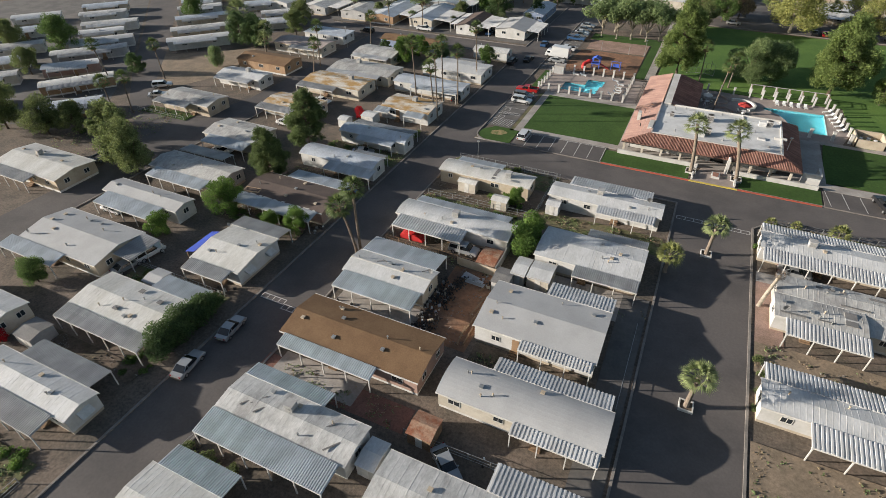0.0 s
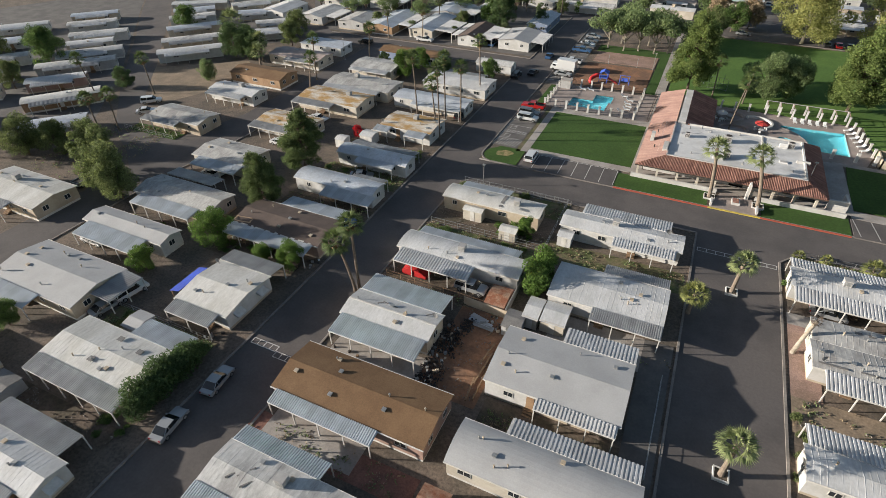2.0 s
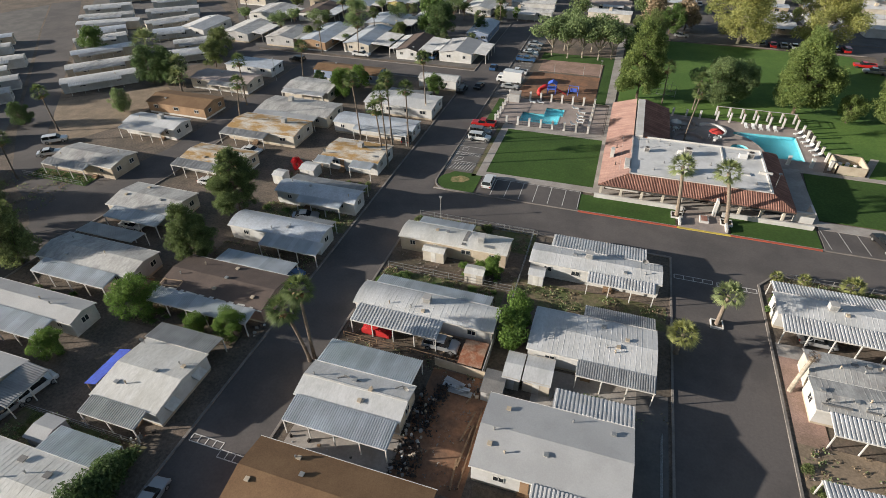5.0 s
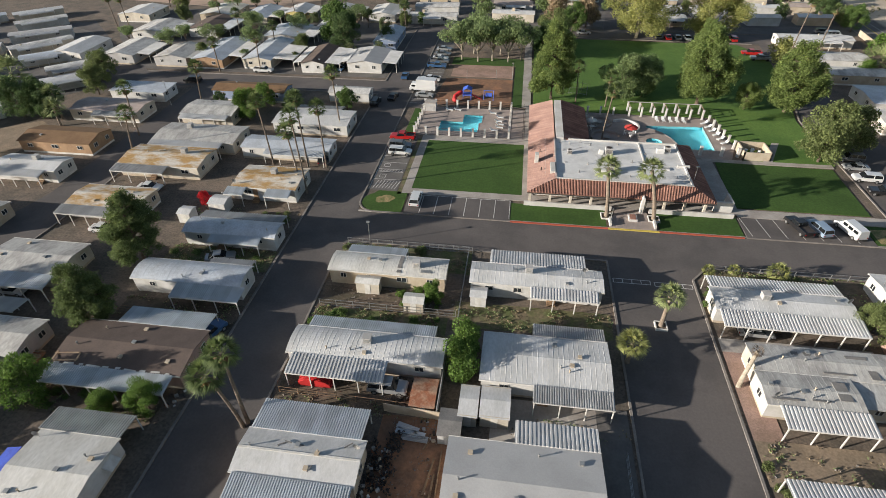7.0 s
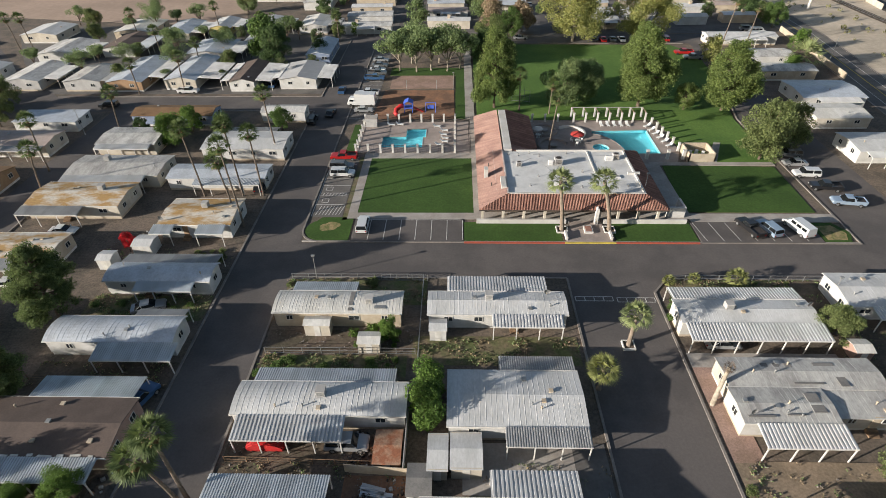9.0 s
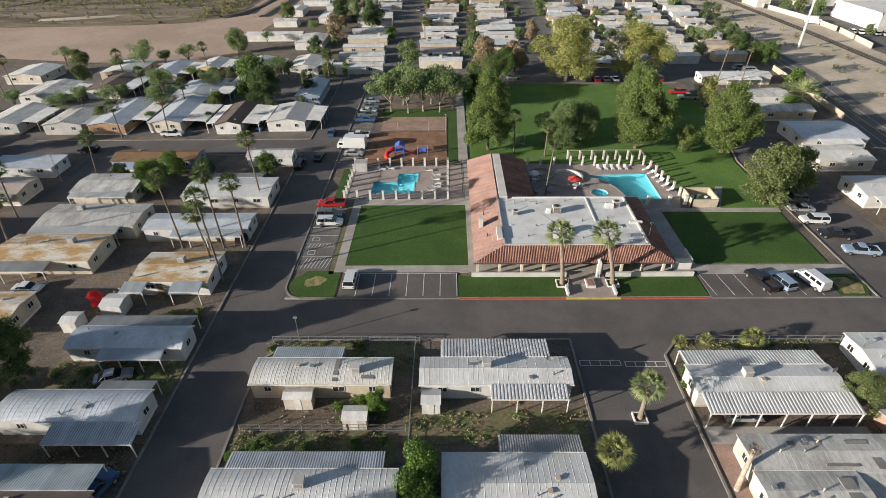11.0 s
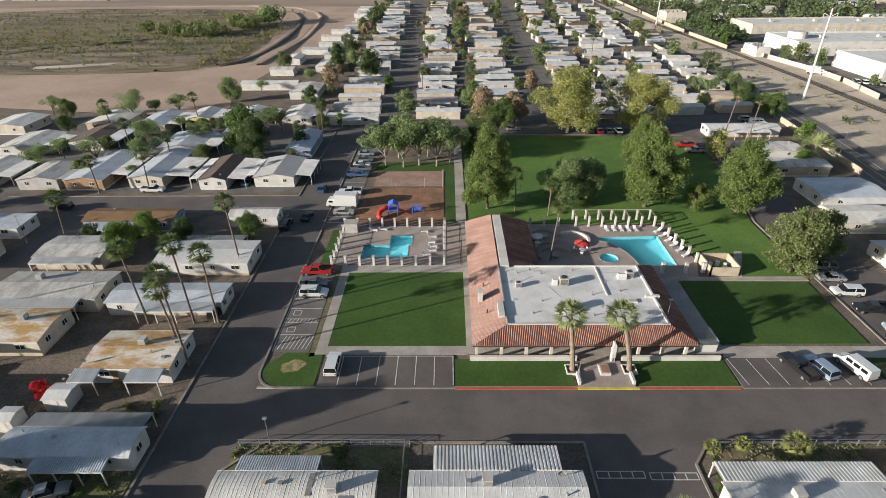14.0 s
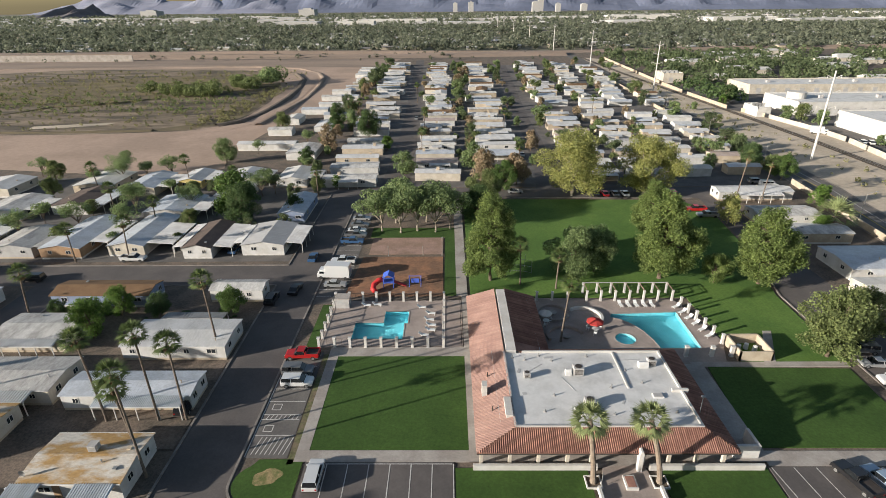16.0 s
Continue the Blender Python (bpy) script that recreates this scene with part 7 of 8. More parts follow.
def wheel(parent, x, y, r=0.33):
    t = part("wheel", tube(bmesh.new(), (x, y - 0.11, r), (x, y + 0.11, r), r, n=14), TYRE, parent)
    if parent.location.y < 140:
        part("rim", tube(bmesh.new(), (x, y - 0.12, r), (x, y + 0.12, r), r * 0.6, n=10), RIM, t)


def vehicle(kind, x, y, rot, colour, z=0.03, where="parked on asphalt"):
    """A parked vehicle whose nose points along its own +x."""
    col = paint(colour, COLOURS[colour])
    noun = {"sedan": "sedan car", "suv": "sport utility vehicle", "pickup": "pickup truck", "van": "van", "box": "box truck"}[kind]
    v = thing({"sedan": "car", "suv": "car", "pickup": "pickup_truck", "van": "van", "box": "box_truck"}[kind], x, y, f"{colour.replace('_', ' ')} {noun} {where}", {"pickup": "pickup truck", "van": "van", "box": "truck"}.get(kind, "car"), "parked vehicles", z=z, rot=rot)
    L, w = {"sedan": (4.6, 0.88), "suv": (4.8, 0.94), "pickup": (5.5, 0.96), "van": (5.4, 1.0), "box": (7.0, 1.1)}[kind]
    h = L / 2
    body = {"sedan": [(-h, 0.35), (h, 0.3), (h, 0.62), (h - 0.2, 0.78), (0.75, 0.92), (-h + 0.9, 0.96), (-h, 0.9)],
            "suv": [(-h, 0.42), (h, 0.38), (h, 0.85), (h - 0.2, 0.98), (1.0, 1.08), (-h, 1.1)],
            "pickup": [(-h, 0.48), (h, 0.45), (h, 0.95), (h - 0.2, 1.06), (1.2, 1.12), (-h, 1.12)],
            "van": [(-h, 0.4), (h, 0.38), (h, 0.85), (h - 0.7, 1.15), (h - 1.0, 1.2), (-h, 1.2)],
            "box": [(-h, 0.55), (h, 0.45), (h, 1.1), (h - 0.3, 1.3), (-h, 1.3)]}[kind]
    top = {"sedan": [(1.0, 0.9), (0.25, 1.38), (-0.95, 1.42), (-1.75, 0.94)], "suv": [(1.25, 1.06), (0.6, 1.68), (-h + 0.25, 1.72), (-h + 0.03, 1.08)], "pickup": [(1.3, 1.1), (0.7, 1.72), (-0.5, 1.74), (-0.7, 1.1)],
           "van": [(h - 0.9, 1.18), (h - 1.7, 2.0), (-h + 0.1, 2.05), (-h + 0.02, 1.18)], "box": [(h - 0.1, 1.25), (h - 0.5, 2.1), (h - 1.8, 2.15), (h - 1.8, 1.25)]}[kind]
    bm = prism(bmesh.new(), body, "y", -w, w)
    bmesh.ops.bevel(bm, geom=bm.edges[:], offset=0.07, segments=2, affect="EDGES", clamp_overlap=True)
    part("body", bm, col, v, smooth=False)
    bm = prism(bmesh.new(), top, "y", -w + 0.05, w - 0.05)
    for q in bm.verts:
        if q.co.z > 1.25:
            q.co.y *= 0.84
    bmesh.ops.bevel(bm, geom=bm.edges[:], offset=0.04, segments=1, affect="EDGES", clamp_overlap=True)
    part("cabin", bm, CARGLASS if kind in ("sedan", "suv", "pickup") else col, v, "dark glazed cabin" if kind in ("sedan", "suv", "pickup") else "")
    xs, zs = [p[0] for p in top[1:3]], top[1][1]
    part("roof", box(min(xs), max(xs), -w * 0.8, w * 0.8, zs - 0.02, zs + 0.05), col, v)
    if kind in ("sedan", "suv", "pickup"):
        for s in (-1, 1):
            for px, pt in ((-0.75, -0.75), (top[3][0] + 0.1, top[2][0])) if y < 140 else ():
                part("door_pillar", tube(bmesh.new(), (px, s * (w - 0.04), top[0][1]), (pt, s * (w * 0.82), zs), 0.05, n=5), col, v)
    else:
        a, b = Vector((top[0][0], top[0][1])), Vector((top[1][0], top[1][1]))
        p, q, off = a.lerp(b, 0.12), a.lerp(b, 0.88), Vector((0.05, 0.04))
        part("windscreen", prism(bmesh.new(), [tuple(p), tuple(p + off), tuple(q + off), tuple(q)], "y", -w * 0.78, w * 0.78), CARGLASS, v)
        for s in (-1, 1):
            for k in range(3 if kind == "van" else 1):
                x0 = top[1][0] - 0.1 - 1.15 * k
                part("side_window", box(x0 - 0.9, x0, s * w * 0.93 - 0.06, s * w * 0.93 + 0.06, 1.35, 1.8), CARGLASS, v)
    if kind == "pickup":
        part("bed_floor", box(-h + 0.12, -0.85, -w + 0.12, w - 0.12, 0.9, 1.14), DARKTRIM, v)
        for s in (-1, 1):
            part("bed_side", box(-h, -0.7, s * w - 0.06, s * w + 0.06, 1.06, 1.3), col, v)
        part("tailgate", box(-h - 0.03, -h + 0.08, -w, w, 0.9, 1.3), col, v)
    if kind == "box":
        part("cargo_box", box(-h, h - 1.9, -1.2, 1.2, 0.95, 3.3), paint("white", COLOURS["white"]), v, "white cargo box")
    for s in (-1, 1):
        for px in (h - 0.85, -h + 0.9):
            wheel(v, px, s * (w - 0.1), 0.33 if kind == "sedan" else 0.38)
        if y > 140 or x < -90:
            continue
        zc = body[2][1] - 0.12
        part("headlight", box(h - 0.03, h + 0.02, s * (w - 0.25) - 0.16, s * (w - 0.25) + 0.16, zc - 0.08, zc + 0.06), LAMPGLASS, v)
        part("tail_light", box(-h - 0.02, -h + 0.03, s * (w - 0.2) - 0.1, s * (w - 0.2) + 0.1, 0.7, 0.9), TAILLAMP, v)
        part("mirror", box(top[0][0] - 0.25, top[0][0] - 0.1, s * w - 0.02, s * (w + 0.16) + 0.0, top[0][1] + 0.02, top[0][1] + 0.16) if s > 0 else box(top[0][0] - 0.25, top[0][0] - 0.1, -w - 0.16, -w + 0.02, top[0][1] + 0.02, top[0][1] + 0.16), col, v)
    if y > 140:
        return v
    part("bumper", box(h - 0.08, h + 0.06, -w + 0.05, w - 0.05, 0.32, 0.5), DARKTRIM, v)
    part("bumper", box(-h - 0.06, -h + 0.08, -w + 0.05, w - 0.05, 0.36, 0.54), DARKTRIM, v)
    return v


for kind, x, y, rot, colour, z in (("suv", -28.7, 105.2, 90, "white", 0.17), ("pickup", -36.2, 130.2, 180, "red", 0.04), ("suv", -35.9, 126.0, 0, "grey", 0.04), ("suv", -35.3, 123.2, 0, "white", 0.04), ("box", -36.4, 158.6, 175, "white", 0.04), ("sedan", -35.4, 154.6, 0, "silver", 0.04), ("pickup", -35.7, 165.4, 180, "white", 0.04),
                                   ("pickup", -35.4, 176.4, 0, "blue", 0.04), ("pickup", -35.2, 180.4, 0, "grey", 0.04), ("sedan", -35.4, 183.6, 0, "white", 0.04), ("sedan", -35.2, 187.4, 0, "grey", 0.04), ("sedan", -35.4, 192.0, 0, "silver", 0.04), ("sedan", -43.2, 152.6, 84, "black", 0.03), ("suv", -46.8, 148.6, 90, "black", 0.03), ("sedan", -43.0, 167.6, 92, "blue", 0.03),
                                   ("pickup", 36.6, 104.6, 105, "black", 0.17), ("suv", 39.6, 104.4, 105, "pale_blue", 0.17), ("van", 44.6, 104.6, 105, "white", 0.17), ("suv", 55.4, 123.2, 175, "white", 0.03), ("pickup", 56.4, 118.2, 170, "black", 0.03), ("pickup", 57.6, 113.0, 170, "pale_blue", 0.03), ("sedan", 55.4, 127.6, 175, "silver", 0.03), ("suv", 56.0, 131.4, 175, "grey", 0.03),
                                   ("sedan", -46.7, 28.0, 96, "silver", 0.03), ("sedan", -46.2, 35.0, 96, "silver", 0.03), ("sedan", -11.8, 29.3, -40, "silver", 0.05), ("suv", -24.6, 63.4, 0, "silver", 0.06), ("pickup", -50.4, 68.6, 70, "blue", 0.06), ("suv", -100.4, 157.6, 180, "black", 0.03), ("pickup", -84.0, 167.2, 0, "white", 0.03), ("suv", -51.6, 172.8, 90, "grey", 0.05), ("sedan", -62.6, 172.0, 90, "blue", 0.05),
                                   ("suv", -129.6, 178.4, 0, "grey", 0.03), ("sedan", -134.0, 188.6, 0, "white", 0.03), ("pickup", -104.4, 61.6, 90, "grey", 0.03), ("sedan", -120.9, 90.0, 40, "white", 0.03), ("suv", -124.9, 95.0, 40, "white", 0.03), ("sedan", -80.0, 103.4, 0, "white", 0.05), ("sedan", -80.2, 89.6, 0, "white", 0.05), ("suv", -50.0, 118.2, 90, "black", 0.05), ("sedan", -70.1, 38.4, 80, "silver", 0.05), ("suv", -69.5, 42.1, 80, "white", 0.05),
                                   ("sedan", 35.0, 211.6, 90, "red", 0.03), ("sedan", 38.0, 211.6, 90, "grey", 0.03), ("sedan", 41.0, 211.6, 90, "white", 0.03), ("sedan", 32.0, 211.6, 90, "black", 0.03), ("sedan", 52.0, 211.6, 90, "black", 0.03), ("suv", 55.0, 211.6, 90, "red", 0.03), ("pickup", 57.6, 193.0, 175, "silver", 0.03), ("pickup", 56.4, 197.6, 175, "red", 0.03), ("sedan", 8.4, 214.0, 0, "silver", 0.03),
                                   ("van", 88.0, 219.0, 0, "white", 0.05), ("suv", 86.0, 222.6, 0, "silver", 0.05), ("sedan", 22.0, 78.6, 0, "silver", 0.06), ("sedan", -56.6, 84.8, 20, "silver", 0.06), ("sedan", -85.7, 48.5, 0, "white", 0.06), ("sedan", -83.8, 73.4, 0, "white", 0.06), ("sedan", 16.0, 258, 90, "white", 0.04), ("sedan", -28.0, 330, 90, "silver", 0.04)):
    vehicle(kind, x, y, rot, colour, z, "parked in a marked bay" if z == 0.17 else "parked at the kerb" if z < 0.05 else "parked under an awning")


# ---- yards: sheds, fences, clutter, lamps ----
def shed(x0, x1, y0, y1, h, wall, roof, label):
    s = thing("shed", (x0 + x1) / 2, (y0 + y1) / 2, label, "shed", "garden sheds", z=0.04)
    a, b = (x1 - x0) / 2, (y1 - y0) / 2
    part("shed_body", prism(bmesh.new(), [(-b, 0), (-b, h - 0.25), (0, h), (b, h - 0.25), (b, 0)], "x", -a, a), wall, s)
    pr = [(-b - 0.12, h - 0.27), (0, h + 0.05), (b + 0.12, h - 0.27)]
    part("shed_roof", prism(bmesh.new(), pr + [(u, z - 0.06) for u, z in pr[::-1]], "x", -a - 0.12, a + 0.12), roof, s)
    part("shed_door", box(-0.4, 0.4, -b - 0.03, -b + 0.02, 0, h - 0.45), TRIM, s)


for a in ((-33.0, -29.6, 79.9, 81.5, 2.3, WALL_CREAM, ROOF_CREAM, "cream lean-to shed beside a home"), (-25.4, -22.6, 77.0, 79.0, 2.0, WALL_CREAM, ROOF_CREAM, "small cream garden shed"), (-15.6, -13.6, 59.6, 63.8, 2.2, WALL_CREAM, ROOF_WHITE, "narrow white garden shed"), (-13.2, -10.0, 59.8, 64.0, 2.2, WALL_CREAM, ROOF_WHITE, "white garden shed in a yard"),
          (-19.9, -17.8, 24.8, 28.2, 2.2, WALL_WHITE, ROOF_WHITE, "white metal garden shed"), (-16.9, -14.1, 30.2, 33.2, 2.2, WOOD, METAL_RUST, "brown plank shed with a rusty roof"), (-63.4, -60.8, 36.0, 39.0, 2.2, WALL_GREY, ROOF_GREY, "grey garden shed in a yard"), (-70.2, -66.8, 21.5, 24.7, 2.2, WALL_GREY, ROOF_DARK, "dark grey garden shed"), (-64.6, -61.6, 97.0, 100.0, 2.4, WALL_WHITE, ROOF_WHITE, "white garden shed in a yard"),
          (-16.4, -14.4, 83.0, 84.0, 2.1, WALL_WHITE, ROOF_WHITE, "white metal cabinet shed"), (-16.2, -14.0, 79.2, 81.3, 2.2, WALL_WHITE, ROOF_WHITE, "white metal shed beside a home"), (-68.6, -66.4, 93.6, 96.0, 2.2, WALL_WHITE, ROOF_WHITE, "white garden shed in a yard"), (37.4, 39.6, 76.2, 78.4, 2.0, WALL_ROSE, ROOF_CREAM, "small rose garden shed"), (-21.4, -18.6, 60.6, 64.6, 1.6, METAL_RUST, METAL_RUST, "low rusty sheet metal shelter"), (-17.6, -15.2, 57.0, 60.4, 2.0, WALL_GREY, ROOF_DARK, "grey slatted shed in a yard")):
    shed(*a)


def fence(x0, y0, x1, y1, h, material, label, gap=2.4, solid=False, z=-0.02):
    f = thing("fence", x0, y0, label, "fence", "yard fences", z=z, rot=math.degrees(math.atan2(y1 - y0, x1 - x0)))
    n = math.hypot(x1 - x0, y1 - y0)
    k = max(1, round(n / gap))
    pm = to_mesh("fence_post", box(-0.04, 0.04, -0.04, 0.04, 0, h))
    pm.materials.append(material)
    for i in range(k + 1):
        ob = new("fence_post", pm)
        ob.parent = f
        ob.location = (n * i / k, 0, 0)
    if solid:
        part("fence_panel", box(0, n, -0.05, 0.05, 0, h - 0.05), material, f)
    else:
        for zz in (h - 0.03, h * 0.5, 0.12):
            part("fence_rail", box(0, n, -0.02, 0.02, zz - 0.02, zz + 0.02), material, f)


for a in ((-37.6, 91.6, -17.6, 91.6, 1.2, GALV, "low chain-link fence along the road"), (-17.6, 91.6, -17.6, 75, 1.2, GALV, "low chain-link fence between yards"), (-37.6, 76.8, -18, 76.8, 1.2, GALV, "low chain-link fence between yards"), (19, 91.6, 44, 91.6, 1.2, GALV, "low chain-link fence along the road"), (-37.6, 61.4, -18.4, 61.0, 1.1, WOOD, "low weathered wooden fence"),
          (-17.7, 30.9, 2.5, 31.5, 1.2, GALV, "low chain-link fence beside a driveway"), (-24.0, 91.4, -17.0, 91.4, 1.2, GALV, "low chain-link fence along the road"), (-68.8, 39.7, -51.8, 39.7, 1.1, GALV, "low wire fence between yards"), (2.8, 43.4, 2.8, 58, 1.0, GALV, "low pipe fence along a driveway"), (-39.0, 15.8, -38.0, 24, 1.0, GALV, "low wire fence beside the road"), (-66, 72.0, -50, 72.0, 1.1, WOOD, "low wooden fence between yards"),
          (-51.0, 9.2, -51.0, 3.2, 1.1, GALV, "low wire fence beside the road"), (-118.8, 81.9, -103.8, 81.9, 1.0, GALV, "low wire fence round the corner yard")):
    fence(*a)
for a in ((-18.2, 60.2, -18.2, 69.6, 1.7, WALL_GREY, "plain grey board fence"), (-17.0, 45.6, -17.0, 56, 0.5, WOOD, "low timber edging of a bare yard"), (-24.4, 60.4, -16.8, 60.0, 1.5, WALL_BEIGE, "plain board fence behind the yard")):
    fence(*a, solid=True)


def street_lamp(x, y, h=4.2, rot=0, arm=0.0):
    s = thing("street_lamp", x, y, "slim grey street lamp beside the road", "street lamp", "street lamps", rot=rot)
    part("pole", tube(bmesh.new(), (0, 0, 0), (0, 0, h), 0.07, 0.05), GALV, s)
    if arm:
        part("arm", tube(bmesh.new(), (0, 0, h - 0.1), (arm, 0, h + 0.35), 0.045), GALV, s)
    part("lamp_head", box(arm - 0.25, arm + 0.25, -0.14, 0.14, h + (0.3 if arm else 0), h + (0.45 if arm else 0.2)), GALV, s)
    part("base", tube(bmesh.new(), (0, 0, 0), (0, 0, 0.35), 0.14, 0.12), CONCRETE, s)


street_lamp(-34.0, 92.0)
for x, y in ((95.4, 189.0), (97.4, 240.0), (98.6, 286.0), (101.6, 343.0), (104.6, 420.0)):
    street_lamp(x, y, 8.0, 0, 2.2)
street_lamp(20.6, 112.4, 6.6)
street_lamp(-98.0, 142.0, 6.0)
for x, y in ((40.6, 87.4), (-13.6, 169.4)):
    street_lamp(x, y, 4.4)


def pylon(x, y, h=31):
    p = thing("power_pylon", x, y, "tall pale steel power pole with angled arms", "pylon", "power poles")
    part("shaft", tube(bmesh.new(), (0, 0, 0), (0, 0, h), 0.48, 0.24, 10), TRIM, p)
    for z, w in ((h - 1.5, 2.4), (h - 6.5, 3.4), (h - 12, 3.4)):
        for s in (-1, 1):
            part("arm", tube(bmesh.new(), (0, 0, z - 1.2), (s * w, 0, z), 0.16, 0.1, 6), TRIM, p)
            part("insulator", tube(bmesh.new(), (s * w, 0, z - 1.1), (s * w, 0, z), 0.09, n=6), TRIM, p)


for i, (x, y) in enumerate(((121.1, 250.9), (117.8, 408.6), (114.5, 560), (108.6, 710), (103.4, 872), (102.2, 1059), (103, 1240), (104.3, 1413), (105, 1600))):
    pylon(x, y)
fx = thing("flag_pole", 6.0, 104.0, "slim bare flag pole beside the entry", "pole")
part("shaft", tube(bmesh.new(), (0, 0, 0), (0, 0, 2.4), 0.05), GALV, fx)
el = thing("palm_stump", 17.4, 69.4, "leaning bare palm trunk with a dead crown", "palm")
part("trunk", bent_tube(bmesh.new(), [(0, 0, -0.1), (0.3, 0.5, 1.6), (0.8, 1.1, 3.4), (1.2, 1.6, 4.8)], [0.3, 0.26, 0.24, 0.22], 9), BARK_PALE, el)
dc = link("dead_crown", frond_crown("dead_crown", 26, 0.8, BARK, 31, 60, -70, 6), None, el)
dc.location = (1.2, 1.6, 4.9)
pb = thing("bench_planter", 9.6, 104.4, "low brick planter in the entry walk", "planter", z=0.14)
part("planter_wall", box(-0.7, 0.7, -1.0, 1.0, 0, 0.45), STUCCO, pb)
part("soil", box(-0.5, 0.5, -0.8, 0.8, 0.45, 0.49), TILE, pb)
for x in (5.6, 13.0):
    ew = thing("entry_wall", x, 102.6, "low white wall end beside the entry walk", "wall", z=0.1)
    part("wall_body", box(-0.16, 0.16, -1.0, 1.0, 0, 0.75), STUCCO, ew)
# yard clutter
rng = random.Random(77)
for x0, x1, y0, y1, n in ((-24.6, -22.4, 45.0, 56.0, 90), (-24.2, -19.2, 60.6, 65.0, 48), (-21.0, -18.0, 57.0, 60.0, 12), (-54.3, -51.3, 39.6, 41.6, 10), (-50.4, -48.6, 56.6, 60.0, 10), (-68.0, -62.0, 96.0, 105.0, 16), (-66.0, -63.0, 58.0, 63.0, 10), (-8.6, -3.2, 29.7, 32.1, 8), (-37.0, -26.0, 43.0, 46.0, 12)):
    for i in range(n):
        s = rng.uniform(0.18, 0.5)
        c = thing("yard_clutter", rng.uniform(x0, x1), rng.uniform(y0, y1), rng.choice(("heaped boxes and scrap in a yard", "dumped household clutter in a yard", "old crate and buckets in a yard")), "clutter", "yard clutter", z=0.05, rot=rng.uniform(0, 90))
        m = rng.choice((WHITEPLASTIC, DARKTRIM, WOOD, GALV, WALL_GREY, DARKTRIM, DARKTRIM, GALV, WALL_BEIGE, METAL_RUST))
        bm = bmesh.new()
        if rng.random() < 0.5:
            bx(bm, -s / 2, s / 2, -s * 0.35, s * 0.35, 0, s * rng.uniform(0.5, 1.2))
            bmesh.ops.bevel(bm, geom=bm.edges[:], offset=0.03, segments=1, affect="EDGES")
        else:
            tube(bm, (0, 0, 0), (0, 0.05, s * rng.uniform(0.6, 1.4)), s * 0.4, s * rng.uniform(0.2, 0.45), 9)
        part("clutter_piece", bm, m, c)
cv = thing("red_car_cover", -33.6, 63.4, "red covered vehicle under an awning", "car cover", z=0.06)
bm = prism(bmesh.new(), [(-2.1, 0), (-2.1, 0.8), (-1.2, 1.3), (0.5, 1.4), (1.3, 0.9), (2.1, 0.75), (2.1, 0)], "y", -0.85, 0.85)
bmesh.ops.bevel(bm, geom=bm.edges[:], offset=0.14, segments=2, affect="EDGES")
part("cover", bm, REDPAINT, cv)
tp = thing("tarp_roof", -61.8, 46.4, "blue tarpaulin over a side porch", "tarpaulin")
part("tarp", prism(bmesh.new(), [(-1.0, 2.0), (1.0, 2.6), (1.0, 2.65), (-1.0, 2.06)], "y", -2.8, 2.8), TARP, tp)
for sx in (-0.9, 0.9):
    for sy in (-2.6, 2.6):
        part("post", box(sx - 0.05, sx + 0.05, sy - 0.05, sy + 0.05, 0, 2.0 + 0.3 * (sx + 0.9)), WOOD, tp)
for i in range(6):
    rk = thing("garden_rock", 20.6 + 1.0 * i, 57.6 - 0.15 * i, "pale rounded garden rock in bare soil", "rock", "garden rocks", z=0.03)
    bm = bmesh.new()
    bmesh.ops.create_icosphere(bm, subdivisions=2, radius=0.32)
    for q in bm.verts:
        q.co *= 1 + 0.25 * noise.noise(q.co * 3 + Vector((i, 0, 0)))
        q.co.z = max(-0.1, q.co.z * 0.7) + 0.1
    part("stone", bm, CONCRETE, rk)
# backstop fence of the ball field
bk = thing("backstop", -1.0, 160.0, "tall chain-link ball-field backstop", "backstop", z=0.1)
for x, y in ((0, 0), (2.2, 0.9), (4.4, 0.9), (6.6, 0), (1.0, 3.2), (5.6, 3.2)):
    part("post", tube(bmesh.new(), (x, y, 0), (x, y, 3.0), 0.05), GALV, bk)
for z in (0.2, 1.6, 3.0):
    part("rail", tube(bmesh.new(), (0, 0, z), (2.2, 0.9, z), 0.035), GALV, bk)
    part("rail", tube(bmesh.new(), (2.2, 0.9, z), (4.4, 0.9, z), 0.035), GALV, bk)
    part("rail", tube(bmesh.new(), (4.4, 0.9, z), (6.6, 0, z), 0.035), GALV, bk)

def window_awning(x, y, side_z=2.35):
    """A small white hood over a window of an east wall."""
    a = thing("window_awning", x, y, "small white hood over a side window", "awning", "window hoods", z=side_z)
    bm = prism(bmesh.new(), [(0, 0), (0.95, -0.55), (0.95, -0.6), (0, -0.06)], "y", -0.8, 0.8)
    part("hood", bm, TRIM, a)
    for sy in (-0.78, 0.78):
        part("hood_side", prism(bmesh.new(), [(0, 0), (0.95, -0.55), (0, -0.55)], "y", sy - 0.02, sy + 0.02), TRIM, a)


for x, y in ((-51.08, 44.4), (-51.08, 49.0), (-50.98, 17.4)):
    window_awning(x, y)


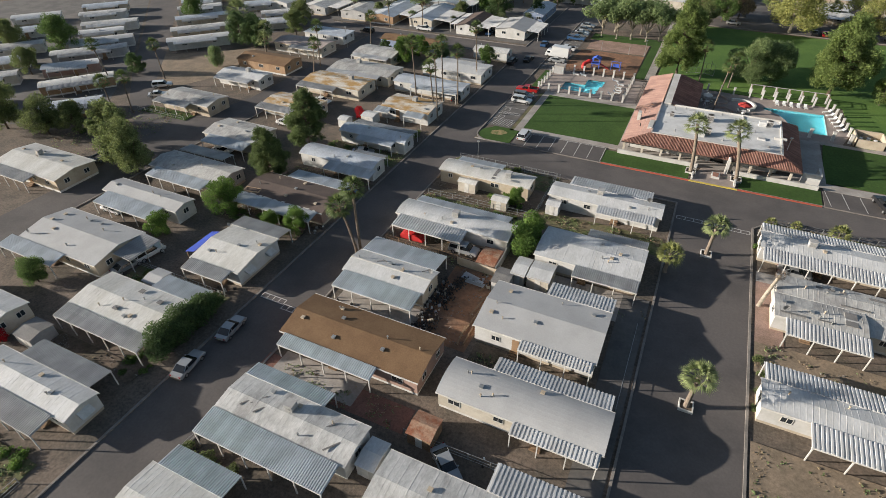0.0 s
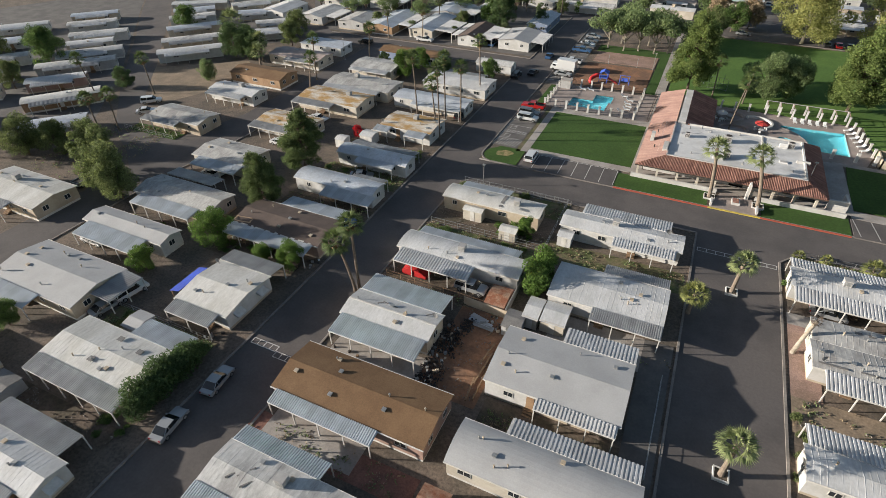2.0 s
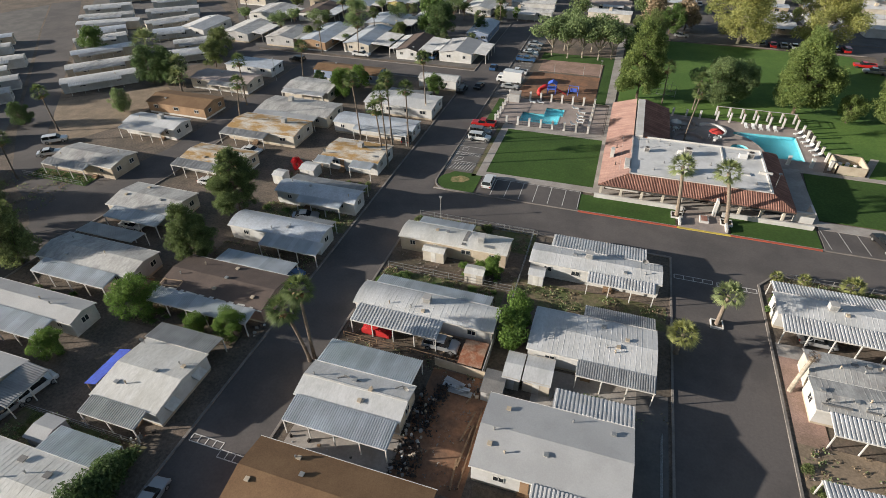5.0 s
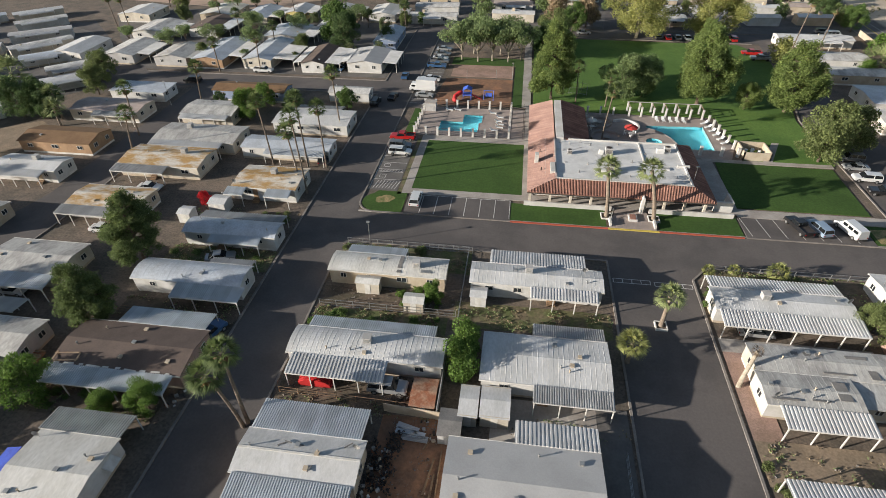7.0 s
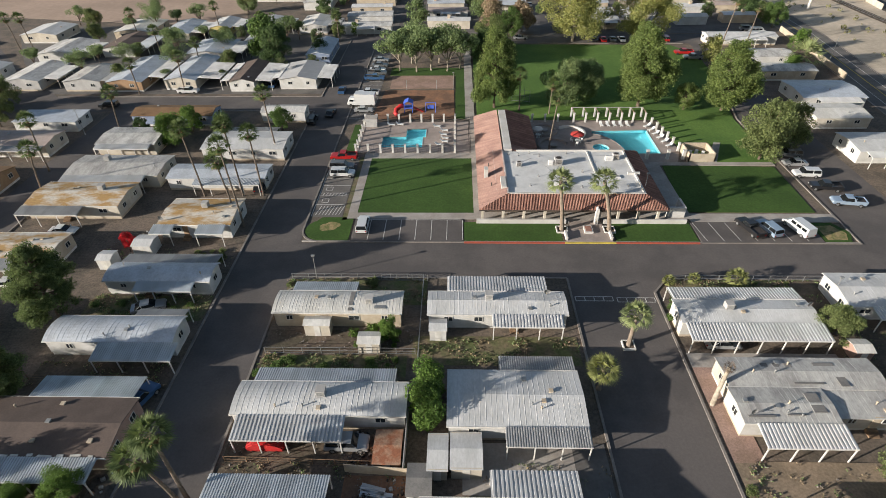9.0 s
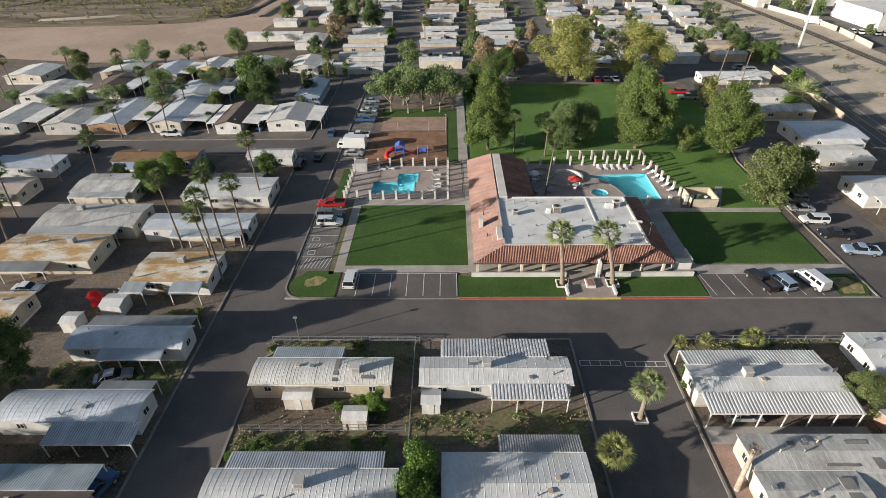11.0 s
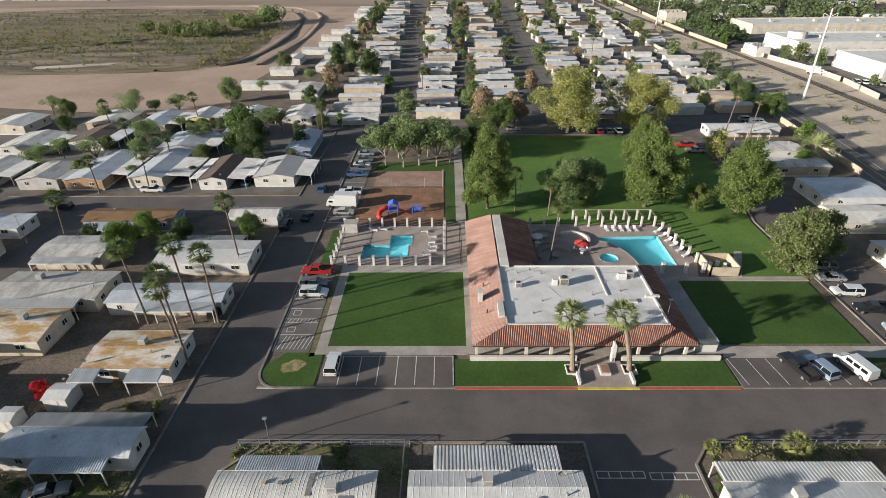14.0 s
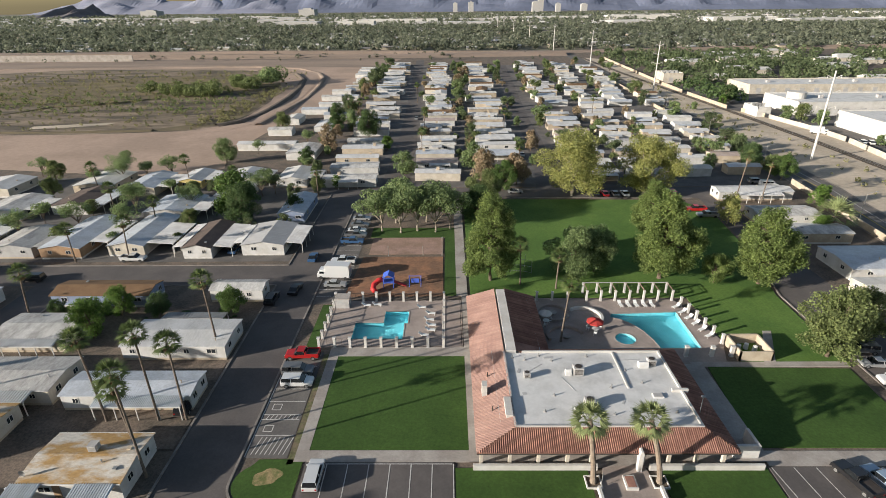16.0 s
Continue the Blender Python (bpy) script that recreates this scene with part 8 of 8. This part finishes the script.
def dish(x, y, z, rot):
    """A satellite dish on a short mast."""
    d = thing("satellite_dish", x, y, "grey satellite dish on a short mast", "satellite dish", "satellite dishes", z=z, rot=rot)
    part("mast", tube(bmesh.new(), (0, 0, -0.2), (0, 0, 0.7), 0.04, n=6), GALV, d)
    bm = bmesh.new()
    rings = [[bm.verts.new((r * math.cos(0.5236 * k), 0.9 * r * r - 0.02, 0.75 + r * math.sin(0.5236 * k))) for k in range(12)] for r in (0.06, 0.25, 0.42)]
    for a, b in zip(rings, rings[1:]):
        for k in range(12):
            bm.faces.new((a[k], a[(k + 1) % 12], b[(k + 1) % 12], b[k]))
    bm.faces.new(rings[0])
    bmesh.ops.solidify(bm, geom=bm.faces[:], thickness=0.02)
    part("reflector", bm, WALL_GREY, d)
    part("feed_arm", tube(bmesh.new(), (0, 0, 0.45), (0, 0.5, 0.7), 0.02, n=5), GALV, d)


for x, y, z, rot in ((34.2, 83.0, 2.95, 200), (-0.2, 85.2, 2.85, 180), (-59.6, 50.4, 2.9, 190), (-62.0, 103.0, 2.8, 180), (-25.4, 53.4, 2.9, 170), (19.6, 66.0, 2.95, 190), (-87.8, 36.0, 2.8, 180)):
    dish(x, y, z, rot)
# salvaged boards stacked beside the brown-roofed home
for i in range(9):
    o = thing("plank", -71.6 + 0.12 * (i % 2), 60.3 + 0.34 * i, "reddish salvaged plank lying in a stack", "plank", "salvaged planks", z=0.62, rot=4 - 2 * (i % 4))
    part("board", box(-1.5, 1.5, -0.11, 0.11, 0, 0.06), (WOOD_PALE, METAL_RUST, WOOD_PALE)[i % 3], o)
for x in (-72.7, -70.6):
    o = thing("sleeper", x, 61.7, "low timber sleeper under stacked planks", "timber", "plank sleepers", z=0.06)
    part("beam", box(-0.12, 0.12, -1.6, 1.6, -0.04, 0.56), WOOD, o)
# corrugated sheets lying in the cluttered yard, and long timbers
for x, y, n, rot, m in ((-20.8, 57.8, 3.4, -8, METAL_PALE), (-20.2, 57.2, 3.0, -3, METAL_DULL), (-21.2, 58.4, 2.6, -14, METAL_WHITE)):
    o = thing("metal_sheet", x, y, "corrugated metal sheet lying in a bare yard", "metal sheet", "yard sheets", z=0.24, rot=rot)
    bm = bmesh.new()
    for i in range(4):
        bx(bm, -n / 2, n / 2, -0.42 + 0.21 * i, -0.31 + 0.21 * i, 0.0, 0.05)
        bx(bm, -n / 2, n / 2, -0.31 + 0.21 * i, -0.21 + 0.21 * i, -0.03, 0.01)
    part("sheet", bm, m, o)
for x, y, n, rot in ((-17.6, 50.6, 5.4, 86), (-18.0, 53.0, 4.2, 82), (-17.9, 47.0, 3.6, 95), (-18.6, 57.2, 2.6, 70)):
    o = thing("timber", x, y, "long weathered timber lying on bare soil", "timber", "yard timbers", z=0.1, rot=rot)
    part("plank", box(-n / 2, n / 2, -0.1, 0.1, -0.02, 0.1), WOOD, o)

# weeds and stones strewn over the yards
def strew(name, areas, size, seed, material, label, flat=0.5):
    r = np.random.default_rng(seed)
    pts = np.concatenate([np.stack([r.uniform(x0, x1, n), r.uniform(y0, y1, n)], 1) for x0, x1, y0, y1, n in areas])
    keep = noise_keep(pts)
    pts = pts[keep]
    k = np.repeat(np.arange(len(pts)), 4)
    m = len(k)
    s = r.uniform(size[0], size[1], len(pts))[k][:, None]
    c = np.concatenate([pts[k] + r.normal(size=(m, 2)) * s * 0.6, np.full((m, 1), 0.14) + r.random((m, 1)) * s * flat], 1)
    t = r.normal(size=(m, 3))
    t /= np.linalg.norm(t, axis=1)[:, None]
    b = np.cross(t, r.normal(size=(m, 3)))
    b /= np.linalg.norm(b, axis=1)[:, None]
    q = np.stack([c - t * s * 0.5, c - b * s * 0.35, c + t * s * 0.5, c + b * s * 0.35], 1).reshape(-1, 3)
    q[:, 2] = np.maximum(q[:, 2], 0.02)
    mesh = bpy.data.meshes.new(name)
    mesh.from_pydata(q.tolist(), [], np.arange(4 * m).reshape(-1, 4).tolist())
    tagged(link(name, mesh, material), label, "ground cover", kind="stuff")


def noise_keep(pts):
    """Patches where things gather."""
    return np.array([noise.noise(Vector((x * 0.35, y * 0.35, 3.0))) > -0.05 for x, y in pts])


YARD_AREAS = ((-38, -18, 73, 76.5, 500), (-18, 3.5, 75, 79.4, 260), (-38, -17, 86.4, 91.6, 420), (-38, 3.5, 59.4, 61.5, 160), (-39.0, -19.0, 30.8, 34.0, 120), (17, 40, 57, 62, 160), (17, 40, 30, 45.6, 260), (19, 45, 88, 91.8, 260), (-66, -48.5, 83, 88, 320), (-66, -48.5, 71, 75, 220), (-68.5, -51.0, 55.2, 59.5, 260), (-68.9, -51.4, 35.6, 39.8, 420), (-65.2, -51.4, 3.3, 11.3, 420), (-122.4, -104.4, 60.3, 82.3, 500), (-117.7, -103.7, 81.9, 84.7, 200), (-70, -48.5, 96, 99, 140), (36, 66, 56, 91, 500), (-39.5, -31.5, 16.1, 20.1, 180), (-16, -0.5, 43.2, 45.2, 140))
strew("weeds", YARD_AREAS, (0.1, 0.32), 41, LEAF_SHADE, "low green weeds in the yards")
strew("dry_weeds", YARD_AREAS, (0.1, 0.3), 42, LEAF_BROWN, "dry straw weeds in the yards")
strew("scrap", ((-24.7, -21.6, 44.6, 57.6, 420), (-23.6, -19.4, 61.0, 64.6, 160)), (0.14, 0.46), 47, DARKTRIM, "dark heaped scrap beside a worn home", 0.9)
strew("litter", ((-38, -18, 59, 64.5, 220), (-25, -17, 43, 60, 320), (17, 40, 56, 62, 120), (-38, -17, 77, 81, 160), (-70, -60, 94, 104, 200), (-69.1, -51.6, 23.1, 25.1, 120)), (0.08, 0.26), 43, KERB, "pale stones and litter in the yards", 0.2)

# ---- beyond the park ----
wl = thing("boundary_wall", 140, 0, "long pale block wall along the railway", "wall")
for x0, y0, x1, y1 in ((7.2, 120, 6.8, 236), (7.4, 249, 11.4, 276), (11.4, 278, 11.2, 297), (10.8, 299, 6.6, 327), (6.0, 330, 1.8, 345), (-1.6, 354, -3.0, 403), (-2.6, 412, -2.2, 449), (-1.4, 456, 1.2, 509), (2, 516, 8, 640)):
    bm = bmesh.new()
    v = [bm.verts.new((x + t, y, z)) for t in (0, 0.3) for x, y, z in ((x0, y0, 0), (x1, y1, 0), (x1, y1, 2.0), (x0, y0, 2.0))]
    for f in ((0, 1, 2, 3), (5, 4, 7, 6), (3, 2, 6, 7), (4, 0, 3, 7), (1, 5, 6, 2)):
        bm.faces.new([v[i] for i in f])
    part("wall_length", bm, WALL_BEIGE if y0 > 300 else WALL_CREAM, wl)
lw = thing("street_wall", 85.6, 0, "low beige block wall between homes and avenue", "wall")
for x0, y0, x1, y1 in ((7.0, 176, 11.2, 222), (12.2, 232, 13.8, 262), (14.0, 268, 14.8, 312), (15.0, 320, 17.2, 380), (18.0, 390, 24.0, 500)):
    bm = bmesh.new()
    v = [bm.verts.new((x + t, y, z)) for t in (0, 0.25) for x, y, z in ((x0, y0, 0), (x1, y1, 0), (x1, y1, 1.7), (x0, y0, 1.7))]
    for f in ((0, 1, 2, 3), (5, 4, 7, 6), (3, 2, 6, 7), (4, 0, 3, 7), (1, 5, 6, 2)):
        bm.faces.new([v[i] for i in f])
    part("wall_length", bm, WALL_BEIGE, lw)
sheet("industrial_yard", [(148, 200), (330, 200), (330, 440), (139, 440), (140, 352), (148.5, 328), (153, 297), (152.6, 276)], 0.03, ASPHALT_OLD, "grey asphalt yard of the warehouses", category="parking")


def warehouse(x0, x1, y0, y1, h, label, m=STUCCO):
    w = thing("warehouse", (x0 + x1) / 2, (y0 + y1) / 2, label, "warehouse", "far buildings")
    a, b = (x1 - x0) / 2, (y1 - y0) / 2
    part("wall", box(-a, a, -b, b, 0, h), m, w)
    bm = bmesh.new()
    for r in ((-a, a, -b, -b + 0.4), (-a, a, b - 0.4, b), (-a, -a + 0.4, -b, b), (a - 0.4, a, -b, b)):
        bx(bm, *r, h, h + 0.8)
    part("parapet", bm, m, w)
    part("roof", box(-a + 0.4, a - 0.4, -b + 0.4, b - 0.4, h, h + 0.15), FLATROOF, w)
    for i in range(int(2 * a / 9) if y0 < 500 else 0):
        part("bay_door", box(-a + 4 + 9 * i, -a + 7 + 9 * i, -b - 0.06, -b + 0.02, 0.3, 3.6), WALL_GREY, w)
    for i in range(4 if y0 < 500 else 0):
        part("roof_unit", box(-a * 0.7 + i * a * 0.45 - 1, -a * 0.7 + i * a * 0.45 + 1, -1, 1, h + 0.15, h + 1.6), WALL_GREY, w)


warehouse(167, 300, 276, 309, 6.5, "long white flat-roofed warehouse with bays")
warehouse(164, 300, 333, 366, 6.0, "wide pale flat-roofed warehouse", STUCCO)
warehouse(176, 300, 404, 434, 5.0, "cream flat-roofed warehouse with bays", WALL_CREAM)
warehouse(142.6, 149.4, 331, 345, 4.0, "small blank white utility building")
warehouse(142, 156, 458, 474, 6.0, "small cream utility building", WALL_CREAM)
vehicle("box", 149.4, 292.0, -30, "white", 0.04)
for i in range(7):
    vehicle("suv", 155.5 + 2.6 * i, 274.0 - 1.2 * i, 75, ("white", "white", "silver")[i % 3], 0.04)
tk = thing("storage_tank", 172, 350, "round white storage tank on a roof", "tank", z=6.0)
part("tank_body", tube(bmesh.new(), (0, 0, 0), (0, 0, 3.4), 4.6, n=20), STUCCO, tk)
for x, y, s, mt in ((157, 318, 0.9, LEAF_OLIVE), (160, 308, 0.85, LEAF_SHADE), (152, 322, 0.8, LEAF_SHADE), (147, 372, 1.15, LEAF_DARK), (152, 380, 1.0, LEAF_DARK), (141.6, 366, 0.6, LEAF_BRIGHT), (119, 350, 0.5, LEAF_SHADE), (160, 270, 0.5, LEAF_SHADE), (118, 318, 0.4, LEAF_OLIVE), (172, 272, 0.7, LEAF_SHADE), (95.6, 232, 0.7, LEAF_OLIVE), (98.6, 262, 0.8, LEAF_SHADE), (91.6, 200, 0.7, LEAF_BRIGHT), (100.6, 330, 0.9, LEAF_SHADE)):
    tree("round", x, y, s, mt, "tree beside the avenue and railway", density=0.3, variety=9)
warehouse(-340, -220, 1700, 1760, 9, "far white flat-roofed warehouse")
for i in range(26):
    x = -1500 + 125 * i + rng.uniform(-40, 40)
    y = rng.uniform(1500, 2500)
    warehouse(x, x + rng.uniform(90, 260), y, y + rng.uniform(40, 90), rng.uniform(7, 12), "far white flat-roofed building", rng.choice((WALL_GREY, WALL_GREY, STUCCO)))


def scatter_trees(name, n, area, size, seed, material, label, cards=14):
    """A far wood of loose clumps, as one mesh."""
    r = np.random.default_rng(seed)
    x0, x1, y0, y1 = area
    px, py = r.uniform(x0, x1, n), r.uniform(y0, y1, n)
    s = r.uniform(size[0], size[1], n)
    k = np.repeat(np.arange(n), cards)
    m = len(k)
    d = r.normal(size=(m, 3))
    d /= np.linalg.norm(d, axis=1)[:, None]
    c = np.stack([px[k], py[k], s[k] * 0.62], 1) + d * (s[k] * 0.5)[:, None] * np.array([1, 1, 0.85])
    nr = d + r.normal(size=(m, 3)) * 0.5
    nr /= np.linalg.norm(nr, axis=1)[:, None]
    t = np.cross(nr, r.normal(size=(m, 3)))
    t /= np.linalg.norm(t, axis=1)[:, None]
    b = np.cross(nr, t)
    w = (s[k] * r.uniform(0.16, 0.34, m) * (14 / cards) ** 0.5)[:, None]
    q = np.stack([c - t * w, c - b * w * 0.8, c + t * w, c + b * w * 0.8], 1).reshape(-1, 3)
    q[:, 2] = np.maximum(q[:, 2], 0.02)
    mesh = bpy.data.meshes.new(name)
    mesh.from_pydata(q.tolist(), [], np.arange(4 * m).reshape(-1, 4).tolist())
    tagged(link(name, mesh, material), label, "trees", kind="stuff")


def scatter_houses(name, n, area, seed, label, material, wall_material):
    rng = random.Random(seed)
    roofs, walls = bmesh.new(), bmesh.new()
    for i in range(n):
        x, y = rng.uniform(area[0], area[1]), rng.uniform(area[2], area[3])
        a, b, h = rng.uniform(5, 11), rng.uniform(4, 7), rng.uniform(2.8, 4.2)
        bx(walls, x - a, x + a, y - b, y + b, 0, h)
        prism(roofs, [(y - b - 0.4, h), (y, h + 1.6), (y + b + 0.4, h)], "x", x - a - 0.4, x + a + 0.4)
    o = tagged(link(name, to_mesh(name, walls), wall_material), label, "houses", kind="stuff")
    r = link("roofs", to_mesh("roofs", roofs), material, o)


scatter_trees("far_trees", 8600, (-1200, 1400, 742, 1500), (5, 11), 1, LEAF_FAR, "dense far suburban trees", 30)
scatter_trees("far_trees", 2600, (-1100, 1300, 742, 1450), (5, 10), 2, LEAF_FAR_DARK, "far olive suburban trees", 26)
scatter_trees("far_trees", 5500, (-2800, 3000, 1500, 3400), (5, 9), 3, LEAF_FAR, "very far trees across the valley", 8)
scatter_trees("far_trees", 700, (160, 760, 444, 700), (4, 9), 4, LEAF_FAR_GREEN, "green trees beyond the avenue", 60)
scatter_trees("far_trees", 360, (146, 330, 440, 690), (3, 8), 14, LEAF_FAR_GREEN, "green trees beyond the avenue", 60)
scatter_trees("far_trees", 30, (142, 160, 372, 438), (3, 7), 5, LEAF_DARK, "trees behind the block wall", 70)
scatter_trees("far_trees", 420, (310, 560, 180, 440), (4, 9), 6, LEAF_FAR_GREEN, "green trees beyond the warehouses", 50)
scatter_trees("basin_trees", 30, (-194, -158, 403, 426), (4, 9), 7, LEAF_OLIVE, "olive thicket in the basin", 240)
scatter_trees("basin_trees", 20, (-162, -143, 426, 462), (5, 10), 17, LEAF_OLIVE, "olive thicket in the basin", 240)
scatter_trees("basin_trees", 9, (-146, -136, 456, 474), (8, 13), 18, LEAF_SHADE, "tall grey-green trees in the basin", 240)
scatter_trees("basin_trees", 5, (-213, -202, 416, 428), (5, 8), 19, LEAF_OLIVE, "loose olive trees in the basin", 160)
scatter_trees("basin_scrub", 1500, (-380, -130, 305, 550), (0.5, 1.9), 8, LEAF_SCRUB, "low olive scrub in the basin", 16)
scatter_trees("basin_scrub", 500, (-330, -140, 345, 420), (0.5, 2.2), 28, LEAF_OLIVE, "low dark scrub across the basin", 18)
scatter_trees("basin_scrub", 260, (-137, -121, 318, 452), (0.6, 2.0), 9, LEAF_SCRUB, "yellow-green scrub along the basin edge", 30)
scatter_trees("basin_scrub", 160, (-330, -190, 345, 395), (0.4, 1.3), 20, LEAF_SCRUB, "yellowish scrub along the basin ridge", 20)
scatter_trees("field_scrub", 90, (-700, 110, 640, 715), (2, 5), 10, LEAF_FAR_DARK, "scrub along the earth bank", 24)
scatter_trees("verge_scrub", 150, (113, 131, 180, 480), (0.5, 1.6), 12, LEAF_SCRUB, "dry scrub on the railway verge", 20)
scatter_houses("far_houses", 760, (-1100, 1300, 748, 1500), 3, "far suburban houses among trees", ROOF_CREAM, WALL_CREAM)
scatter_houses("far_houses", 560, (-1100, 1300, 748, 1500), 4, "far suburban houses among trees", ROOF_DARK, WALL_BEIGE)
scatter_houses("far_houses", 90, (190, 700, 446, 690), 5, "houses among trees beyond the avenue", ROOF_CREAM, WALL_CREAM)
scatter_houses("far_houses", 800, (-2300, 2600, 1500, 3300), 6, "very far buildings across the valley", FLATROOF, STUCCO)
scatter_trees("very_far_trees", 2600, (-2300, 2600, 1500, 3200), (8, 15), 61, LEAF_FAR, "haze-paled trees across the far valley", 16)
for x, y, w, h in ((560, 3900, 40, 60), (610, 4000, 36, 75), (40, 4000, 30, 55), (700, 3850, 30, 48), (150, 4100, 34, 60), (-1500, 3000, 80, 30), (900, 4000, 40, 45), (-640, 2700, 70, 34)):
    tw = thing("office_tower", x, y, "far pale office tower on the skyline", "tower", "far towers")
    part("tower_body", box(-w / 2, w / 2, -w / 2, w / 2, 0, h), WALL_GREY, tw)
    part("tower_top", box(-w / 4, w / 4, -w / 4, w / 4, h, h + 5), WALL_GREY, tw)
# Blue-grey distance haze is mixed straight into the mountain colour.
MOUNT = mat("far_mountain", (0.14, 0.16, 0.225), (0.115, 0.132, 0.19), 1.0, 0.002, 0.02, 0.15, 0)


# Paler tint for the left ridge, painting thicker haze into its colour.
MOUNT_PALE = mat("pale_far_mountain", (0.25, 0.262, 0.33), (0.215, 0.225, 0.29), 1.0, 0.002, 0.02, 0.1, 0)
MOUNT_DARK = mat("rocky_butte", (0.17, 0.15, 0.15), (0.12, 0.11, 0.115), 1.0, 0.01, 0.1, 0.2, 0)


def mountain(x0, x1, y, h, seed, label, m=MOUNT):
    bm = bmesh.new()
    n, rows = 80, 6
    grid = []
    for j in range(rows + 1):
        row = []
        for i in range(n + 1):
            f = i / n
            env = math.sin(math.pi * f) ** 0.4
            s = 0.55 + 0.6 * noise.noise(Vector((f * 5, seed, 0))) + 0.35 * noise.noise(Vector((f * 14, seed, j * 0.5)))
            row.append(bm.verts.new((x0 + (x1 - x0) * f, y + 70 * j, max(0, h * env * max(0.42, s)) * (j / rows) if j < rows else 0)))
        grid.append(row)
    for j in range(rows):
        for i in range(n):
            bm.faces.new((grid[j][i], grid[j][i + 1], grid[j + 1][i + 1], grid[j + 1][i]))
    tagged(link("mountain", to_mesh("mountain", bm), m), label, "mountain", kind="structure")


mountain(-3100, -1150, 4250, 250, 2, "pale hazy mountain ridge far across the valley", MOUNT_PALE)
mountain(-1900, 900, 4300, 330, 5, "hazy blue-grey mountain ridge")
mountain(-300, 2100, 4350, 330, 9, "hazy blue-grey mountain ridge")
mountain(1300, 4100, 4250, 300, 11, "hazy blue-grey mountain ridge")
mountain(-2080, -1800, 2800, 90, 14, "dark rocky butte on the skyline", MOUNT_DARK)
